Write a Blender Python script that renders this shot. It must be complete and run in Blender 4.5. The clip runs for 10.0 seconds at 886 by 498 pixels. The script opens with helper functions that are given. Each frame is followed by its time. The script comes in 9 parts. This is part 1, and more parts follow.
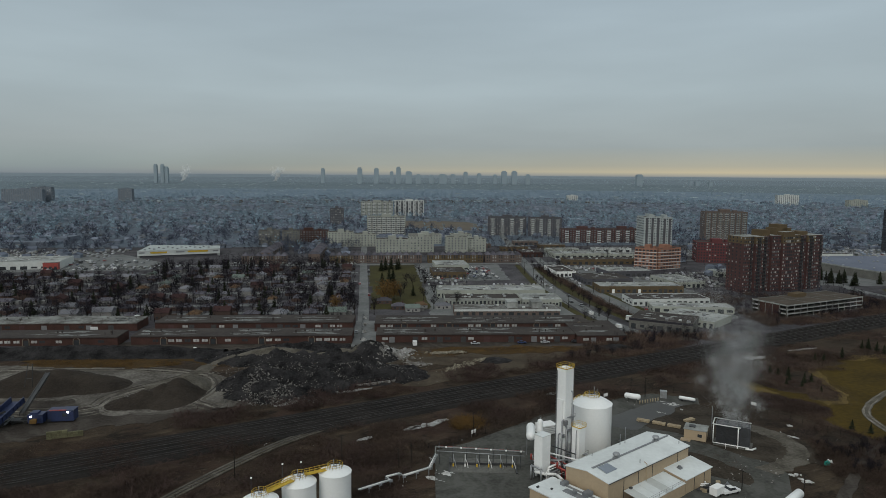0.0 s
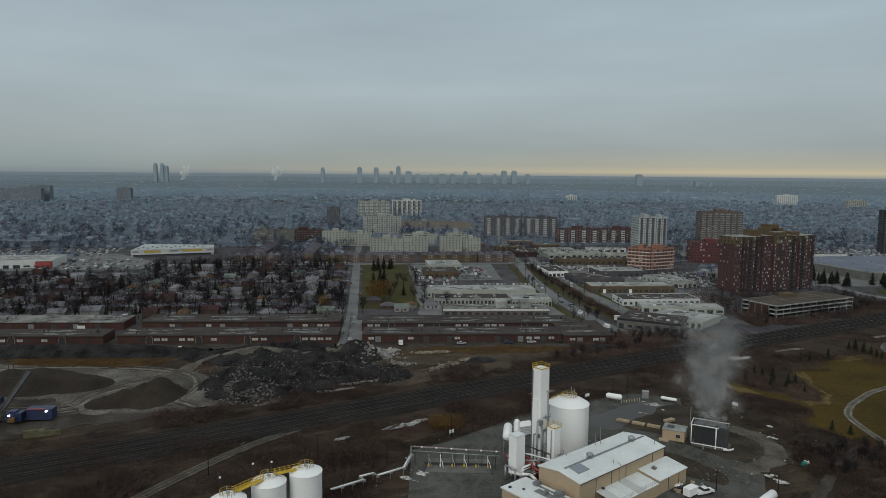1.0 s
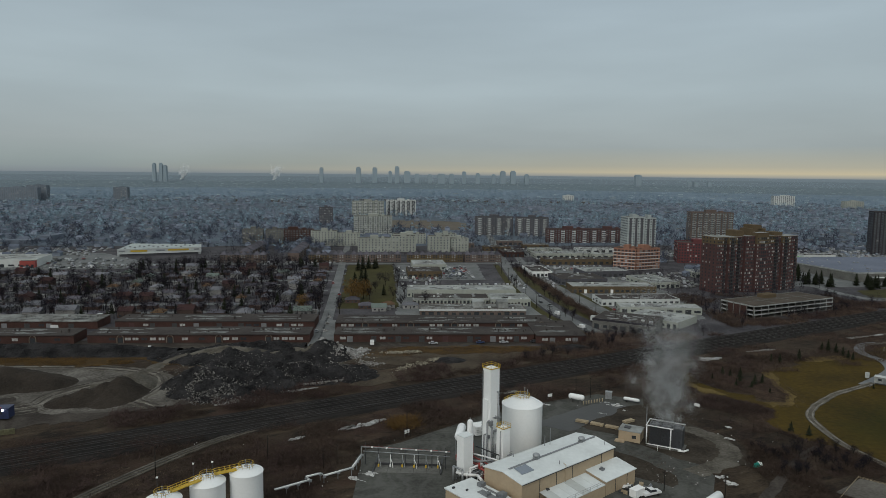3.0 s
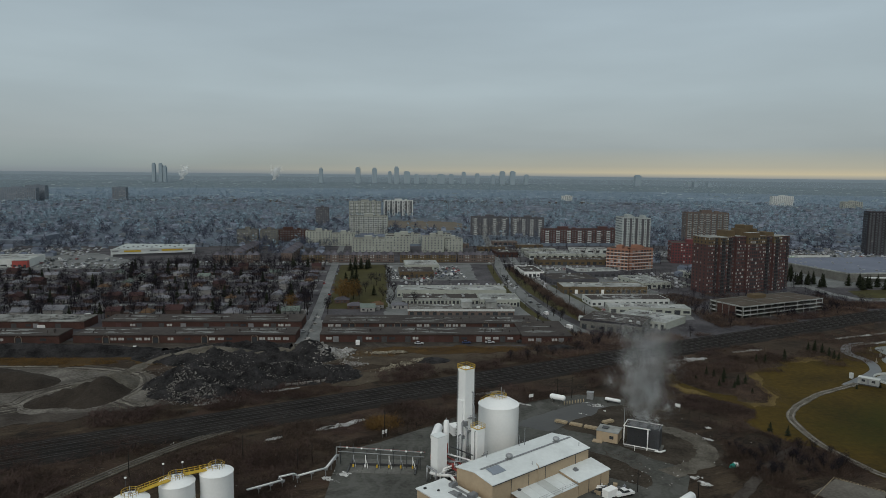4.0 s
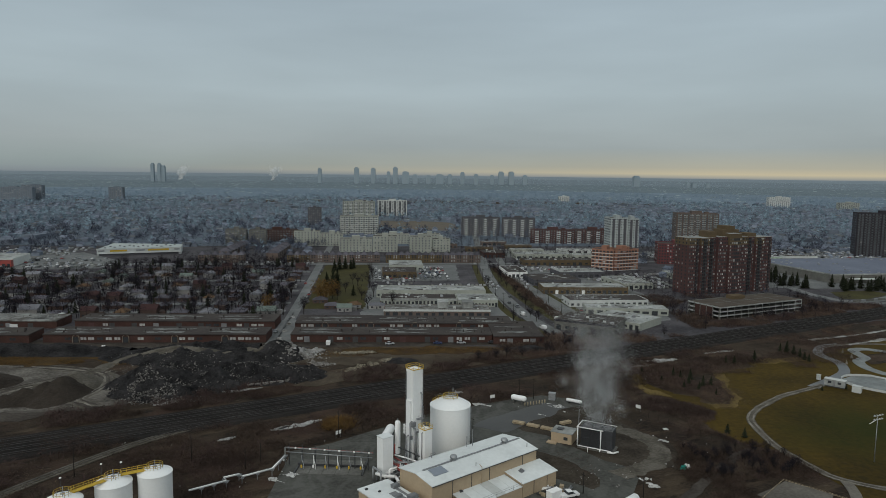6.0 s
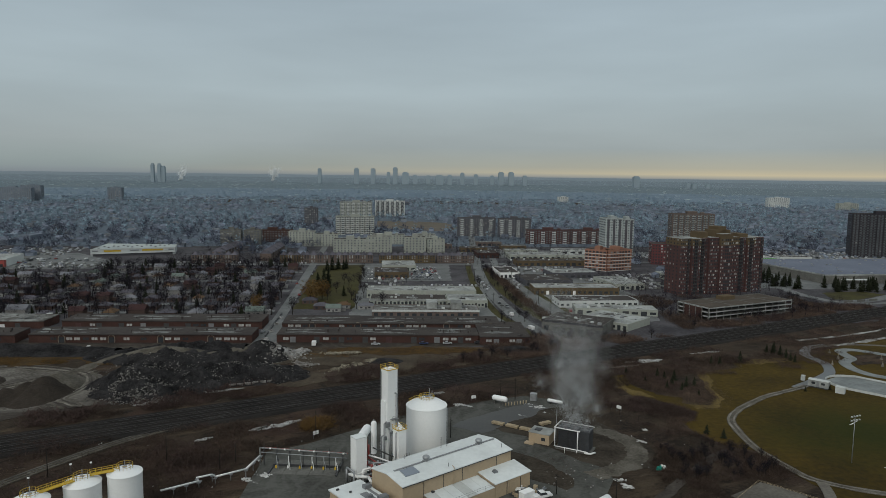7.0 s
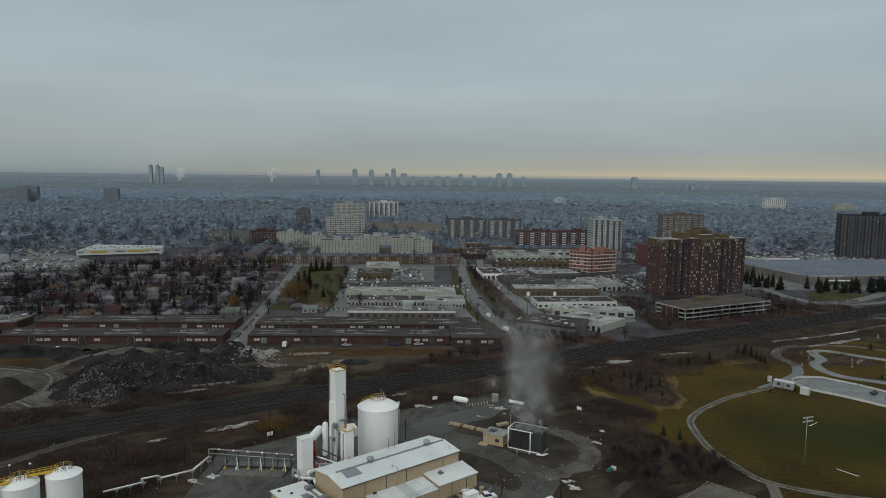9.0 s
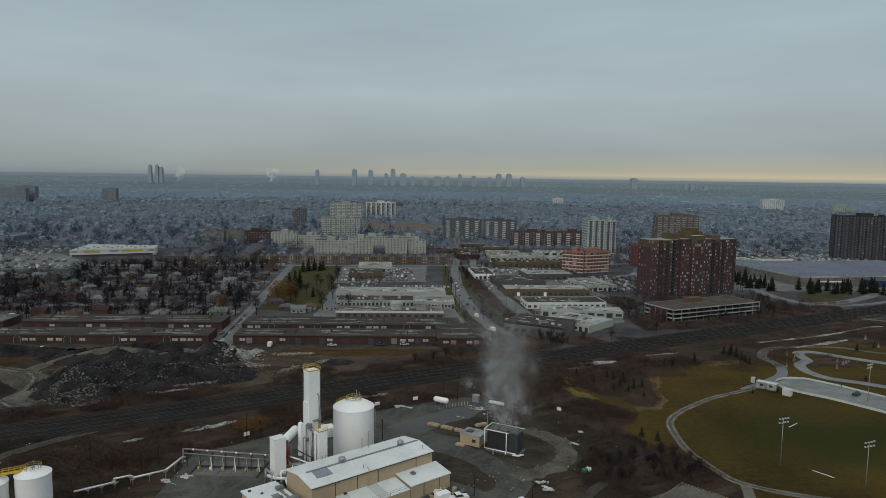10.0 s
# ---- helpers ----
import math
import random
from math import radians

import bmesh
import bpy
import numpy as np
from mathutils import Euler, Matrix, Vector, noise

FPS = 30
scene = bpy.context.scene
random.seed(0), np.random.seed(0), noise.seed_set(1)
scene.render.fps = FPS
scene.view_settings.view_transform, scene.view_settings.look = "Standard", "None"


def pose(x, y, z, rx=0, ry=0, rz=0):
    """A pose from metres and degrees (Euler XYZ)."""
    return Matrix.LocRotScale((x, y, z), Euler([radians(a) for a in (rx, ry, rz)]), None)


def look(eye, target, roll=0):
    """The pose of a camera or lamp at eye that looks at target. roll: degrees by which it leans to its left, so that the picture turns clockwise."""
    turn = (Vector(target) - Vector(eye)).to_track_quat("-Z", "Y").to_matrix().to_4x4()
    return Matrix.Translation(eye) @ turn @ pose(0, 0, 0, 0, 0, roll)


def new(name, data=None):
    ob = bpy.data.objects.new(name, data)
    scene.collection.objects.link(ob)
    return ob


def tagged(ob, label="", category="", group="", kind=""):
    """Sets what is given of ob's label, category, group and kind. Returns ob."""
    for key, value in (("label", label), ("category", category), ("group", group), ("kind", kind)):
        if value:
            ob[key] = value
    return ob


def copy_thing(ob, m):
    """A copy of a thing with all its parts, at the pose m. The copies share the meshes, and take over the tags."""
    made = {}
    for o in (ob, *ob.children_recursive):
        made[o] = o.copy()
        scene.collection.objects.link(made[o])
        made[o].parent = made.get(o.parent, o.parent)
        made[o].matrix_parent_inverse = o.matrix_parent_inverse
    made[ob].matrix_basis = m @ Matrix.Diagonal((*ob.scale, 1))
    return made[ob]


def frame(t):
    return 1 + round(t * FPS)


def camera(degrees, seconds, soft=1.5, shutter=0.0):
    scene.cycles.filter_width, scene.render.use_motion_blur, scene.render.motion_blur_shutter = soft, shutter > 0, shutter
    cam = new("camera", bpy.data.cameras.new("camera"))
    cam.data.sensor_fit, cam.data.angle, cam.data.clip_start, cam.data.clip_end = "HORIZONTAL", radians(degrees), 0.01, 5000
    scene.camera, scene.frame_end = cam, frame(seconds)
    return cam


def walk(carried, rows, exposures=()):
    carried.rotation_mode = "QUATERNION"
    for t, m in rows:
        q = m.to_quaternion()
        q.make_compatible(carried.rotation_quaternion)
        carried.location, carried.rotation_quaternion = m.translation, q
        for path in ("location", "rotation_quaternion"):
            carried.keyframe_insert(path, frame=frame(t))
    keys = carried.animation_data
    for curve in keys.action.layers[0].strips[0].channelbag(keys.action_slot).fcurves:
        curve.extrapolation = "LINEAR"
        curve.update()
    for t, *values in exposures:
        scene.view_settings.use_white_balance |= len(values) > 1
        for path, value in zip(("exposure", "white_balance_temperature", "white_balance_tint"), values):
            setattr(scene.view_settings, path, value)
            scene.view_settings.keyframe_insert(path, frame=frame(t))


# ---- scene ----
cam = camera(66.0, 10.0, soft=0.6)
PATH = [
    (0, (1.109, -0.368, 85.118), (1.206, 1.618, 84.901), 0.4),
    (0.5, (4.837, -0.308, 85.089), (4.932, 1.678, 84.872), 0.5),
    (1, (8.527, -0.259, 85.055), (8.621, 1.727, 84.837), 0.5),
    (1.5, (12.214, -0.184, 85.013), (12.307, 1.802, 84.796), 0.5),
    (2, (15.951, -0.098, 84.987), (16.043, 1.888, 84.769), 0.6),
    (2.5, (19.668, -0.069, 84.957), (19.759, 1.917, 84.739), 0.6),
    (4, (30.964, -0.114, 84.912), (31.051, 1.872, 84.695), 0.6),
    (4.5, (34.769, -0.035, 84.9), (34.855, 1.952, 84.683), 0.6),
    (5, (38.595, 0.055, 84.871), (38.68, 2.041, 84.654), 0.6),
    (5.5, (42.393, 0.108, 84.853), (42.477, 2.095, 84.637), 0.6),
    (6, (46.161, 0.135, 84.847), (46.244, 2.122, 84.631), 0.7),
    (7.5, (57.562, 0.241, 84.717), (57.64, 2.228, 84.504), 0.7),
    (8, (61.33, 0.235, 84.703), (61.407, 2.222, 84.491), 0.7),
    (8.5, (65.064, 0.225, 84.718), (65.14, 2.212, 84.506), 0.7),
    (9, (68.816, 0.159, 84.712), (68.892, 2.146, 84.501), 0.7),
    (9.5, (72.571, 0.139, 84.698), (72.645, 2.127, 84.487), 0.7),
    (10, (76.31, 0.187, 84.693), (76.384, 2.175, 84.483), 0.8),
]
walk(cam, [(t, look(eye, target, roll)) for t, eye, target, roll in PATH])

# ---------------------------------------------------------------- world and sun
SUN_EL, SUN_AZ = 32.0, 205.0


def build_world():
    w = bpy.data.worlds.new("overcast_sky")
    scene.world = w
    w.use_nodes = True
    nt = w.node_tree
    nt.nodes.clear()
    N, L = nt.nodes.new, nt.links.new
    out, bg = N("ShaderNodeOutputWorld"), N("ShaderNodeBackground")
    sky = N("ShaderNodeTexSky")
    sky.sky_type, sky.sun_disc = "NISHITA", False
    sky.sun_elevation, sky.sun_rotation = radians(SUN_EL), radians(SUN_AZ)
    sky.air_density, sky.dust_density = 1.0, 3.0
    tc, sep = N("ShaderNodeTexCoord"), N("ShaderNodeSeparateXYZ")
    L(tc.outputs["Generated"], sep.inputs[0])
    # cloud deck: colour by height over the horizon
    mr = N("ShaderNodeMapRange")
    mr.inputs["From Min"].default_value, mr.inputs["From Max"].default_value = -0.02, 0.30
    L(sep.outputs["Z"], mr.inputs["Value"])
    ramp = N("ShaderNodeValToRGB")
    stops = ((0.0, (0.19, 0.22, 0.24)), (0.060, (0.20, 0.23, 0.25)), (0.085, (0.238, 0.280, 0.284)), (0.115, (0.265, 0.312, 0.312)),
             (0.20, (0.315, 0.36, 0.368)), (0.42, (0.36, 0.43, 0.458)), (0.80, (0.335, 0.41, 0.455)), (1.0, (0.44, 0.48, 0.49)))
    el = ramp.color_ramp.elements
    el[0].position, el[0].color = stops[0][0], (*stops[0][1], 1)
    el[1].position, el[1].color = stops[-1][0], (*stops[-1][1], 1)
    for p, c in stops[1:-1]:
        el.new(p).color = (*c, 1)
    L(mr.outputs[0], ramp.inputs[0])
    # brighter towards the zenith, as under a closed cloud deck
    zen = N("ShaderNodeMapRange")
    zen.inputs["From Min"].default_value, zen.inputs["From Max"].default_value = 0.28, 1.0
    zen.inputs["To Min"].default_value, zen.inputs["To Max"].default_value = 1.0, 1.25
    L(sep.outputs["Z"], zen.inputs["Value"])
    # long faint cloud streaks
    mp, n1 = N("ShaderNodeMapping"), N("ShaderNodeTexNoise")
    mp.inputs["Scale"].default_value, mp.inputs["Rotation"].default_value = (1.6, 1.6, 9.0), (0.0, 0.06, 0.0)
    n1.inputs["Scale"].default_value, n1.inputs["Detail"].default_value = 1.6, 5.0
    L(tc.outputs["Generated"], mp.inputs[0])
    L(mp.outputs[0], n1.inputs["Vector"])
    cl = N("ShaderNodeMapRange")
    cl.inputs["From Min"].default_value, cl.inputs["From Max"].default_value = 0.3, 0.7
    cl.inputs["To Min"].default_value, cl.inputs["To Max"].default_value = 0.96, 1.10
    L(n1.outputs["Fac"], cl.inputs["Value"])
    mul = N("ShaderNodeMath"); mul.operation = "MULTIPLY"
    L(zen.outputs[0], mul.inputs[0]); L(cl.outputs[0], mul.inputs[1])
    sc = N("ShaderNodeVectorMath"); sc.operation = "SCALE"
    L(ramp.outputs[0], sc.inputs[0]); L(mul.outputs[0], sc.inputs["Scale"])
    # clear warm strip low under the clouds, strongest towards the north-east
    band = N("ShaderNodeValToRGB")
    be = band.color_ramp.elements
    be[0].position, be[0].color = 0.055, (0, 0, 0, 1)
    be[1].position, be[1].color = 0.19, (0, 0, 0, 1)
    be.new(0.078).color = (1, 1, 1, 1)
    be.new(0.105).color = (0.55, 0.55, 0.55, 1)
    L(mr.outputs[0], band.inputs[0])
    az = N("ShaderNodeMapRange")
    az.inputs["From Min"].default_value, az.inputs["From Max"].default_value = -0.42, 0.42
    az.inputs["To Min"].default_value, az.inputs["To Max"].default_value = 0.0, 1.0
    L(sep.outputs["X"], az.inputs["Value"])
    bm_ = N("ShaderNodeMath"); bm_.operation = "MULTIPLY"
    L(band.outputs[0], bm_.inputs[0]); L(az.outputs[0], bm_.inputs[1])
    warm = N("ShaderNodeMix"); warm.data_type = "RGBA"
    warm.inputs["B"].default_value = (0.52, 0.46, 0.32, 1)
    L(bm_.outputs[0], warm.inputs["Factor"]); L(sc.outputs[0], warm.inputs["A"])
    # a thin share of the clear sky above the clouds
    s2 = N("ShaderNodeVectorMath"); s2.operation = "SCALE"; s2.inputs["Scale"].default_value = 0.004
    L(sky.outputs[0], s2.inputs[0])
    add = N("ShaderNodeVectorMath"); add.operation = "ADD"
    L(warm.outputs["Result"], add.inputs[0]); L(s2.outputs[0], add.inputs[1])
    L(add.outputs[0], bg.inputs["Color"])
    bg.inputs["Strength"].default_value = 1.0
    L(bg.outputs[0], out.inputs[0])


build_world()
sun_data = bpy.data.lights.new("sun", "SUN")
sun_data.energy, sun_data.angle, sun_data.color = 1.1, radians(50), (1.0, 0.95, 0.87)
sun = new("sun", sun_data)
sun.rotation_euler = (radians(90 - SUN_EL), 0, radians(180 - SUN_AZ))


# ---------------------------------------------------------------- materials
def mat(name, a, b=None, scale=1.0, rough=0.9, metal=0.0, fine=8.0, bump=0.15, mix=0.5, rand=0.0, space="world", contrast=0.25, dist=0.05):
    """Two-tone weathered surface: a broad and a fine noise mix colours a and b; rand varies brightness from piece to piece."""
    m = bpy.data.materials.new(name)
    m.use_nodes = True
    nt = m.node_tree
    N, L = nt.nodes.new, nt.links.new
    p = nt.nodes["Principled BSDF"]
    p.inputs["Roughness"].default_value, p.inputs["Metallic"].default_value = rough, metal
    if rough > 0.7:
        p.inputs["Specular IOR Level"].default_value = 0.08
    b = b or tuple(c * 0.75 for c in a)
    if space == "world":
        vec = N("ShaderNodeNewGeometry").outputs["Position"]
    else:
        vec = N("ShaderNodeTexCoord").outputs["Object"]
    n1, n2 = N("ShaderNodeTexNoise"), N("ShaderNodeTexNoise")
    for n, s, d in ((n1, scale, 4.0), (n2, scale * fine, 3.0)):
        n.inputs["Scale"].default_value, n.inputs["Detail"].default_value = s, d
        L(vec, n.inputs["Vector"])
    add = N("ShaderNodeMath"); add.operation = "ADD"
    half = N("ShaderNodeMath"); half.operation = "MULTIPLY_ADD"
    half.inputs[1].default_value, half.inputs[2].default_value = 0.6, -0.3
    L(n2.outputs["Fac"], half.inputs[0])
    L(n1.outputs["Fac"], add.inputs[0]); L(half.outputs[0], add.inputs[1])
    mr = N("ShaderNodeMapRange")
    mr.inputs["From Min"].default_value, mr.inputs["From Max"].default_value = mix - contrast, mix + contrast
    L(add.outputs[0], mr.inputs["Value"])
    mx = N("ShaderNodeMix"); mx.data_type = "RGBA"
    mx.inputs["A"].default_value, mx.inputs["B"].default_value = (*a, 1), (*b, 1)
    L(mr.outputs[0], mx.inputs["Factor"])
    col = mx.outputs["Result"]
    if rand:
        oi = N("ShaderNodeObjectInfo")
        gi = N("ShaderNodeNewGeometry")
        r1 = N("ShaderNodeMath"); r1.operation = "ADD"
        L(oi.outputs["Random"], r1.inputs[0]); L(gi.outputs["Random Per Island"], r1.inputs[1])
        r2 = N("ShaderNodeMapRange")
        r2.inputs["From Max"].default_value = 2.0
        r2.inputs["To Min"].default_value, r2.inputs["To Max"].default_value = 1 - rand, 1 + rand
        L(r1.outputs[0], r2.inputs["Value"])
        sc = N("ShaderNodeVectorMath"); sc.operation = "SCALE"
        L(col, sc.inputs[0]); L(r2.outputs[0], sc.inputs["Scale"])
        col = sc.outputs[0]
    L(col, p.inputs["Base Color"])
    if bump:
        bp = N("ShaderNodeBump")
        bp.inputs["Strength"].default_value, bp.inputs["Distance"].default_value = bump, dist
        L(n2.outputs["Fac"], bp.inputs["Height"]); L(bp.outputs[0], p.inputs["Normal"])
    return m


def tracked(m, scale, amount, colour):
    """Adds winding wheel tracks to a yard surface."""
    nt = m.node_tree
    p = nt.nodes["Principled BSDF"]
    src = p.inputs["Base Color"].links[0].from_socket
    g, w, mr, mx = (nt.nodes.new(k) for k in ("ShaderNodeNewGeometry", "ShaderNodeTexWave", "ShaderNodeMapRange", "ShaderNodeMix"))
    w.wave_type, w.rings_direction = "RINGS", "Z"
    w.inputs["Scale"].default_value, w.inputs["Distortion"].default_value, w.inputs["Detail"].default_value, w.inputs["Detail Scale"].default_value = scale, 22.0, 5.0, 0.8
    mr.inputs["From Min"].default_value, mr.inputs["From Max"].default_value, mr.inputs["To Max"].default_value = 0.45, 0.9, amount
    mx.data_type = "RGBA"
    mx.inputs["B"].default_value = (*colour, 1)
    mp = nt.nodes.new("ShaderNodeMapping")
    mp.inputs["Location"].default_value = (100, -250, 0)
    L = nt.links.new
    # tracks come and go: broken up by a broad noise
    n, nr, mu = (nt.nodes.new(k) for k in ("ShaderNodeTexNoise", "ShaderNodeMapRange", "ShaderNodeMath"))
    n.inputs["Scale"].default_value, n.inputs["Detail"].default_value = scale * 0.9, 5.0
    nr.inputs["From Min"].default_value, nr.inputs["From Max"].default_value = 0.36, 0.54
    mu.operation = "MULTIPLY"
    L(g.outputs["Position"], n.inputs["Vector"]); L(n.outputs["Fac"], nr.inputs["Value"])
    L(mr.outputs[0], mu.inputs[0]); L(nr.outputs[0], mu.inputs[1])
    L(g.outputs["Position"], mp.inputs[0]); L(mp.outputs[0], w.inputs["Vector"])
    L(w.outputs["Fac"], mr.inputs["Value"]); L(mu.outputs[0], mx.inputs["Factor"]); L(src, mx.inputs["A"]); L(mx.outputs["Result"], p.inputs["Base Color"])


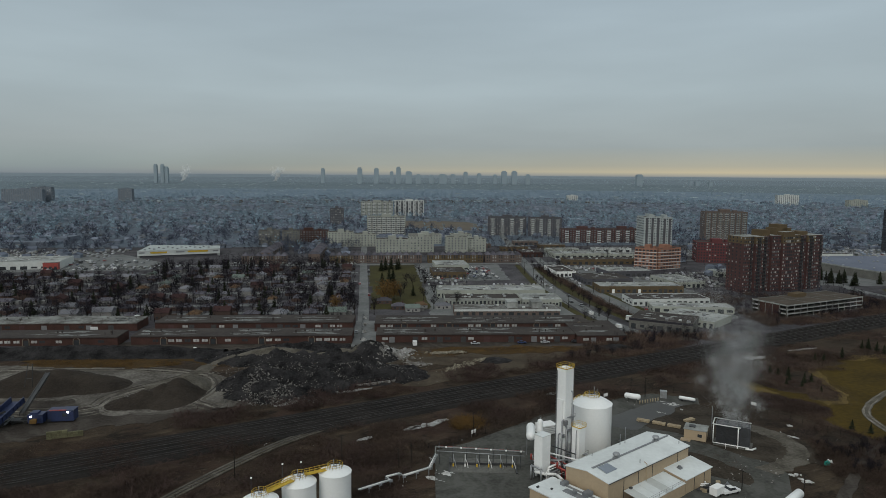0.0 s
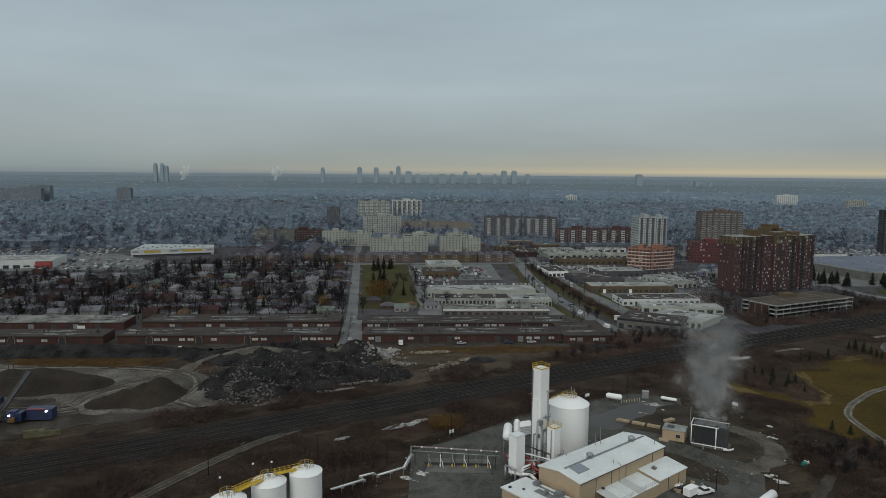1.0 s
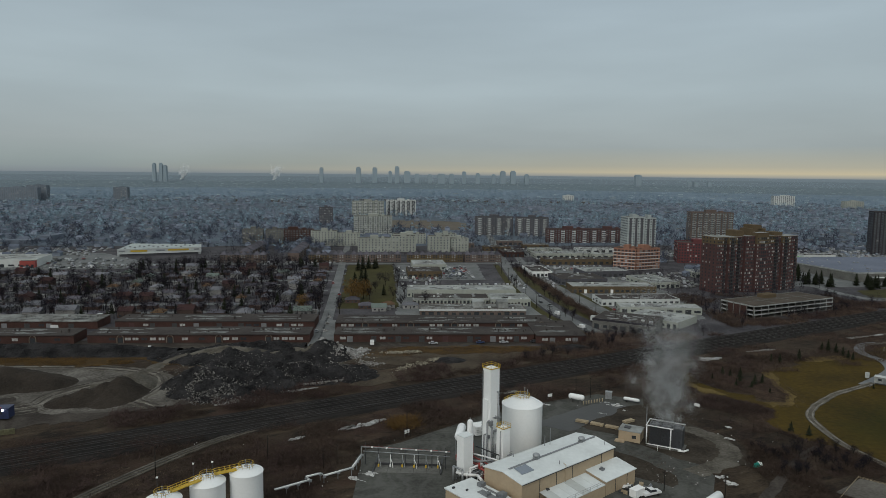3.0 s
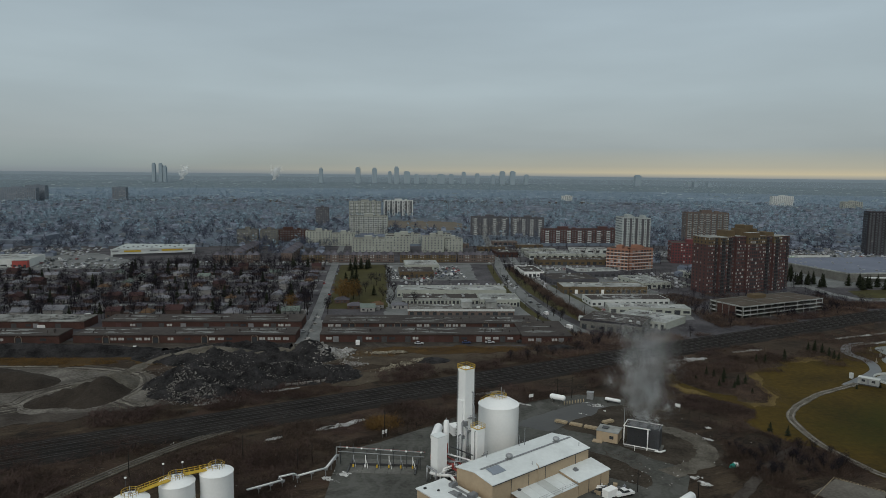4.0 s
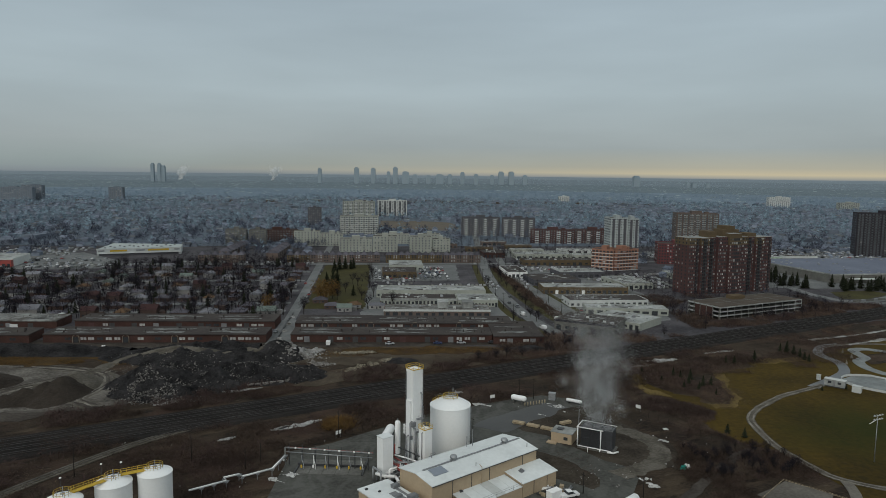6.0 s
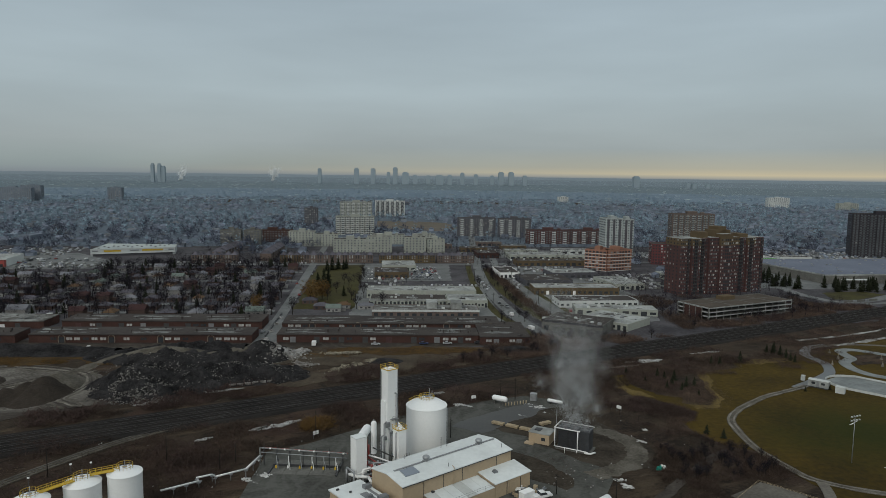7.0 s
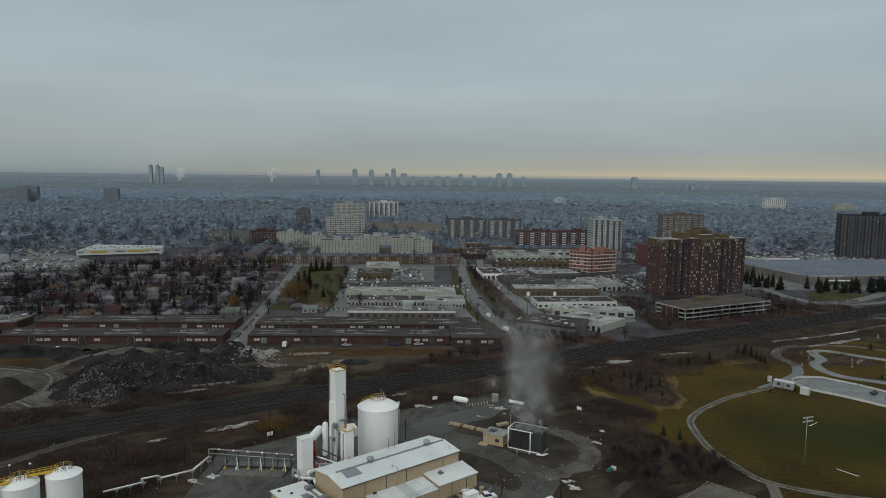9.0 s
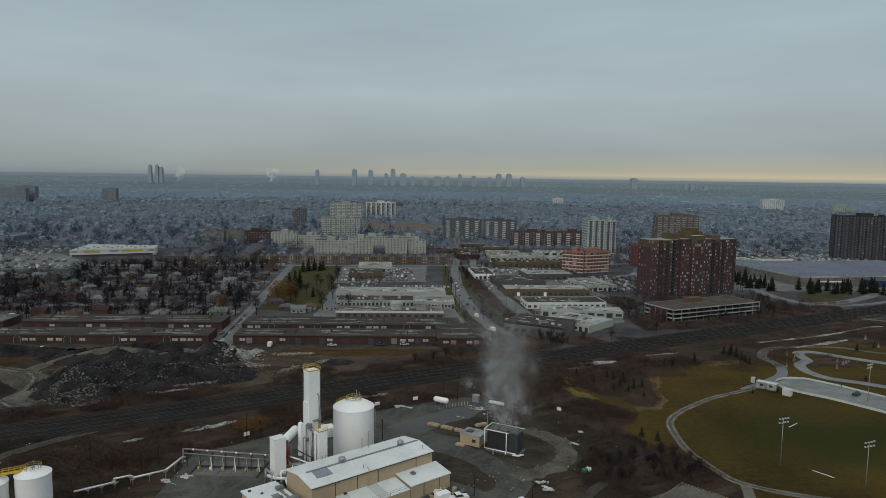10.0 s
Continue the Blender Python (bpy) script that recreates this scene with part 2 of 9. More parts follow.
M = dict(
    scrub=mat("scrub_ground", (0.01425, 0.01121, 0.00893), (0.0551, 0.04085, 0.0285), 0.05, fine=26, bump=0.8, dist=0.4, contrast=0.2),
    suburb=mat("suburban_ground", (0.03629, 0.03478, 0.03898), (0.08266, 0.07963, 0.08609), 0.05, fine=12, bump=0.3, contrast=0.18),
    # The far floor's blue-grey is haze put into the colour.
    farfloor=mat("hazed_suburban_ground", (0.07188, 0.09001, 0.1129), (0.1106, 0.1386, 0.1694), 0.02, fine=10, bump=0),
    heapsoil=mat("dark_heap_soil", (0.020, 0.0165, 0.0138), (0.043, 0.036, 0.0295), 0.10, fine=16, bump=0.8, dist=0.4),
    trodden=mat("trodden_pale_earth", (0.125, 0.116, 0.098), (0.050, 0.0445, 0.036), 0.16, fine=9, bump=0.6, dist=0.2, contrast=0.22),
    asphalt=mat("worn_asphalt", (0.090, 0.092, 0.083), (0.044, 0.044, 0.040), 0.09, fine=10, bump=0.2, rough=0.8, contrast=0.2),
    wet=mat("wet_dark_asphalt", (0.040, 0.041, 0.041), (0.058, 0.059, 0.058), 0.08, fine=9, rough=0.65),
    yarddirt=mat("grey_brown_yard_dirt", (0.060, 0.051, 0.040), (0.024, 0.0195, 0.015), 0.12, fine=9, bump=0.6, dist=0.2, contrast=0.2),
    hatch=mat("blue_grey_roof_hatch", (0.20, 0.235, 0.28), (0.16, 0.19, 0.23), 0.5, rough=0.4, bump=0),
    coolsteel=mat("dull_grey_cooler_casing", (0.062, 0.067, 0.074), (0.038, 0.041, 0.046), 0.5, rough=0.5, metal=0.2),
    road=mat("road_asphalt", (0.172, 0.180, 0.180), (0.094, 0.099, 0.099), 0.06, fine=9, rough=0.75),
    concrete=mat("stained_concrete", (0.17, 0.17, 0.158), (0.085, 0.085, 0.079), 0.12, fine=9),
    gravel=mat("pale_gravel", (0.15, 0.14, 0.122), (0.075, 0.068, 0.06), 0.08, fine=16, bump=0.6, dist=0.2),
    palegravel=mat("pale_path_gravel", (0.215, 0.20, 0.175), (0.085, 0.077, 0.063), 0.2, fine=7, bump=0.4, dist=0.1, contrast=0.2),
    slush=mat("slushy_gravel", (0.1677, 0.1579, 0.141), (0.04472, 0.03948, 0.03362), 0.07, fine=12, bump=0.6, dist=0.3, contrast=0.2),
    ballast=mat("rail_ballast", (0.0115, 0.0108, 0.0105), (0.026, 0.0235, 0.022), 0.08, fine=22, bump=0.8, dist=0.2, contrast=0.2),
    rail=mat("worn_rail_steel", (0.07875, 0.07511, 0.07448), (0.042, 0.0373, 0.03511), 0.3, rough=0.5, metal=0.5, bump=0),
    sleeper=mat("creosoted_timber", (0.020, 0.018, 0.0165), (0.028, 0.0255, 0.0235), 0.5, fine=6),
    snow=mat("old_snow", (0.36, 0.365, 0.36), (0.11, 0.105, 0.095), 0.35, fine=6, bump=0.6, dist=0.3, rough=0.7, contrast=0.18),
    palesnow=mat("crumpled_pale_sheeting", (0.56, 0.57, 0.56), (0.24, 0.24, 0.23), 0.5, fine=5, bump=0.5, dist=0.2, rough=0.6),
    deadgrass=mat("dead_orange_grass", (0.076, 0.046, 0.016), (0.032, 0.022, 0.0115), 0.1, fine=10, bump=0.6, dist=0.3, contrast=0.2),
    parkgrass=mat("winter_park_grass", (0.0738, 0.04928, 0.00855), (0.0297, 0.02156, 0.00558), 0.03, fine=18, bump=0.5, dist=0.2, contrast=0.22),
    tanturf=mat("bleached_grass", (0.147, 0.1064, 0.039), (0.0728, 0.0532, 0.0165), 0.12, fine=9, bump=0.5, dist=0.2, contrast=0.2),
    lawn=mat("dull_lawn", (0.060, 0.056, 0.020), (0.034, 0.031, 0.015), 0.06, fine=10, bump=0.4),
    # Air haze is put into the backdrop colours, blue-grey to pale.
    distance=mat("hazed_distant_country", (0.1611, 0.2138, 0.2628), (0.1261, 0.1709, 0.2141), 0.012, fine=9, bump=0),
    distance2=mat("hazed_farther_country", (0.1365, 0.1753, 0.1985), (0.1139, 0.1486, 0.1715), 0.010, fine=9, bump=0),
    distance4=mat("hazed_skyline_country", (0.197, 0.2386, 0.2684), (0.1762, 0.2171, 0.2479), 0.006, fine=9, bump=0),
    distance3=mat("hazed_farthest_country", (0.156, 0.1955, 0.2244), (0.1365, 0.1738, 0.2022), 0.008, fine=9, bump=0),
    deckroof=mat("worn_deck_concrete", (0.092, 0.077, 0.063), (0.06, 0.051, 0.043), 0.1, fine=9),
    # Haze painted into distantwood, hazewood and palewood: paler with distance.
    distantwood=mat("hazed_distant_woods", (0.1775, 0.2381, 0.2916), (0.1265, 0.174, 0.2199), 0.008, rand=0.3, bump=0),
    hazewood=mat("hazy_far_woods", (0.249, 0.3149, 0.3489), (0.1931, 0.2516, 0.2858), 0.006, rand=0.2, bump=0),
    # White panel greyed and greened: haze put into the wall colour.
    hazepanel=mat("haze_greyed_panel", (0.37, 0.41, 0.405), (0.29, 0.325, 0.322), 0.06, fine=10),
    mossblock=mat("mossy_concrete_block", (0.145, 0.140, 0.085), (0.07, 0.068, 0.042), 0.5, fine=5, rand=0.4),
    palerubble=mat("pale_tan_rubble", (0.30, 0.275, 0.215), (0.10, 0.09, 0.07), 0.6, fine=5, rand=0.6),
    drygrass=mat("dry_field_grass", (0.1365, 0.1188, 0.095), (0.0936, 0.08096, 0.066), 0.05, fine=10, bump=0.2),
    palewood=mat("palest_hazed_woods", (0.3154, 0.382, 0.4237), (0.2628, 0.3267, 0.3687), 0.006, rand=0.15, bump=0),
    mud=mat("dark_yard_mud", (0.030, 0.0255, 0.022), (0.062, 0.054, 0.047), 0.09, fine=12, bump=0.7, dist=0.3, contrast=0.2),
    # Lifted, bluer copy of the conifer green: haze put into the colour.
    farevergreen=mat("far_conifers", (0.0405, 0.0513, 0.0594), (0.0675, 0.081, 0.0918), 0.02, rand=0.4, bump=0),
    coal=mat("black_rubble", (0.0080, 0.0080, 0.0085), (0.036, 0.0350, 0.0362), 0.16, fine=9, bump=1.0, dist=0.6, contrast=0.2),
    soil=mat("brown_soil_heap", (0.043, 0.035, 0.0255), (0.080, 0.065, 0.048), 0.1, fine=10, bump=0.7, dist=0.4, contrast=0.2),
    rubble=mat("broken_concrete", (0.30, 0.29, 0.275), (0.075, 0.072, 0.068), 0.6, fine=5, rand=0.75),
    white=mat("white_paint", (0.80, 0.81, 0.80), (0.66, 0.67, 0.66), 0.10, fine=12, rough=0.45, bump=0.03),
    tank=mat("white_tank_paint", (0.81, 0.83, 0.83), (0.73, 0.755, 0.755), 0.08, fine=18, rough=0.4, bump=0.02),
    roofwhite=mat("white_metal_roof", (0.66, 0.70, 0.70), (0.53, 0.565, 0.565), 0.12, fine=7, rough=0.5, bump=0.03),
    tan=mat("tan_wall_panel", (0.42, 0.33, 0.22), (0.35, 0.275, 0.185), 0.15, fine=8, rough=0.7, bump=0.05),
    grey=mat("grey_metal", (0.22, 0.23, 0.24), (0.15, 0.16, 0.17), 0.4, rough=0.5, metal=0.3),
    dark=mat("dark_steel", (0.03, 0.032, 0.035), (0.05, 0.052, 0.055), 0.5, rough=0.55, metal=0.2),
    galv=mat("galvanised_steel", (0.34, 0.36, 0.37), (0.24, 0.25, 0.26), 0.6, rough=0.45, metal=0.5),
    yellow=mat("yellow_safety_paint", (0.62, 0.42, 0.03), (0.45, 0.30, 0.03), 0.8, rough=0.5, bump=0.03),
    red=mat("red_pipe_paint", (0.30, 0.045, 0.035), (0.2, 0.035, 0.03), 0.8, rough=0.5),
    blue=mat("blue_machine_paint", (0.014, 0.026, 0.085), (0.010, 0.018, 0.05), 0.4, rough=0.5),
    wood=mat("bleached_lumber", (0.40, 0.335, 0.225), (0.22, 0.175, 0.12), 0.6, fine=5, rand=0.3),
    bark=mat("grey_bark", (0.034, 0.029, 0.026), (0.022, 0.019, 0.018), 1.0, rough=0.95),
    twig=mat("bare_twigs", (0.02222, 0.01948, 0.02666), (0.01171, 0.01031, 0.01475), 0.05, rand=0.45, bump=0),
    # Twig colours of the farther woods, lifted and blued to stand for haze.
    twigmid=mat("hazed_mid_woodland", (0.07199, 0.08127, 0.1114), (0.04476, 0.05257, 0.07427), 0.02, rand=0.32, bump=0),
    twigfar=mat("hazed_far_woodland", (0.2239, 0.3073, 0.3628), (0.1542, 0.2175, 0.2651), 0.014, rand=0.24, bump=0),
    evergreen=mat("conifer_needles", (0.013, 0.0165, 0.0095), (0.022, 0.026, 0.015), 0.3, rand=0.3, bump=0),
    rust=mat("rusty_foliage", (0.135, 0.080, 0.027), (0.082, 0.052, 0.023), 0.2, rand=0.4, bump=0),
    brush=mat("brown_brush", (0.03864, 0.02856, 0.02352), (0.09072, 0.06384, 0.0504), 0.06, rand=0.6, bump=0, contrast=0.18),
    straw=mat("straw_stalks", (0.17, 0.1318, 0.085), (0.0935, 0.068, 0.0425), 0.1, rand=0.5, bump=0),
    darkbrush=mat("dark_leafless_bushes", (0.034, 0.024, 0.022), (0.074, 0.050, 0.045), 0.1, rand=0.5, bump=0),
    brick=mat("dark_red_brick", (0.092, 0.052, 0.050), (0.062, 0.038, 0.038), 0.25, fine=9, bump=0.1),
    redbrick=mat("plum_red_brick", (0.135, 0.050, 0.052), (0.10, 0.040, 0.042), 0.2, fine=9, bump=0.1),
    brick2=mat("row_brick", (0.074, 0.041, 0.035), (0.046, 0.0275, 0.024), 0.2, fine=9, bump=0.1),
    orange=mat("orange_brick", (0.2904, 0.1518, 0.1086), (0.2288, 0.1196, 0.0873), 0.1, fine=10),
    ochre=mat("ochre_brick", (0.118, 0.090, 0.056), (0.086, 0.066, 0.042), 0.15, fine=10),
    cream=mat("cream_brick", (0.333, 0.3528, 0.315), (0.252, 0.2673, 0.2412), 0.06, fine=10),
    greybrick=mat("grey_brown_brick", (0.092, 0.093, 0.104), (0.068, 0.068, 0.077), 0.06, fine=10),
    slatebrick=mat("dark_slate_brick", (0.040, 0.038, 0.045), (0.028, 0.027, 0.033), 0.06, fine=10),
    panel=mat("pale_concrete_panel", (0.52, 0.55, 0.54), (0.42, 0.44, 0.43), 0.06, fine=10),
    flatroof=mat("gravel_flat_roof", (0.064, 0.057, 0.053), (0.040, 0.0355, 0.0345), 0.1, fine=7, bump=0.2, contrast=0.22),
    thinslush=mat("thin_roof_slush", (0.25, 0.265, 0.26), (0.085, 0.085, 0.083), 0.16, fine=7, contrast=0.2),
    palroof=mat("pale_flat_roof", (0.36, 0.38, 0.37), (0.15, 0.157, 0.152), 0.07, fine=7, contrast=0.22),
    slushroof=mat("slushy_flat_roof", (0.23, 0.24, 0.232), (0.075, 0.070, 0.064), 0.09, fine=6, contrast=0.15),
    blueroof=mat("pale_blue_roof", (0.150, 0.170, 0.215), (0.112, 0.128, 0.168), 0.03, fine=9),
    shingle=mat("asphalt_shingles", (0.1016, 0.09874, 0.115), (0.06195, 0.06002, 0.07211), 0.2, rand=0.6, fine=8),
    shinglelt=mat("pale_shingles", (0.1714, 0.1762, 0.1953), (0.1159, 0.1195, 0.134), 0.2, rand=0.4, fine=8),
    siding=mat("house_siding", (0.2357, 0.2357, 0.232), (0.1725, 0.1725, 0.1682), 0.2, rand=0.5, fine=8),
    glass=mat("dark_window_glass", (0.03, 0.035, 0.04), (0.05, 0.055, 0.06), 0.3, rough=0.12, bump=0),
    blind=mat("pale_blinds", (0.29, 0.30, 0.295), (0.10, 0.105, 0.105), 0.4, rough=0.6, bump=0, rand=0.6),
    # Reflected brightness is painted into these panes' base colour.
    litglass=mat("painted_reflection_panes", (0.42, 0.43, 0.42), (0.24, 0.245, 0.24), 0.3, rough=0.4, bump=0, rand=0.4),
    # Haze and sky reflection are put into the glass colour as grey.
    greyglass=mat("haze_greyed_glass", (0.13, 0.145, 0.155), (0.09, 0.10, 0.11), 0.05, rough=0.2, bump=0, rand=0.3),
    arch=mat("pale_arch_brick", (0.20, 0.175, 0.14), (0.15, 0.13, 0.105), 0.4),
    terrace=mat("terrace_brick", (0.138, 0.108, 0.094), (0.100, 0.080, 0.072), 0.15, fine=9),
    greenfront=mat("green_shop_fascia", (0.06, 0.28, 0.05), (0.05, 0.22, 0.04), 0.3, bump=0),
    mallwall=mat("weathered_white_cladding", (0.44, 0.47, 0.47), (0.35, 0.375, 0.38), 0.12, fine=9, rough=0.6, bump=0.05),
    signyellow=mat("yellow_fascia", (0.4125, 0.3, 0.045), (0.375, 0.27, 0.045), 0.3, bump=0),
    teal=mat("teal_tarpaulin", (0.03, 0.32, 0.25), (0.02, 0.22, 0.18), 0.8, bump=0.2),
    tyre=mat("tyre_rubber", (0.02, 0.02, 0.02), (0.03, 0.03, 0.03), 1.0, bump=0),
    carpaint=mat("car_paint", (0.30, 0.31, 0.33), (0.25, 0.26, 0.28), 0.3, rough=0.3, rand=0.9, bump=0),
    ice=mat("wet_rink_concrete", (0.165, 0.182, 0.176), (0.072, 0.082, 0.081), 0.12, fine=6, rough=0.45, contrast=0.2),
    bluepath=mat("wet_blue_path", (0.088, 0.098, 0.108), (0.05, 0.056, 0.062), 0.12, fine=6, rough=0.4),
)


def overgrown(m):
    """Adds straw-coloured streaks along the railway and dark and reddish patches of low growth to scrub land."""
    nt = m.node_tree
    N, L = nt.nodes.new, nt.links.new
    p = nt.nodes["Principled BSDF"]
    col = p.inputs["Base Color"].links[0].from_socket
    pos = N("ShaderNodeNewGeometry").outputs["Position"]
    for scale, turn, size, lo, hi, amount, colour in (((0.25, 1.0, 1.0), -26.8, 0.16, 0.54, 0.72, 0.55, (0.105, 0.080, 0.052)), ((1, 1, 1), 0, 0.035, 0.5, 0.68, 0.55, (0.050, 0.028, 0.022)),
                                                      ((0.6, 1.0, 1.0), -26.8, 0.30, 0.56, 0.66, 0.75, (0.0125, 0.0105, 0.0090)), ((0.3, 1.0, 1.0), -26.8, 0.9, 0.62, 0.75, 0.5, (0.12, 0.10, 0.075))):
        mp, n, mr, mx = N("ShaderNodeMapping"), N("ShaderNodeTexNoise"), N("ShaderNodeMapRange"), N("ShaderNodeMix")
        rot = N("ShaderNodeVectorRotate")
        rot.rotation_type = "Z_AXIS"
        rot.inputs["Angle"].default_value = radians(turn)
        mp.inputs["Scale"].default_value = scale
        n.inputs["Scale"].default_value, n.inputs["Detail"].default_value = size, 5.0
        mr.inputs["From Min"].default_value, mr.inputs["From Max"].default_value, mr.inputs["To Max"].default_value = lo, hi, amount
        mx.data_type = "RGBA"
        mx.inputs["B"].default_value = (*colour, 1)
        L(pos, rot.inputs["Vector"]); L(rot.outputs[0], mp.inputs[0]); L(mp.outputs[0], n.inputs["Vector"])
        L(n.outputs["Fac"], mr.inputs["Value"]); L(mr.outputs[0], mx.inputs["Factor"]); L(col, mx.inputs["A"])
        col = mx.outputs["Result"]
    L(col, p.inputs["Base Color"])


def worn_turf(m, centre, size, colour):
    """Dry grass that turns greener towards the middle of the sports pitch."""
    nt = m.node_tree
    N, L = nt.nodes.new, nt.links.new
    p = nt.nodes["Principled BSDF"]
    col = p.inputs["Base Color"].links[0].from_socket
    pos, mp, ln, n = N("ShaderNodeNewGeometry").outputs["Position"], N("ShaderNodeMapping"), N("ShaderNodeVectorMath"), N("ShaderNodeTexNoise")
    mp.inputs["Location"].default_value = (-centre[0] / size[0], -centre[1] / size[1], 0)
    mp.inputs["Scale"].default_value = (1 / size[0], 1 / size[1], 0)
    ln.operation = "LENGTH"
    n.inputs["Scale"].default_value, n.inputs["Detail"].default_value = 0.05, 6.0
    ad, mr, mx = N("ShaderNodeMath"), N("ShaderNodeMapRange"), N("ShaderNodeMix")
    ad.operation = "ADD"
    mr.inputs["From Min"].default_value, mr.inputs["From Max"].default_value = 0.8, 1.7
    mr.inputs["To Min"].default_value, mr.inputs["To Max"].default_value = 0.85, 0.0
    mx.data_type = "RGBA"
    mx.inputs["B"].default_value = (*colour, 1)
    L(pos, mp.inputs[0]); L(mp.outputs[0], ln.inputs[0]); L(pos, n.inputs["Vector"])
    L(ln.outputs["Value"], ad.inputs[0]); L(n.outputs["Fac"], ad.inputs[1]); L(ad.outputs[0], mr.inputs["Value"])
    L(mr.outputs[0], mx.inputs["Factor"]); L(col, mx.inputs["A"]); L(mx.outputs["Result"], p.inputs["Base Color"])


worn_turf(M["parkgrass"], (214, 216), (46, 30), (0.0205, 0.0265, 0.0048))
tracked(M["slush"], 0.035, 0.75, (0.060, 0.054, 0.048))
tracked(M["mud"], 0.05, 0.4, (0.085, 0.078, 0.068))
tracked(M["asphalt"], 0.05, 0.35, (0.115, 0.115, 0.108))
overgrown(M["scrub"])


# ---------------------------------------------------------------- mesh tools
class Mesher:
    """Collects faces of one mesh."""

    def __init__(self):
        self.v, self.f, self.s = [], [], []

    def poly(self, pts, smooth=False):
        n = len(self.v)
        self.v += [tuple(p) for p in pts]
        self.f.append(tuple(range(n, n + len(pts)))); self.s.append(smooth)

    def box(self, x0, y0, z0, x1, y1, z1, m=None):
        n = len(self.v)
        c = [(x0, y0, z0), (x1, y0, z0), (x1, y1, z0), (x0, y1, z0), (x0, y0, z1), (x1, y0, z1), (x1, y1, z1), (x0, y1, z1)]
        self.v += [tuple(m @ Vector(p)) for p in c] if m else c
        for q in ((0, 3, 2, 1), (4, 5, 6, 7), (0, 1, 5, 4), (1, 2, 6, 5), (2, 3, 7, 6), (3, 0, 4, 7)):
            self.f.append(tuple(n + i for i in q)); self.s.append(False)
        return self

    def prism(self, pts, z0, z1):
        n, k = len(self.v), len(pts)
        self.v += [(x, y, z0) for x, y in pts] + [(x, y, z1) for x, y in pts]
        self.f.append(tuple(range(n + k - 1, n - 1, -1))); self.s.append(False)
        self.f.append(tuple(range(n + k, n + 2 * k))); self.s.append(False)
        for i in range(k):
            j = (i + 1) % k
            self.f.append((n + i, n + j, n + k + j, n + k + i)); self.s.append(False)
        return self

    def tube(self, p0, p1, r0, r1=None, seg=8, caps=True):
        p0, p1 = Vector(p0), Vector(p1)
        r1 = r0 if r1 is None else r1
        d = (p1 - p0)
        if d.length < 1e-6:
            return self
        a = d.orthogonal().normalized()
        b = d.normalized().cross(a)
        n = len(self.v)
        for p, r in ((p0, r0), (p1, r1)):
            for i in range(seg):
                t = 2 * math.pi * i / seg
                self.v.append(tuple(p + (a * math.cos(t) + b * math.sin(t)) * r))
        for i in range(seg):
            j = (i + 1) % seg
            self.f.append((n + i, n + j, n + seg + j, n + seg + i)); self.s.append(seg > 5)
        if caps:
            self.f.append(tuple(range(n + seg - 1, n - 1, -1))); self.s.append(False)
            self.f.append(tuple(range(n + seg, n + 2 * seg))); self.s.append(False)
        return self

    def path(self, pts, r, seg=6):
        for p, q in zip(pts, pts[1:]):
            self.tube(p, q, r, r, seg)
        return self

    def ring(self, c, rad, r, seg=24, m=6):
        pts = [(c[0] + rad * math.cos(2 * math.pi * i / seg), c[1] + rad * math.sin(2 * math.pi * i / seg), c[2]) for i in range(seg + 1)]
        return self.path(pts, r, m)

    def lathe(self, prof, seg=32, axis=None):
        """Profile of (radius, height) turned about z."""
        n = len(self.v)
        for r, z in prof:
            for i in range(seg):
                t = 2 * math.pi * i / seg
                p = Vector((r * math.cos(t), r * math.sin(t), z))
                self.v.append(tuple(axis @ p) if axis else tuple(p))
        for k in range(len(prof) - 1):
            for i in range(seg):
                j = (i + 1) % seg
                self.f.append((n + k * seg + i, n + k * seg + j, n + (k + 1) * seg + j, n + (k + 1) * seg + i)); self.s.append(True)
        return self

    def blob(self, c, rx, ry, rz, seed, rough=0.25, seg=10, rows=5):
        """Uneven lump resting on the ground."""
        rnd = random.Random(seed)
        n = len(self.v)
        for k in range(rows):
            a = (math.pi / 2) * k / rows
            for i in range(seg):
                t = 2 * math.pi * i / seg
                q = 1 + rough * (rnd.random() - 0.5) * 2
                self.v.append((c[0] + rx * q * math.cos(a) * math.cos(t), c[1] + ry * q * math.cos(a) * math.sin(t), c[2] + rz * q * math.sin(a)))
        self.v.append((c[0], c[1], c[2] + rz))
        for k in range(rows - 1):
            for i in range(seg):
                j = (i + 1) % seg
                self.f.append((n + k * seg + i, n + k * seg + j, n + (k + 1) * seg + j, n + (k + 1) * seg + i)); self.s.append(False)
        for i in range(seg):
            self.f.append((n + (rows - 1) * seg + i, n + (rows - 1) * seg + (i + 1) % seg, n + rows * seg)); self.s.append(False)
        return self

    def data(self, name, material):
        me = bpy.data.meshes.new(name)
        me.from_pydata(self.v, [], self.f)
        me.polygons.foreach_set("use_smooth", self.s)
        me.materials.append(material)
        me.update()
        return me


def part(name, ms, material, parent=None, label="", kind=""):
    """One mesh object, under a thing or a part where one is given."""
    me = ms.data(name, M[material]) if isinstance(ms, Mesher) else ms
    ob = new(name, me)
    if parent:
        ob.parent = parent
    return tagged(ob, label=label, kind=kind)


def thing(name, label, category, at=(0, 0, 0), turn=0.0, group=""):
    ob = new(name)
    ob.empty_display_size = 0.5
    ob.matrix_basis = pose(at[0], at[1], at[2], 0, 0, turn)
    return tagged(ob, label, category, group)


def single(name, ms, material, label, category, at=(0, 0, 0), turn=0.0, group="", kind=""):
    ob = part(name, ms, material)
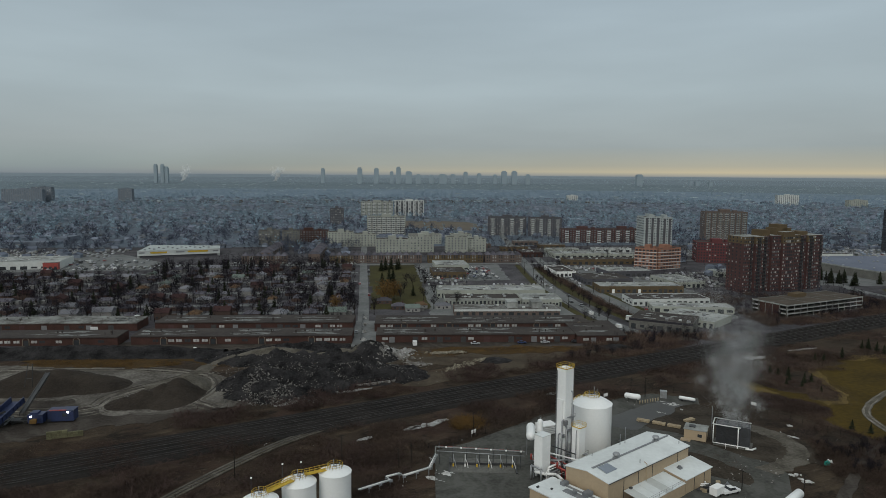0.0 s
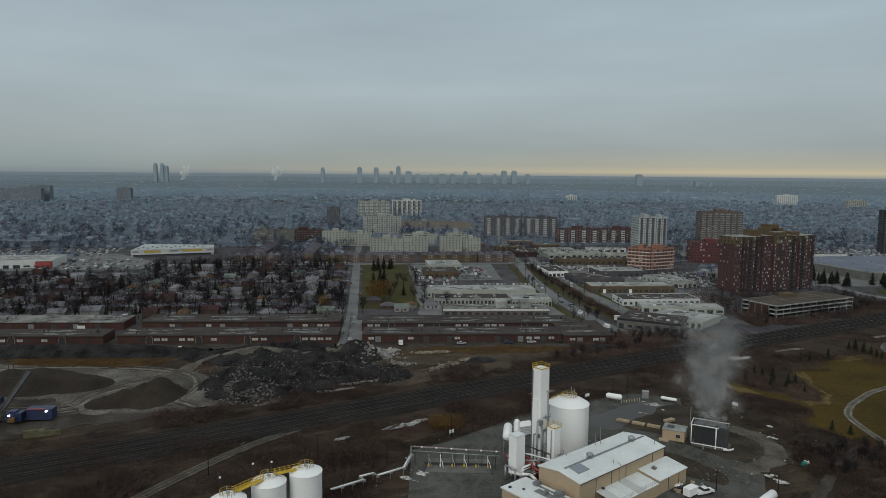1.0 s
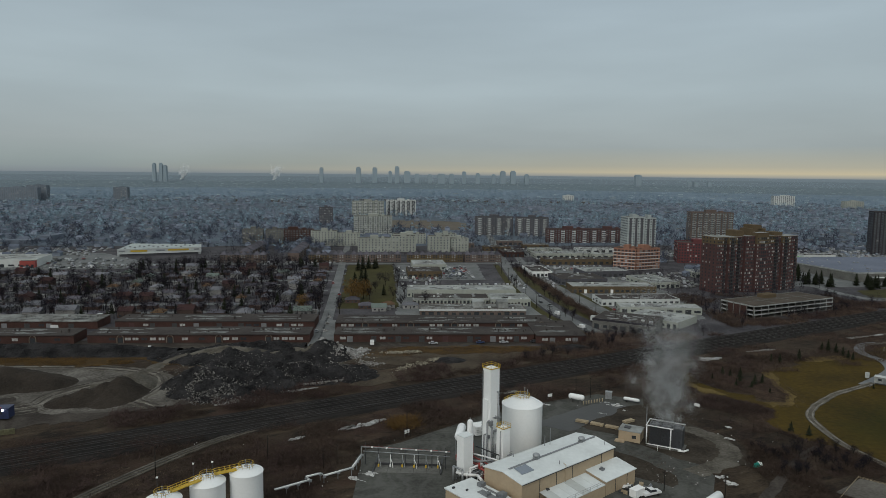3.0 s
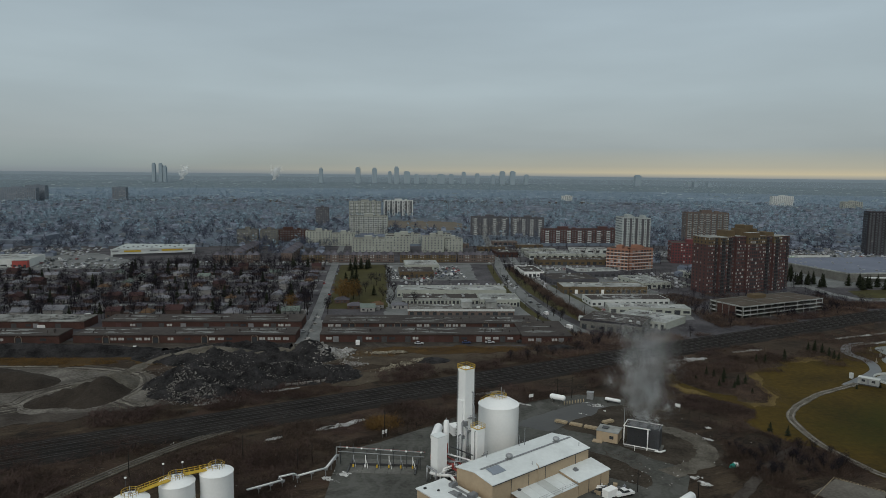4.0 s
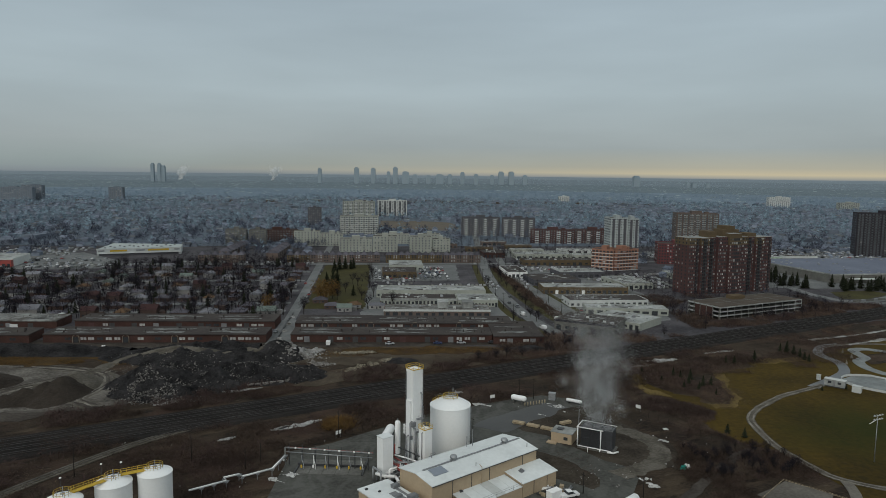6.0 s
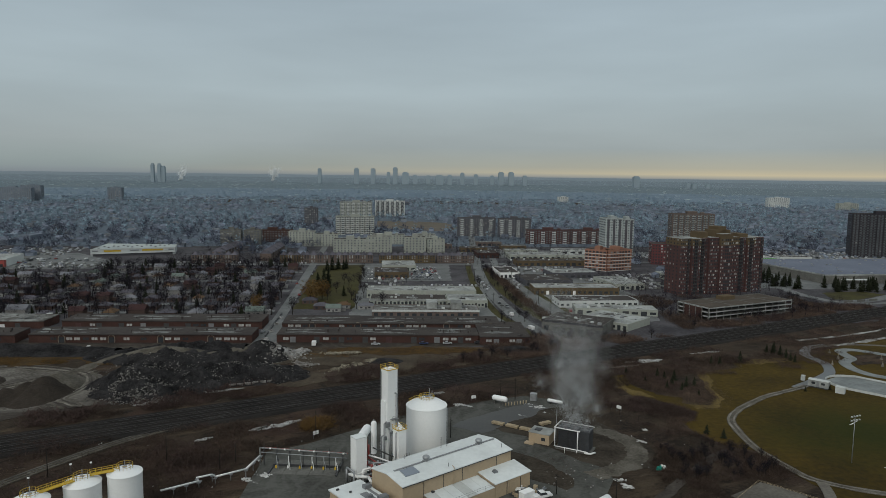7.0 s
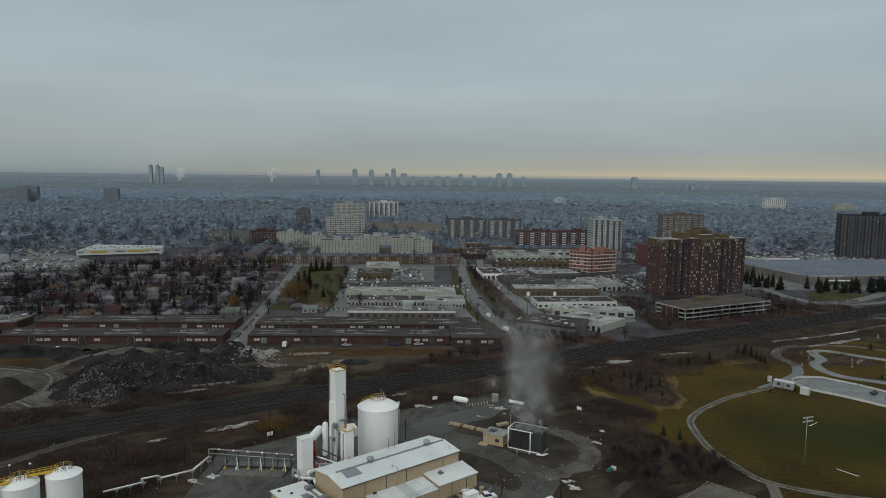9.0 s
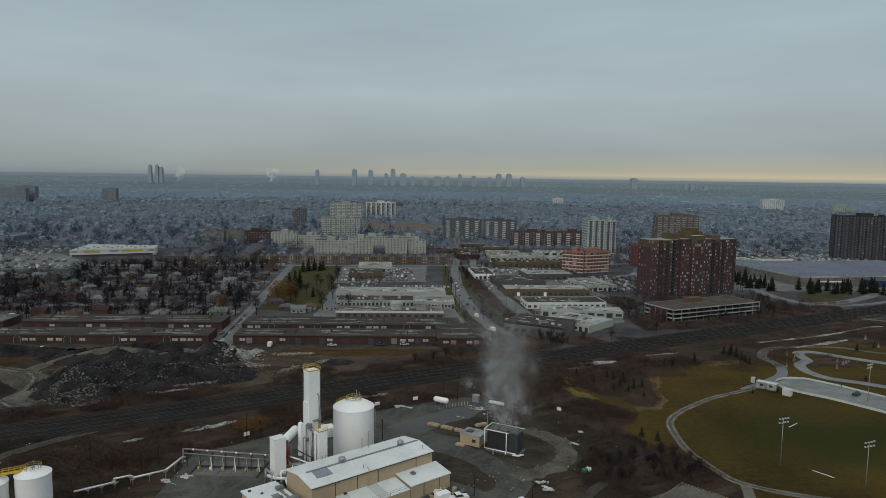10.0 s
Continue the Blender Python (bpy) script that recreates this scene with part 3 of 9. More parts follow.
    ob.matrix_basis = pose(at[0], at[1], at[2], 0, 0, turn)
    return tagged(ob, label, category, group, kind)


def smoothstep(a, b, x):
    t = min(1.0, max(0.0, (x - a) / (b - a)))
    return t * t * (3 - 2 * t)


def rise(x, y):
    """Height of the land: level, with the far rings raised to fit the camera's horizon."""
    return 79.0 * smoothstep(2300, 5600, math.hypot(x - 38, y)) / smoothstep(2300, 5600, 4880)


# street grid north of the railway
GA = radians(3.5)
GO = (-22.0, 335.0)


def grid(u, v):
    return GO[0] + u * math.cos(GA) - v * math.sin(GA), GO[1] + u * math.sin(GA) + v * math.cos(GA)


# plant: axes of the warehouse, u along its front, d out of its front
WA = radians(37.3)
WO = (51.0, 161.3)


def plant(u, d):
    return WO[0] + u * math.cos(WA) + d * math.sin(WA), WO[1] + u * math.sin(WA) - d * math.cos(WA)


# railway: s along the line, n to its north side
RA = radians(26.8)
RO = (-16.0, 237.0)


def railway(s, n):
    return RO[0] + s * math.cos(RA) - n * math.sin(RA), RO[1] + s * math.sin(RA) + n * math.cos(RA)


def sheet(name, pts, z, material, label="", category="ground", kind="structure", edge=1.0, seed=1, step=6.0):
    """Flat patch of ground with an uneven edge: wandering where edge is large, ragged where it is small."""
    rnd = random.Random(seed)
    out = []
    step = min(step, 1.6) if 0.7 < edge < 2.5 else step
    for p, q in zip(pts, pts[1:] + pts[:1]):
        d = math.hypot(q[0] - p[0], q[1] - p[1])
        k = max(1, int(d / step))
        for i in range(k):
            t = i / k
            x, y = p[0] + (q[0] - p[0]) * t, p[1] + (q[1] - p[1]) * t
            if step > 1.6:
                out.append((x + rnd.uniform(-edge, edge), y + rnd.uniform(-edge, edge)))
                continue
            w = noise.fractal(Vector((x * 0.11, y * 0.11, seed * 3.0)), 0.9, 2.0, 4) * edge * 2.0
            v = noise.fractal(Vector((x * 0.11, y * 0.11, seed * 3.0 + 50)), 0.9, 2.0, 4) * edge * 2.0
            out.append((x + w, y + v))
    ms = Mesher()
    ms.prism(out, -0.3, z)
    return single(name, ms, material, label, category, kind=kind)


def ribbon(name, pts, width, z, material, label="", category="road", kind="structure", wear=0.0):
    """Strip of paving along a line of points."""
    ms = Mesher()
    L_, R_ = [], []
    for i, p in enumerate(pts):
        a, b = Vector(pts[max(0, i - 1)]), Vector(pts[min(len(pts) - 1, i + 1)])
        d = (b - a).normalized()
        wl, wr = (width * (1 + wear * noise.fractal(Vector((p[0] * 0.16, p[1] * 0.16, q)), 0.8, 2.0, 4)) for q in (3.0, 30.0))
        L_.append((p[0] - d.y * wl / 2, p[1] + d.x * wl / 2)); R_.append((p[0] + d.y * wr / 2, p[1] - d.x * wr / 2))
    for i in range(len(pts) - 1):
        ms.poly([(*R_[i], z), (*R_[i + 1], z), (*L_[i + 1], z), (*L_[i], z)])
        ms.poly([(*R_[i], z), (*R_[i], z - 0.3), (*R_[i + 1], z - 0.3), (*R_[i + 1], z)])
        ms.poly([(*L_[i + 1], z), (*L_[i + 1], z - 0.3), (*L_[i], z - 0.3), (*L_[i], z)])
    return single(name, ms, material, label, category, kind=kind)


def bend(pts, k=6):
    """Smooth curve through points (Catmull-Rom)."""
    out = []
    P = [pts[0]] + list(pts) + [pts[-1]]
    for i in range(1, len(P) - 2):
        p0, p1, p2, p3 = (Vector(q) for q in P[i - 1:i + 3])
        for j in range(k):
            t = j / k
            out.append(tuple(0.5 * (2 * p1 + (p2 - p0) * t + (2 * p0 - 5 * p1 + 4 * p2 - p3) * t * t + (3 * p1 - p0 - 3 * p2 + p3) * t ** 3)))
    return out + [tuple(pts[-1])]


def beside(pts, d):
    """Line that runs at a distance beside another."""
    out = []
    for i, p in enumerate(pts):
        v = (Vector(pts[min(len(pts) - 1, i + 1)]) - Vector(pts[max(0, i - 1)])).normalized()
        out.append((p[0] - v.y * d, p[1] + v.x * d))
    return out


# ---------------------------------------------------------------- ground
def build_ground():
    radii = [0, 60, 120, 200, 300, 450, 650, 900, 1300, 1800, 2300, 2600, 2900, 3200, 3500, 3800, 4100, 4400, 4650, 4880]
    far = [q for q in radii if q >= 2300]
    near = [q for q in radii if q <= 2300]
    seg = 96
    # Every ring farther out carries more haze in its colour.
    for name, rr, material, label in (("ground", near, "scrub", "dark brown winter scrub land under bare trees"), ("backdrop", far[:4], "distance", "distant wooded country coloured blue-grey for haze"),
                                      ("backdrop", far[3:6], "distance2", "hazy blue-grey country farther out"), ("backdrop", far[5:8], "distance3", "pale hazy country below the skyline"), ("backdrop", far[7:], "distance4", "country along the skyline, coloured palest for haze")):
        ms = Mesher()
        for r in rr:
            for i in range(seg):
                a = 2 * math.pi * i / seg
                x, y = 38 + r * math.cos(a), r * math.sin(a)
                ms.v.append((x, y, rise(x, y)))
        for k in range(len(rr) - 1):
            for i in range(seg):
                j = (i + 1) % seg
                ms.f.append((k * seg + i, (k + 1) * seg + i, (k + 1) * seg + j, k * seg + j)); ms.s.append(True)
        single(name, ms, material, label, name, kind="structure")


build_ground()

# suburban floor north of the railway
sheet("suburb_floor", [grid(-1500, -30), grid(-60, -12), grid(150, -22), grid(420, 60), grid(1500, 420), grid(1500, 470), grid(-1500, 470)],
      0.04, "suburb", "dull brown lawns and yards of the suburb", edge=2, step=40)
# Beyond here the floor takes the haze-tinted colour.
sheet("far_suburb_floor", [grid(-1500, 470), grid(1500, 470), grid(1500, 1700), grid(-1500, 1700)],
      0.035, "farfloor", "gardens of the far suburb, blue-grey haze in their colour", edge=2, step=40)


# ---------------------------------------------------------------- railway
def build_railway():
    bed = Mesher()
    for n0, n1, h in ((-9.5, 9.5, 0.5),):
        sec = [(n0 - 1.5, 0.0), (n0, h), (n1, h), (n1 + 1.5, 0.0)]
        ss = list(range(-420, 1300, 40))
        for a, b in zip(ss, ss[1:]):
            for (p, zp), (q, zq) in zip(sec, sec[1:]):
                bed.poly([(*railway(a, p), zp), (*railway(b, p), zp), (*railway(b, q), zq), (*railway(a, q), zq)])
    single("rail_bed", bed, "ballast", "dark ballast bed of the railway line", "rail bed", kind="structure")
    for k, n in enumerate((-6.3, -2.1, 2.1, 6.3)):
        t = thing("railway_track", "straight steel railway track on dark ballast", "railway track", group="parallel tracks")
        for side in (-0.75, 0.75):
            r = Mesher()
            m = Matrix.Translation((*railway(-420, n + side), 0.60)) @ Matrix.Rotation(RA, 4, "Z")
            r.box(0, -0.05, 0, 1700, 0.05, 0.17, m)
            part("rail", r, "rail", t)
        sl = Mesher()
        for i in range(-160, 560):
            m = Matrix.Translation((*railway(i * 0.9, n), 0.5)) @ Matrix.Rotation(RA, 4, "Z")
            sl.box(-0.12, -1.3, 0, 0.12, 1.3, 0.12, m)
        part("sleepers", sl, "sleeper", t, kind="stuff")
    # siding that curves in from the south-west
    pts = bend([(-72, 150), (-62, 174), (-49, 196.5), (-39.7, 209.5), (-30.6, 219.4), (-20.3, 228.4), (-3.9, 238.6), (12, 246.8), (40, 261.8)], 8)
    ribbon("siding_bed", pts, 3.8, 0.35, "trodden", "pale gravel bed of the curving siding", "rail bed")
    t = thing("railway_siding", "curved single siding track on pale gravel", "railway track")
    for side in (-0.75, 0.75):
        r = Mesher()
        line = []
        for i, p in enumerate(pts):
            a, b = Vector(pts[max(0, i - 1)]), Vector(pts[min(len(pts) - 1, i + 1)])
            d = (b - a).normalized()
            line.append((p[0] - d.y * side, p[1] + d.x * side, 0.5))
        r.path(line, 0.09, 4)
        part("rail", r, "rail", t)
    sl = Mesher()
    for p, q in zip(pts, pts[1:]):
        d = Vector(q) - Vector(p)
        for k in range(max(1, int(d.length / 0.9))):
            c = Vector(p) + d * (k * 0.9 / d.length)
            m = Matrix.Translation((c.x, c.y, 0.3)) @ Matrix.Rotation(math.atan2(d.y, d.x), 4, "Z")
            sl.box(-0.12, -1.3, 0, 0.12, 1.3, 0.09, m)
    part("sleepers", sl, "soil", t, kind="stuff")


build_railway()

# ---------------------------------------------------------------- roads and paved ground
sheet("yard_paving", [(-28, 332), (-16, 332), (-17, 392), (-30, 392)], 0.12, "road", "grey paved lane between the brick rows", "paving", edge=0.2)
ribbon("street", [grid(-0.5, -6), grid(-0.5, 120), grid(-2, 330), grid(-2, 700)], 6.6, 0.16, "road", "straight wet grey residential street")
ribbon("street", [grid(-520, 307), grid(170, 307), grid(420, 330)], 9.5, 0.13, "road", "grey cross street before the townhouses")
ribbon("street", [grid(-50, 310), grid(-62, 560)], 8, 0.15, "road", "side street between red brick terraces")
ribbon("avenue", bend([(128, 350), (121, 372), (113, 420), (108, 520), (112, 640), (122, 800), (140, 1100)]), 8.5, 0.18, "road", "grey avenue beside a grassy ditch")
ribbon("avenue", bend([(150, 372), (143, 430), (132, 520), (130, 640), (140, 800)]), 7.0, 0.17, "road", "grey service road beside a grassy ditch")
ribbon("ditch", bend([(136, 385), (127, 440), (120, 520), (121, 620)]), 13, 0.11, "lawn", "brown grassy ditch between two roads", "grass")
ribbon("street", bend([(196, 405), (200, 470), (188, 560), (160, 680), (165, 800)]), 7.5, 0.17, "road", "grey street past the workshops")
ribbon("street", bend([(330, 600), (336, 560), (341, 528), (340, 490), (347, 464), (362, 460), (384, 471), (410, 489), (437, 507), (520, 530)]), 8, 0.17, "road", "curving road beside the garage")
ribbon("street", bend([(362, 452), (390, 460), (430, 478), (520, 512)]), 5, 0.165, "road", "narrow road behind the railway")
sheet("verge", [(352, 470), (372, 470), (404, 491), (396, 506), (360, 498)], 0.12, "lawn", "yellowed grass wedge inside the road bend", "lawn")
bw = thing("road_parapet", "low dark concrete parapet beside the curving road", "parapet", (348, 456, 0), 18)
for i in range(9):
    part("parapet_block", Mesher().box(i * 4.0, -0.3, 0, i * 4.0 + 3.9, 0.3, 1.5), "concrete" if i % 3 else "grey", bw)
# wing walls and portal where a road dips under the railway
up_ = thing("rail_underpass", "concrete wing walls of a road under the railway", "underpass", (*railway(404, -12), 0), math.degrees(RA))
part("portal_beam", Mesher().box(0, -0.4, 0.2, 26, 0.4, 1.5), "deckroof", up_)
# A flat dark box stands in for the shaded opening.
part("portal_face", Mesher().box(4, -0.9, 0, 24, -0.42, 1.1), "dark", up_)
for x_, a_ in ((3.5, -62), (24.5, -118)):
    part("wing_wall", Mesher().box(0, -0.2, 0, 15, 0.2, 0.8, Matrix.Translation((x_, -0.9, 0)) @ Matrix.Rotation(radians(a_), 4, "Z")), "concrete", up_)
ribbon("slush_strip", bend([(256, 347), (285, 357), (312, 369), (340, 385), (352, 388)]), 1.8, 0.2, "snow", "thin strip of old snow along a park fence", "snow patch", wear=0.9)
ribbon("dirt_track", bend([(112, 162), (121.4, 173.3), (132.7, 185), (144.8, 197), (153, 202.5)]), 3.4, 0.13, "mud", "grey dirt track through the scrub", "path", wear=0.4)
for v in (84, 110, 158, 206, 254):
    ribbon("street", [grid(-620, v), grid(-6, v)], 6.5, 0.14 + v * 0.0001, "road", "narrow grey suburban street")
sheet("yard_paving", [(-190, 320), (150, 338), (150, 350), (-190, 342)], 0.09, "mud", "worn asphalt apron before the brick rows", "paving", edge=0.4)
sheet("parking_lot", [grid(-520, 260), grid(-190, 280), grid(-190, 330), grid(-250, 400), grid(-520, 420)], 0.10, "road", "wide grey shopping centre parking lot", "parking lot")
sheet("car_lot", [grid(45, 200), grid(118, 205), grid(125, 300), grid(45, 300)], 0.10, "road", "car dealer lot packed with parked cars", "parking lot")
sheet("works_yard", [(130, 385), (200, 395), (215, 470), (200, 600), (140, 640), (128, 500)], 0.08, "road", "wet grey workshop yards", "paving")
sheet("works_yard", [(14, 386), (106, 392), (104, 520), (12, 514)], 0.07, "road", "wet grey lanes between workshop rows", "paving")
sheet("works_yard", [(148, 392), (190, 398), (196, 428), (150, 424)], 0.12, "ice", "wet pale puddled yard", "paving")
sheet("store_parking", [(300, 520), (560, 500), (760, 560), (900, 800), (520, 820)], 0.06, "road", "huge store parking lot with snow remains", "parking lot")
sheet("lawn", [grid(4, 90), grid(42, 90), grid(46, 300), grid(8, 300)], 0.10, "lawn", "yellow-green park lawn with goal posts", "lawn")
ribbon("verge", bend([(117, 352), (111, 385), (104, 420), (99.5, 520), (103, 640)]), 5, 0.10, "lawn", "yellowed grass verge beside the avenue", "lawn")
ribbon("verge", bend([(156, 376), (149.5, 430), (139, 520)]), 4, 0.105, "lawn", "yellowed grass verge beside the service road", "lawn")
sheet("verge", [grid(3, 180), grid(9, 180), grid(10, 300), grid(4, 300)], 0.12, "lawn", "yellowed verge by the street", "lawn")

# stock yard by the railway
sheet("stock_yard", [(-260, 235), (-150, 222), (-112, 224), (-60, 246), (-52, 262), (-88, 292), (-170, 302), (-260, 300)], 0.07, "slush", "slushy pale gravel stock yard with wheel tracks", "yard")
sheet("mud_yard", [(-260, 205), (-150, 205), (-118, 216), (-84, 233), (-62, 246), (-78, 243), (-100, 236), (-112, 243), (-122, 254), (-150, 252), (-170, 248), (-260, 252)], 0.10, "mud", "dark wet mud of the yard round the crusher", "yard", edge=2)
# wheel ruts that sweep round the soil heaps
RUT = bend([(-160, 244), (-140, 240.5), (-120, 240), (-110.5, 246), (-109.5, 256), (-103, 266), (-92, 279), (-84, 292)], 16)
for d_, w_, m_ in ((-5.6, 0.9, "trodden"), (-4.1, 0.6, "mud"), (-2.6, 0.8, "palegravel"), (-1.2, 0.6, "mud"), (0.2, 0.9, "trodden"), (1.7, 0.6, "palegravel"), (3.2, 0.7, "mud"), (4.8, 0.9, "trodden"), (6.4, 0.6, "mud")):
    ribbon("wheel_rut", beside(RUT, d_), w_, 0.13 + 0.004 * (d_ > 0) + 0.002 * (m_ == "mud"), m_, "wheel rut sweeping through the stock yard", "track", wear=1.6)
RUT2 = bend([(-70, 244), (-80, 252), (-79, 264), (-80, 276), (-92, 288), (-130, 296), (-180, 292)], 16)
for d_, w_, m_ in ((-4.0, 0.8, "trodden"), (-2.2, 0.6, "mud"), (-0.6, 0.8, "palegravel"), (1.0, 0.6, "mud"), (2.6, 0.8, "trodden")):
    ribbon("wheel_rut", beside(RUT2, d_), w_, 0.137 + 0.002 * (m_ == "mud"), m_, "wheel rut sweeping through the stock yard", "track", wear=1.6)
sheet("tall_grass", [(-170, 300), (-110, 296), (-92, 318), (-110, 322), (-175, 313)], 0.16, "deadgrass", "orange-brown dead grass before the berm", "grass", edge=2)
sheet("tall_grass", [(-92, 300), (-70, 312), (-84, 326), (-104, 316)], 0.17, "deadgrass", "orange-brown dead grass", "grass", edge=2)
sheet("rough_ground", [(-20, 300), (60, 300), (120, 330), (60, 333), (-15, 330)], 0.08, "soil", "bare trampled earth with grass tufts", "ground", edge=3)
sheet("tall_grass", [(10, 318), (55, 316), (110, 326), (60, 331), (12, 329)], 0.16, "deadgrass", "orange-brown dead grass strip", "grass", edge=2)
sheet("tall_grass", [(0, 266), (70, 296), (110, 318), (60, 310), (5, 284)], 0.14, "soil", "brown dead grass along the railway", "grass", edge=3)

# old snow and slush along the line
for k, (x, y, a, l, w_) in enumerate(((8, 225.3, 33, 19, 1.9), (2, 222.0, 30, 8, 1.2), (60, 258, 24, 14, 1.6), (-13.5, 213, 33, 7, 1.0), (160, 306, 14, 24, 3.0), (150, 298, 20, 16, 2.0),
                                      (196, 322, 18, 22, 1.2), (290, 345, 24, 50, 2.0), (-22, 262, 24, 22, 1.4), (-45, 247, 24, 10, 1.5), (104, 330, 6, 12, 2.0))):
    rnd = random.Random(k + 40)
    ca, sa = math.cos(radians(a)), math.sin(radians(a))
    up, dn = [], []
    for i in range(1, 12):
        t_ = i / 12
        a_, h_ = (t_ - 0.5) * l, w_ * math.sin(math.pi * t_) ** 0.6
        for side, row in ((1, up), (-1, dn)):
            b_ = side * h_ * rnd.uniform(0.3, 1.3)
            row.append((x + ca * a_ - sa * b_, y + sa * a_ + ca * b_))
    pts = dn + up[::-1]
    sheet("snow_patch", pts, 0.22, "snow", "strip of old grey snow beside the railway", "snow patch", edge=0.1, seed=k, step=2, kind="stuff")

# park
PARK = [(238, 316), (229, 313), (211, 308), (195, 295), (180, 287), (174, 268), (172, 254), (165, 243.5), (159, 245.5), (156, 255), (149, 258.5), (143, 271), (145, 285), (138.5, 282.5), (136, 267), (139, 257), (147, 250.5), (156.7, 237), (152.3, 229), (145, 224), (149, 216.4), (151, 209.3), (158.5, 206), (162.3, 198), (164, 188), (166, 180), (160, 150), (330, 120), (420, 300), (300, 350)]
sheet("park_grass", PARK, 0.06, "parkgrass", "olive winter park grass, greener on the sports pitch", "grass", edge=1.6, step=4)


def in_park(x, y):
    odd = False
    for (xa, ya), (xb, yb) in zip(PARK, PARK[1:] + PARK[:1]):
        if (ya > y) != (yb > y) and x < xa + (xb - xa) * (y - ya) / (yb - ya):
            odd = not odd
    return odd
for rim in ([(138, 283), (135.5, 267), (138.5, 256.5), (147.5, 252.5), (146, 256), (141.5, 262), (139.5, 271), (141, 282)],
            [(157.5, 241), (165.5, 240.5), (173.5, 252), (175, 268), (181.5, 284.5), (178, 286), (172.5, 268), (170.5, 254), (164.5, 244.8), (158.5, 246)],
            [(207, 300), (210, 307.5), (230, 313.5), (234, 308), (222, 303.5)]):
    sheet("grass_fringe", rim, 0.10, "tanturf", "bleached tan grass fringe along the scrub", "grass", edge=1.2, step=2)
PATH_LINE = bend([(216, 269), (204, 262), (191.7, 255.2), (180, 246), (172, 238.5), (165.5, 229), (163.2, 219), (161.9, 205), (164, 192), (168.5, 180.5), (184.9, 171.9), (215, 164)])


ribbon("park_path", PATH_LINE, 2.9, 0.20, "trodden", "curved grey gravel park path", "path", wear=0.25)
for d_ in (-0.95, 0.85):
    ribbon("path_rut", beside(PATH_LINE, d_), 0.62, 0.214, "palegravel", "pale wheel rut worn along the park path", "path", wear=0.9)
ribbon("park_path", bend([(168.5, 180), (166, 172), (160, 160)]), 3.0, 0.21, "gravel", "pale gravel path branch", "path")
ribbon("wet_path", bend([(209.9, 265.9), (219, 272.5), (230, 281), (238, 289), (244, 303), (243.5, 317), (249, 327), (256, 333.6), (266, 337)]), 4.5, 0.186, "bluepath", "wet bluish park path", "path")
ribbon("wet_path", bend([(256, 333.6), (276, 338), (295, 336), (308, 326), (340, 312)]), 2.5, 0.21, "gravel", "narrow pale park path", "path")
ribbon("skating_trail", bend([(330, 280), (296, 307.8), (284, 318), (274, 327), (266, 325.5), (263.5, 318), (262, 311), (255, 305), (252, 297), (252, 289), (256, 281.5), (271, 271), (300, 240)]), 5.0, 0.23, "ice", "pale winding wet skating trail", "path")
sheet("skating_rink", [(228, 276), (227.6, 268), (239, 254), (248.8, 240), (272, 206), (286, 214), (262, 255), (253, 270), (244, 280), (236, 281)], 0.26, "ice", "pale wet skating rink slab", "rink", edge=0.15)
sheet("park_mound", [(258, 300), (266, 302), (278, 300), (290, 306), (276, 320), (268, 316), (258, 308)], 0.16, "scrub", "dark mulched bed between the trails", "ground")
sheet("gravel_pad", [(139, 172), (151, 180.2), (160, 172), (150, 160)], 0.22, "gravel", "pale gravel pad with timber edge", "paving", edge=0.2)

# plant yard
sheet("plant_yard", [(9, 203), (20, 209), (48.5, 233.5), (78, 249), (96, 256), (112, 250), (108, 238), (92, 226), (93, 210), (103, 196), (109, 191), (110, 183), (106, 174), (96, 150), (60, 130), (20, 140), (8, 172)],
      0.08, "asphalt", "cracked grey plant yard paving", "paving", edge=0.3)
sheet("dirt_yard", [(75, 229), (96, 241), (109, 243), (119, 225), (129, 205), (124, 188), (122, 190), (109, 191), (103, 196), (93, 210)], 0.11, "yarddirt", "bare dirt round the cooling unit", "ground", edge=1.2)
ribbon("dirt_track", bend([(113.1, 223.7), (115.1, 219.5), (120.0, 215.4), (123.6, 206.8), (122.5, 198.9), (117.0, 191.5), (110.0, 187.7), (105.0, 184.0)], 18), 6.4, 0.15, "trodden", "pale trodden dirt loop track", "path", wear=0.5)
sheet("grass_strip", [(64, 196), (78, 204), (85, 202), (93, 195), (99, 183), (94, 176), (84, 185), (76, 196)], 0.12, "yarddirt", "rough earth bank between yard and warehouse", "ground", edge=0.8)
sheet("wet_yard", [(66, 224), (72, 232), (96, 246), (104, 243), (90, 230), (76, 218)], 0.12, "wet", "dark wet patch of yard asphalt", "paving", edge=0.8)
sheet("south_scrub", [(-50, 130), (8, 172), (8, 198), (-2, 196), (-40, 172)], 0.03, "scrub", "brown scrub before the tanks", "ground", edge=1)


# ---------------------------------------------------------------- buildings
def slab_block(name, label, at, turn, L_, D_, storeys, wall, storey=2.8, pitch=3.4, wwidth=1.9, trim=None, bands=False, penthouse=True, balcony=None, roof="flatroof", category="apartment building", seed=0, strips=0):
    """Flat-roofed block: walls with floor bands, a window row on each storey, roof parapet and roof hut."""
    rnd = random.Random(seed)
    pale_share = 0.03 if wall == "slatebrick" else 0.2
    H_ = storeys * storey + 0.8
    t = thing(name, label, category, (*at, rise(*at)), turn)
    w = Mesher()
    w.box(0, 0, -0.5, L_, D_, H_ - 0.6)
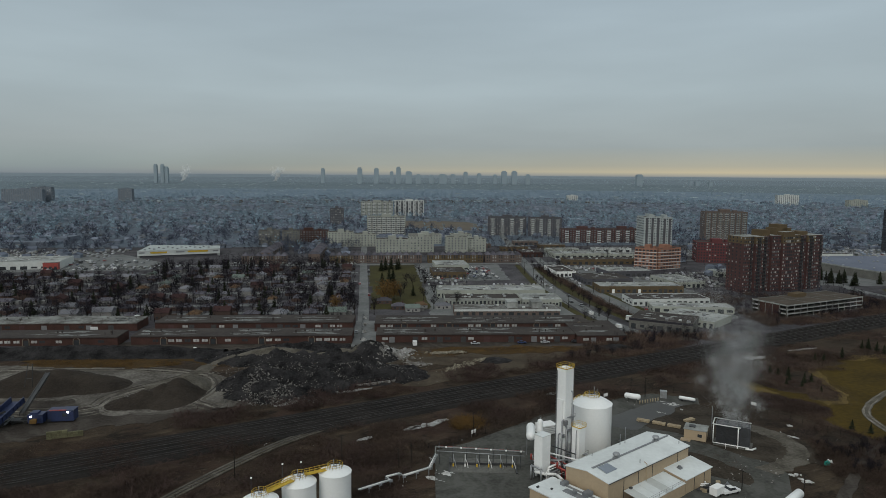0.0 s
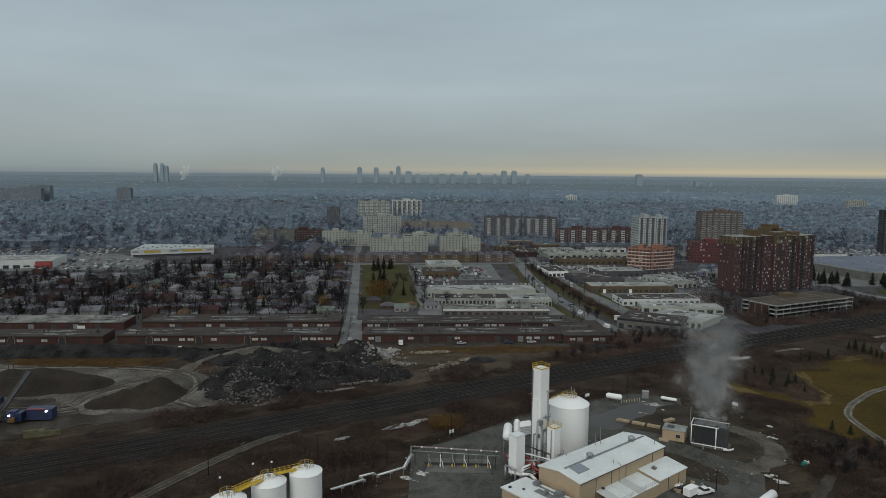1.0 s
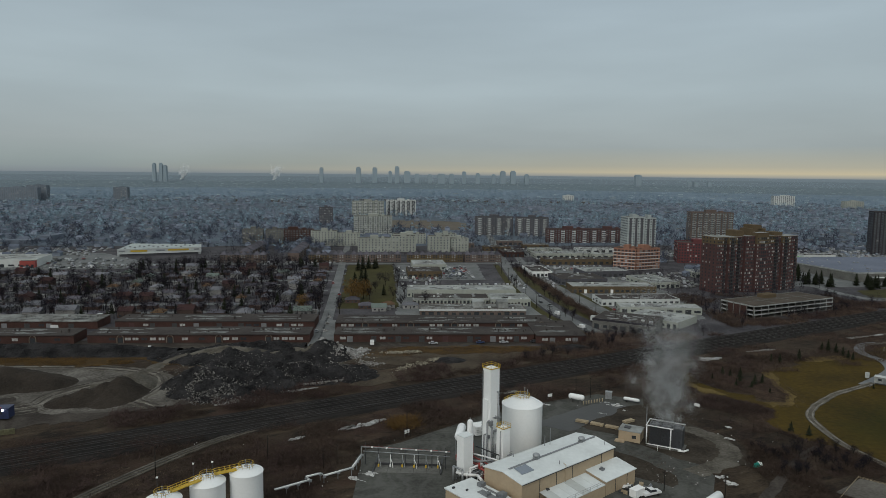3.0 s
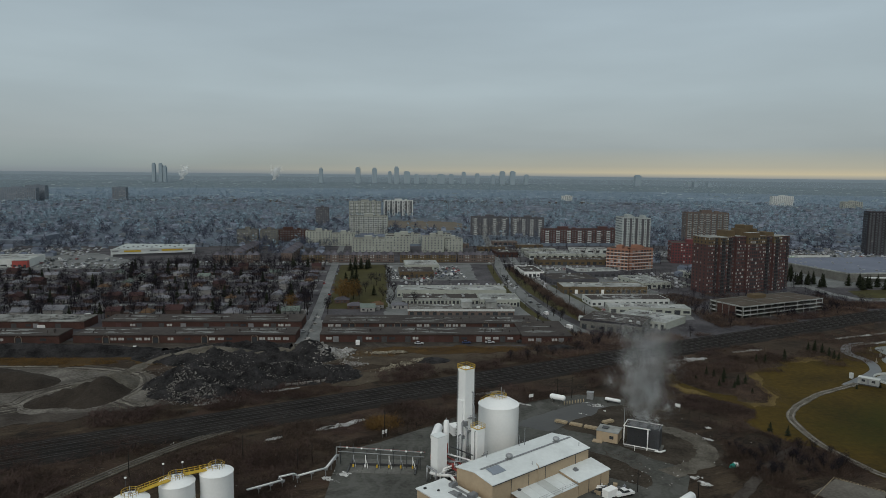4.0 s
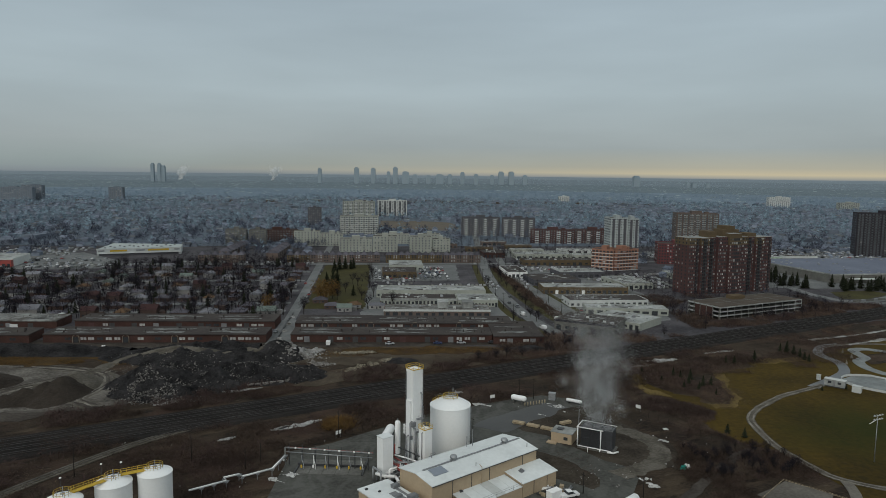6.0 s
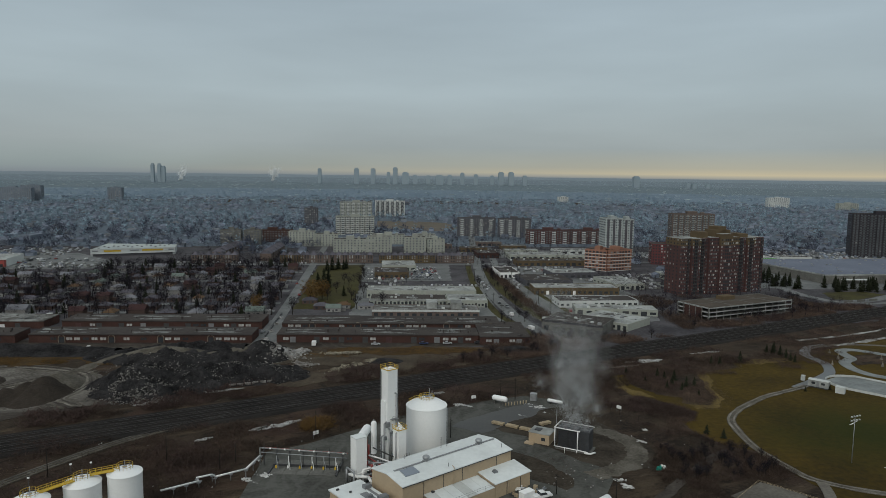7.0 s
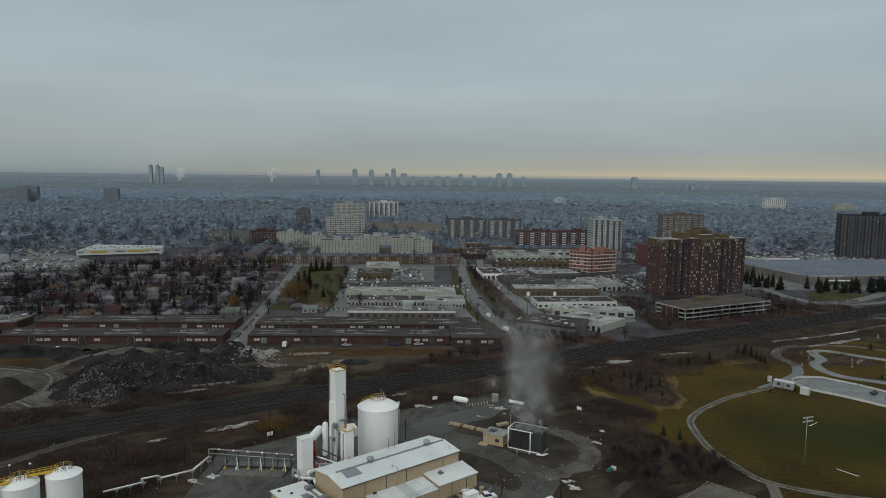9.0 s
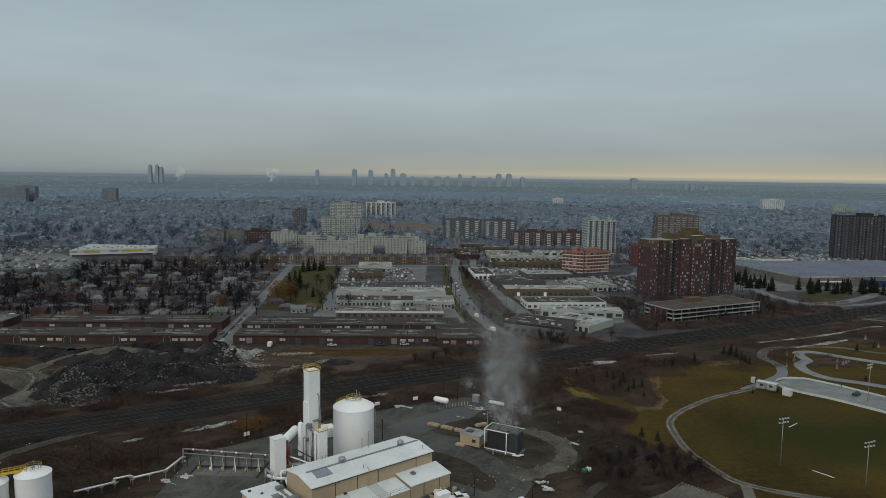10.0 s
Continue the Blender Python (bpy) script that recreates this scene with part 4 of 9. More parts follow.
    for a, b, c, d in ((0, 0, L_, 0.35), (0, D_ - 0.35, L_, D_), (0, 0.35, 0.35, D_ - 0.35), (L_ - 0.35, 0.35, L_, D_ - 0.35)):
        w.box(a, b, H_ - 0.6, c, d, H_)
    part("wall", w, wall, t)
    part("roof", Mesher().box(0.36, 0.36, H_ - 0.6, L_ - 0.36, D_ - 0.36, H_ - 0.5), roof, t)
    if penthouse:
        p = Mesher().box(L_ * 0.38, D_ * 0.25, H_ - 0.5, L_ * 0.62, D_ * 0.75, H_ + 2.8)
        p.box(L_ * 0.72, D_ * 0.4, H_ - 0.5, L_ * 0.8, D_ * 0.7, H_ + 1.6)
        part("roof_hut", p, wall, t)
    for i in range(strips):
        a = L_ * (i + 0.5) / strips
        part("stair_strip", Mesher().box(a - 1.3, -0.25, 1.0, a + 1.3, -0.004, H_ - 1.2), "greybrick", t)
    glass, pale, bal = Mesher(), Mesher(), Mesher()
    for s in range(storeys):
        z = s * storey + 1.0
        n = max(1, int(L_ / pitch))
        for i in range(n):
            a = (L_ - n * pitch) / 2 + i * pitch + (pitch - wwidth) / 2
            (pale if rnd.random() < pale_share else glass).box(a, -0.12, z, a + wwidth, 0.1, z + 1.45)
        n = max(1, int(D_ / pitch))
        for side in (-0.12, L_ - 0.1):
            for i in range(n):
                a = (D_ - n * pitch) / 2 + i * pitch + (pitch - wwidth) / 2
                (pale if rnd.random() < pale_share else glass).box(side, a, z, side + 0.22, a + wwidth, z + 1.45)
        if balcony:
            for i in range(balcony):
                a = L_ * (i + 0.5) / balcony - 2.4
                bal.box(a, -1.5, z - 1.0, a + 4.8, -0.004, z - 0.82)
                bal.box(a, -1.5, z - 0.82, a + 4.8, -1.4, z + 0.1)
        if bands:
            bal.box(-0.08, -0.1, z - 1.0, L_ + 0.08, -0.004, z - 0.45)
            bal.box(-0.1, 0, z - 1.0, -0.004, D_, z - 0.45)
    # Beyond y 700 the panes take the glass greyed for haze.
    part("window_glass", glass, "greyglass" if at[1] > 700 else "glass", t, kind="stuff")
    part("window_blinds", pale, "blind", t, kind="stuff")
    if bal.f:
        part("balcony_fronts" if balcony else "floor_bands", bal, trim or "panel", t, kind="stuff")
    return t


def brick_row(x0, x1, y0, depth, label, h=4.6, seed=0, arches=True, fronts="windows", roof="flatroof", turn=0.0, sill=1.4):
    """Long low brick industrial row with stepped flat roofs, arched doorways and small windows."""
    rnd = random.Random(seed)
    L_ = x1 - x0
    t = thing("brick_row", label, "industrial building", (x0, y0, 0), turn, group="brick industrial rows")
    w, rf, sn = Mesher(), Mesher(), Mesher()
    w.box(0, 0, -0.3, L_, depth, h - 0.35)
    # roof laid in bays that slope a little towards the street
    x = 0.0
    while x < L_ - 1:
        b = min(L_ - x, rnd.uniform(28, 48))
        if L_ - x - b < 10:
            b = L_ - x
        z0, z1 = h - 0.3 + rnd.uniform(0, 0.12), h + rnd.uniform(0, 0.25)
        n = len(rf.v)
        rf.v += [(x, -0.5, z0), (x + b, -0.5, z0), (x + b, depth + 0.3, z1), (x, depth + 0.3, z1), (x, -0.5, z0 - 0.45), (x + b, -0.5, z0 - 0.45), (x + b, depth + 0.3, z1 - 0.45), (x, depth + 0.3, z1 - 0.45)]
        for q in ((0, 1, 2, 3), (0, 4, 5, 1), (1, 5, 6, 2), (2, 6, 7, 3), (3, 7, 4, 0), (7, 6, 5, 4)):
            rf.f.append(tuple(n + i for i in q)); rf.s.append(False)
        for k in range(rnd.randint(16, 26)):
            a, c = x + rnd.uniform(1, max(1.5, b - 16)), rnd.choice((0.22, 0.6)) * depth + rnd.uniform(-1.6, 1.6)
            wd, ht = rnd.uniform(2, 14), rnd.uniform(0.5, 2.6)
            f = lambda yy: z0 + (z1 - z0) * (yy + 0.5) / (depth + 0.8) + 0.03
            pts = []
            for i in range(18):
                t_ = 2 * math.pi * i / 18
                px = min(x + b - 0.5, a + wd / 2 + wd / 2 * math.cos(t_) * rnd.uniform(0.5, 1.1))
                py = min(depth, max(0, c + ht / 2 + ht / 2 * math.sin(t_) * rnd.uniform(0.4, 1.2)))
                pts.append((px, py, f(py)))
            sn.poly(pts)
        for k in range(6):
            vx, vy, vs = x + rnd.uniform(2, b - 2), rnd.uniform(3, depth - 3), rnd.choice((0.25, 0.3, 0.5, 0.9))
            rf.box(vx, vy, h - 0.25, vx + vs, vy + vs, h + rnd.uniform(0.6, 1.3))
        x += b
    part("wall", w, "brick2", t)
    part("roof", rf, roof, t)
    part("roof_snow", sn, "thinslush", t, "thin slush left on the roof", "stuff")
    g, fr, dr = Mesher(), Mesher(), Mesher()
    x = 3.0
    k = 0
    while x < L_ - 6:
        if arches and k % 6 == 3:
            a = Mesher()
            for i in range(9):
                t0, t1 = math.pi * i / 9, math.pi * (i + 1) / 9
                a.tube((x + 1.8 - 1.6 * math.cos(t0), -0.15, sill + 1.0 + 1.6 * math.sin(t0)), (x + 1.8 - 1.6 * math.cos(t1), -0.15, sill + 1.0 + 1.6 * math.sin(t1)), 0.19, seg=4)
            a.tube((x + 0.2, -0.15, 0), (x + 0.2, -0.15, sill + 1.0), 0.19, seg=4)
            a.tube((x + 3.4, -0.15, 0), (x + 3.4, -0.15, sill + 1.0), 0.19, seg=4)
            part("door_arch", a, "arch", t, "pale brick arch round a doorway")
            part("door", Mesher().box(x + 0.6, -0.06, 0, x + 3.0, 0.1, sill + 1.4), "glass", t)
        elif fronts == "doors" and k % 3 == 1:
            part("loading_door", Mesher().box(x, -0.07, 0, x + 2.8, 0.1, 3.0), rnd.choice(["dark", "brick", "dark", "grey"]), t)
        elif rnd.random() < (0.75 if fronts == "windows" else 0.3):
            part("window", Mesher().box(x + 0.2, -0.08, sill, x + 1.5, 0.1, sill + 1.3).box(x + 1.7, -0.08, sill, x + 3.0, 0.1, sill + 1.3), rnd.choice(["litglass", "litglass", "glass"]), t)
        x += rnd.uniform(3.6, 4.4)
        k += 1
    return t


brick_row(-16, 86, 340, 14, "long low brown brick industrial row with slushy roof", seed=3, fronts="doors", arches=False)
brick_row(86.3, 112, 336.5, 33, "low brown brick block with flat roof by the avenue", seed=4, fronts="doors", arches=False)
brick_row(-18, 100, 364.5, 18, "low brick row with pale arched doorways", seed=5, h=5.0, sill=2.5)
brick_row(-137, -28, 338, 15, "long low brick row with tan arches", seed=6, turn=0.6)
brick_row(-300, -143, 336, 14, "long low brick row with blue-grey windows", seed=7, turn=0.3)
brick_row(-137, -30, 370, 17, "brown brick industrial row behind a lane", seed=8, fronts="doors", arches=False)
brick_row(-300, -146, 369, 16, "brick row with slushy pale roof", roof="slushroof", seed=9, fronts="doors", arches=False)


def apartment_tower():
    """Nineteen-storey stepped red brick apartment house with ochre crown."""
    A = Vector((245.8, 483.0)); B = Vector((318.0, 503.0))
    turn = math.degrees(math.atan2(B.y - A.y, B.x - A.x))
    t = thing("apartment_tower", "tall dark red brick apartment house with ochre top storeys", "apartment building", (A.x, A.y, 0), turn)
    rnd = random.Random(12)
    ST, H_ = 2.58, 16 * 2.58
    # stepped bays: x0, x1, front y, top storeys extra
    bays = ((0, 11, 2.0, 0.0), (11, 20, 0.0, 0.0), (20, 29, 2.2, 0.0), (29, 39, 0.0, 0.6), (39, 52, -2.0, 3.2), (52, 62, 0.4, 0.6), (62, 71, 2.4, 0.0), (71, 80, 0.6, 0.0), (80, 91, 2.6, 0.0))
    bays = [(a * 0.824, b * 0.824, c, d) for a, b, c, d in bays]
    panes = {}

    def pane(w_, h_, m_):
        if (w_, h_, m_) not in panes:
            panes[w_, h_, m_] = Mesher().box(-w_ / 2, -0.09, 0, w_ / 2, 0.09, h_).data("window", M[m_])
        return panes[w_, h_, m_]

    balcony_me = Mesher().box(-0.62, -1.1, -0.9, 0.62, -0.09, -0.72).box(-0.62, -1.1, -0.72, 0.62, -1.02, 0.15).data("balcony", M["dark"])
    for k, (x0, x1, y0, ex) in enumerate(bays):
        w = Mesher().box(x0, y0, -0.5, x1, 19, H_ - 2 * ST)
        b = part("wing", w, "brick", t)
        c = Mesher().box(x0, y0, H_ - 2 * ST, x1, 19, H_ + ex)
        c.box(x0 + 0.4, y0 - 0.25, H_ + ex - 0.5, x1 - 0.4, y0 - 0.004, H_ + ex)
        part("crown_storey", c, "ochre" if k in (0, 1, 4, 5, 7) else "brick", t)
        part("roof", Mesher().box(x0 + 0.3, y0 + 0.3, H_ + ex, x1 - 0.3, 18.7, H_ + ex + 0.12), "palroof", t)
        for s in range(16):
            z = s * ST + 0.9
            n = 6 if x1 - x0 > 8.2 else 5
            for i in range(n):
                a = x0 + (x1 - x0) * (i + 0.5) / n
                if (k in (1, 2, 6, 7) and i in (1, 2)) or (k in (0, 8) and i == 4):
                    part("balcony", balcony_me, "dark", b).location = (a, y0, z)
                    part("window", pane(1.0, 1.9, "glass"), "glass", b).location = (a, y0, z - 0.5)
                elif k == 4 and i in (2, 3, 4):
                    part("window", pane(1.3, 1.7, "glass" if rnd.random() < 0.8 else "blind"), "glass", b).location = (a, y0, z - 0.3)
                else:
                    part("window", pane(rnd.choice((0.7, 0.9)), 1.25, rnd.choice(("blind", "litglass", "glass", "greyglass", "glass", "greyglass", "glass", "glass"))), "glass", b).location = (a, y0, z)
            for kk, xx, ys in ((0, 0.0, (5, 9, 13, 16.5)), (8, x1, (6, 10, 14))):
                if k == kk:
                    for yy in ys:
                        o = part("window", pane(1.1, 1.2, "blind" if rnd.random() < 0.15 else "glass"), "glass", b)
                        o.location, o.rotation_euler = (xx, yy, z), (0, 0, radians(90))
    hut = Mesher()
    for a, b_, h in ((31, 45, 5.8), (34, 41, 8.4), (53, 61, 2.8), (18, 25, 4.6)):
        hut.box(a, 4, H_ + 0.12, b_, 15, H_ + h)
    part("roof_hut", hut, "ochre", t)


apartment_tower()


def parking_garage():
    """Four-level open concrete parking deck with a brick stair block."""
    A, B = Vector((229.0, 395.0)), Vector((296.5, 425.2))
    turn = math.degrees(math.atan2(B.y - A.y, B.x - A.x))
    L_, D_ = (B - A).length, 25.0
    t = thing("parking_garage", "open concrete parking garage with brick end wall", "parking garage", (A.x, A.y, 0), turn)
    for k in range(4):
        z = k * 2.55
        d = Mesher().box(0, 0, z - 0.3 if k else -0.3, L_, D_, z + 0.1)
        part("deck", d, "deckroof" if k == 3 else "concrete", t)
        if k:
            r = Mesher().box(-0.05, -0.1, z - 0.35, L_ + 0.05, -0.004, z + 0.4)
            r.box(-0.14, 0, z - 0.35, -0.004, D_, z + 0.5)
            part("parapet", r, "palroof", t)
    for i in range(13):
        x = i * (L_ - 0.6) / 12
        part("column", Mesher().box(x, -0.2, -0.3, x + 0.36, -0.104, 7.9), "palroof", t)
    for i in range(6):
        y = i * (D_ - 0.6) / 5
        part("column", Mesher().box(-0.3, y, -0.3, -0.15, y + 0.6, 7.9), "concrete", t)
    part("back_wall", Mesher().box(1, D_ - 0.4, 0.1, L_ - 1, D_ - 0.1, 7.3), "concrete", t)
    part("end_wall", Mesher().box(-0.28, 5, -0.3, -0.16, 19, 7.3), "brick2", t)
    part("inner_core", Mesher().box(8, 14, 0.1, L_ - 8, 15, 7.3), "concrete", t)
    part("stair_block", Mesher().box(L_ * 0.42, D_ - 8, 7.75, L_ * 0.56, D_ - 2, 10.0), "ochre", t)
    for x in (0.0, 22.0, 40.0, 57.0, L_ - 0.5):
        part("deck_kerb", Mesher().box(x, 0.5, 7.75, x + 0.5, D_ - 0.5, 7.85), "concrete", t)
    part("deck_kerb", Mesher().box(0, D_ - 0.6, 7.75, L_, D_ - 0.1, 8.15), "concrete", t)
    part("deck_kerb", Mesher().box(0, 13.0, 7.75, L_, 13.4, 7.842), "concrete", t)


parking_garage()

G = math.degrees(GA)
slab_block("orange_apartment_house", "six-storey orange brick apartment house with pale bands", (209, 618), -35.7, 20.6, 15, 6, "orange", storey=3.1, trim="panel", bands=True, pitch=3.4, wwidth=2.2, seed=2)
slab_block("orange_apartment_wing", "six-storey orange brick wing with pale bands", (228, 606.5), 24.9, 27, 15, 6, "orange", storey=3.1, trim="panel", bands=True, pitch=3.4, wwidth=2.2, seed=3)
slab_block("white_tower", "slim white concrete apartment tower with grey strips", (270, 770), 2, 20, 24, 13, "hazepanel", pitch=2.6, wwidth=1.5, strips=3, seed=4, storey=2.9)
slab_block("white_tower_wing", "white concrete tower wing", (290.3, 768), 2, 12, 22, 13, "hazepanel", pitch=2.4, wwidth=1.4, strips=2, seed=5, storey=2.85)
slab_block("red_apartment_house", "dark red brick apartment house with pale roof edge", (286, 660), -12, 40, 24, 7, "redbrick", pitch=2.6, wwidth=1.4, seed=6)
slab_block("grey_tower", "grey-brown slab tower with balcony rows", (381, 860), -6, 53, 20, 14, "terrace", balcony=7, trim="palroof", seed=7)
slab_block("brown_tower", "dark brown slab tower with long balconies", (540, 742), -20, 62, 20, 17, "slatebrick", balcony=8, trim="greybrick", seed=8)
slab_block("balcony_slab", "brown slab block with white balcony stacks", (112, 962), -4, 54, 15, 9, "greybrick", balcony=4, trim="panel", seed=9)
slab_block("balcony_slab", "brown slab block with white balcony stacks", (168, 950), -6, 46, 15, 9, "greybrick", balcony=4, trim="panel", seed=10)
slab_block("red_balcony_slab", "red brick slab block with white balconies", (194, 858), -3, 55, 15, 6, "brick", balcony=4, trim="panel", seed=11)
slab_block("red_balcony_slab", "red brick slab block with white balconies", (250, 862), -4, 48, 15, 6, "brick", balcony=4, trim="panel", seed=12)
for k, (x, y, l, st) in enumerate(((-36, 742, 36, 5), (0.5, 744, 27, 6), (41, 742, 24, 6), (65.5, 747, 20, 5), (-95, 800, 30, 6), (-64.5, 803, 26, 5), (0, 832, 40, 4), (52, 838, 26, 4))):
    slab_block("cream_apartment_block", "cream brick walk-up apartment block", (x, y), G, l, 16, st, "cream", pitch=3.6, wwidth=1.3, seed=20 + k)
slab_block("cream_tower", "cream brick tower with balconies", (-59, 960), 4, 54, 20, 9, "cream", balcony=8, trim="panel", seed=31)
slab_block("cream_tower", "tall pale slab tower", (-94, 1330), 4, 62, 20, 11, "cream", balcony=6, trim="panel", seed=32)
slab_block("cream_tower", "tall pale slab tower", (-30, 1400), 4, 60, 20, 11, "panel", balcony=6, trim="greybrick", seed=33)
slab_block("brick_block", "brown brick mid-rise block", (-150, 850), 6, 50, 16, 5, "brick2", seed=34)
slab_block("pale_block", "pale panel mid-rise block", (-178, 815), 6, 24, 14, 6, "concrete", seed=35)
slab_block("pale_block", "pale panel mid-rise block", (-150, 812), 6, 20, 14, 6, "concrete", seed=36)
slab_block("grey_tower", "distant grey concrete tower block", (-130, 1130), 6, 22, 18, 10, "greybrick", seed=37)


# ---------------------------------------------------------------- gas plant
WT = math.degrees(WA)


def guard_rail(ms, pts, h=1.1, r=0.05, post=1.5):
    """Tubular railing along a closed or open line of points."""
    for p, q in zip(pts, pts[1:]):
        p, q = Vector(p), Vector(q)
        for k in (h, h * 0.5):
            ms.tube(p + Vector((0, 0, k)), q + Vector((0, 0, k)), r, seg=4)
        n = max(1, round((q - p).length / post))
        for i in range(n + 1):
            c = p.lerp(q, i / n)
            ms.tube(c, c + Vector((0, 0, h)), r, seg=4)


def circle(c, r, n=16):
    return [(c[0] + r * math.cos(2 * math.pi * i / n), c[1] + r * math.sin(2 * math.pi * i / n), c[2]) for i in range(n + 1)]


def warehouse():
    """Tan metal-clad hall with a shallow white gable roof; local x along its front, y to its back."""
    t = thing("warehouse", "tan metal-clad hall with shallow white gable roof", "industrial building", (*WO, 0), WT)
    L_, W_, E, R, ry = 37.6, 13.6, 8.2, 9.2, 6.6
    w = Mesher()
    prof = [(0, -0.2), (W_, -0.2), (W_, E), (ry, R), (0, E)]
    for x in (0, L_):
        w.poly([(x, y, z) for y, z in (prof if x else prof[::-1])])
    for (ya, za), (yb, zb) in zip(prof, prof[1:] + prof[:1]):
        w.poly([(0, ya, za), (0, yb, zb), (L_, yb, zb), (L_, ya, za)][::-1])
    part("wall", w, "tan", t)
    r = Mesher()
    for (ya, za), (yb, zb) in (((-0.35, E + 0.02), (ry, R + 0.08)), ((ry, R + 0.08), (W_ + 0.35, E + 0.02))):
        for z in (0.0, 0.2):
            q = [(-0.35, ya, za + z), (L_ + 0.35, ya, za + z), (L_ + 0.35, yb, zb + z), (-0.35, yb, zb + z)]
            r.poly(q if z else q[::-1])
    for y, z in ((-0.35, E + 0.02), (W_ + 0.35, E + 0.02)):
        r.poly([(-0.35, y, z), (L_ + 0.35, y, z), (L_ + 0.35, y, z + 0.2), (-0.35, y, z + 0.2)])
    for x in (-0.35, L_ + 0.35):
        for ya, za, yb, zb in ((-0.35, E + 0.02, ry, R + 0.08), (ry, R + 0.08, W_ + 0.35, E + 0.02)):
            r.poly([(x, ya, za), (x, yb, zb), (x, yb, zb + 0.2), (x, ya, za + 0.2)])
    part("roof", r, "roofwhite", t)
    seam = Mesher()
    for i in range(1, 20):
        x = i * L_ / 20
        for ya, za, yb, zb in ((-0.3, E + 0.22, ry, R + 0.28), (ry, R + 0.28, W_ + 0.3, E + 0.22)):
            seam.poly([(x - 0.04, ya, za + 0.03), (x + 0.04, ya, za + 0.03), (x + 0.04, yb, zb + 0.03), (x - 0.04, yb, zb + 0.03)])
    part("roof_seams", seam, "roofwhite", t, kind="stuff")
    part("ridge_strip", Mesher().box(2.0, ry - 0.35, R + 0.27, L_ - 0.3, ry + 0.35, R + 0.36), "grey", t, "grey ridge flashing")
    trim = Mesher().box(-0.4, -0.42, E - 0.12, L_ + 0.4, -0.352, E + 0.06)
    part("gutter", trim, "dark", t)
    sk = Mesher()
    sl = (R - E) / ry
    sk.poly([(3.2, 3.0, E + 0.42 + sl * 3.0), (7.6, 3.0, E + 0.42 + sl * 3.0), (7.6, 6.0, E + 0.42 + sl * 6.0), (3.2, 6.0, E + 0.42 + sl * 6.0)])
    sk.box(3.2, 2.9, E + 0.2 + sl * 3, 7.6, 3.0, E + 0.42 + sl * 3).box(3.1, 3.0, E + 0.2 + sl * 3, 3.2, 6.0, E + 0.42 + sl * 3)
    part("skylight", sk, "hatch", t, "bluish grey roof hatch")
    for x in (12.6, 31.5):
        v = Mesher().lathe([(0.55, 0), (0.55, 0.5), (0.95, 0.55), (1.0, 0.95), (0.75, 1.25), (0.0, 1.35)], 14)
        v.box(-0.7, -0.7, -0.25, 0.7, 0.7, 0.05)
        part("roof_vent", v, "galv", t).location = (x, ry + 0.2, R + 0.35)
    for x, y, h in ((16.0, 1.6, 1.2), (22.5, 12.6, 3.2), (24.3, 12.2, 5.0), (35.8, 2.0, 1.4), (10, 12.8, 1.0)):
        part("flue", Mesher().tube((x, y, E - 0.2), (x, y, E + 0.3 + h), 0.09, seg=8), "grey", t)
    for x in (6.5, 13.0, 19.4, 31.9):
        part("downpipe", Mesher().box(x, -0.1, 0, x + 0.12, -0.004, E - 0.1), "dark", t)
    part("gas_pipe", Mesher().path([(16.4, -0.3, 3.6), (16.4, -0.3, 8.9), (16.4, 0.6, 9.3)], 0.1), "tan", t)
    for y in (2.0, 5.4, 8.4, 11.0):
        part("louvre", Mesher().box(-0.12, y, 0.4, -0.004, y + 1.5, 1.9), "grey", t)
    part("fan", Mesher().tube((9.2, 0.0, 4.4), (9.2, -0.7, 4.4), 0.35, 0.5, seg=10), "dark", t)
    part("door", Mesher().box(30.4, -0.06, 0, 32.2, 0.05, 2.4), "panel", t)


warehouse()


def annex():
    t = thing("annex_building", "small tan annex with sloping white roof", "industrial building", (*plant(25.4, 0.01), 0), WT)
    L_, D_ = 13.2, 6.6
    w = Mesher()
    z0, z1 = 4.0, 5.0
    for x in (0, L_):
        w.poly([(x, 0, -0.2), (x, -D_, -0.2), (x, -D_, z0), (x, 0, z1)])
    w.poly([(0, -D_, -0.2), (L_, -D_, -0.2), (L_, -D_, z0), (0, -D_, z0)])
    part("wall", w, "tan", t)
    r = Mesher()
    q = [(-0.3, -D_ - 0.3, z0), (L_ + 0.3, -D_ - 0.3, z0), (L_ + 0.3, -0.01, z1 + 0.05), (-0.3, -0.01, z1 + 0.05)]
    r.poly([(x, y, z + 0.18) for x, y, z in q]); r.poly(q[::-1])
    for a, b in zip(q, q[1:] + q[:1]):
        r.poly([a, b, (b[0], b[1], b[2] + 0.18), (a[0], a[1], a[2] + 0.18)])
    part("roof", r, "roofwhite", t)
    part("roof_fan", Mesher().box(3.2, -2.9, 4.6, 4.4, -1.8, 5.3).tube((3.8, -2.3, 5.3), (3.8, -2.3, 5.6), 0.4, seg=10), "grey", t)
    part("door", Mesher().box(-0.06, -4.6, 0, 0.02, -3.4, 2.2), "red", t)
    part("door", Mesher().box(5.2, -D_ - 0.06, 0, 8.6, -D_ + 0.02, 3.0), "tan", t)
    for x in (4.2, 9.4):
        part("downpipe", Mesher().box(x, -D_ - 0.1, 0, x + 0.12, -D_ - 0.004, z0), "dark", t)
    t = thing("loading_canopy", "lean-to loading canopy with patched white roof", "canopy", (*plant(6.5, 0.02), 0), WT)
    L_, D_, z0, z1 = 18.6, 6.8, 3.3, 4.3
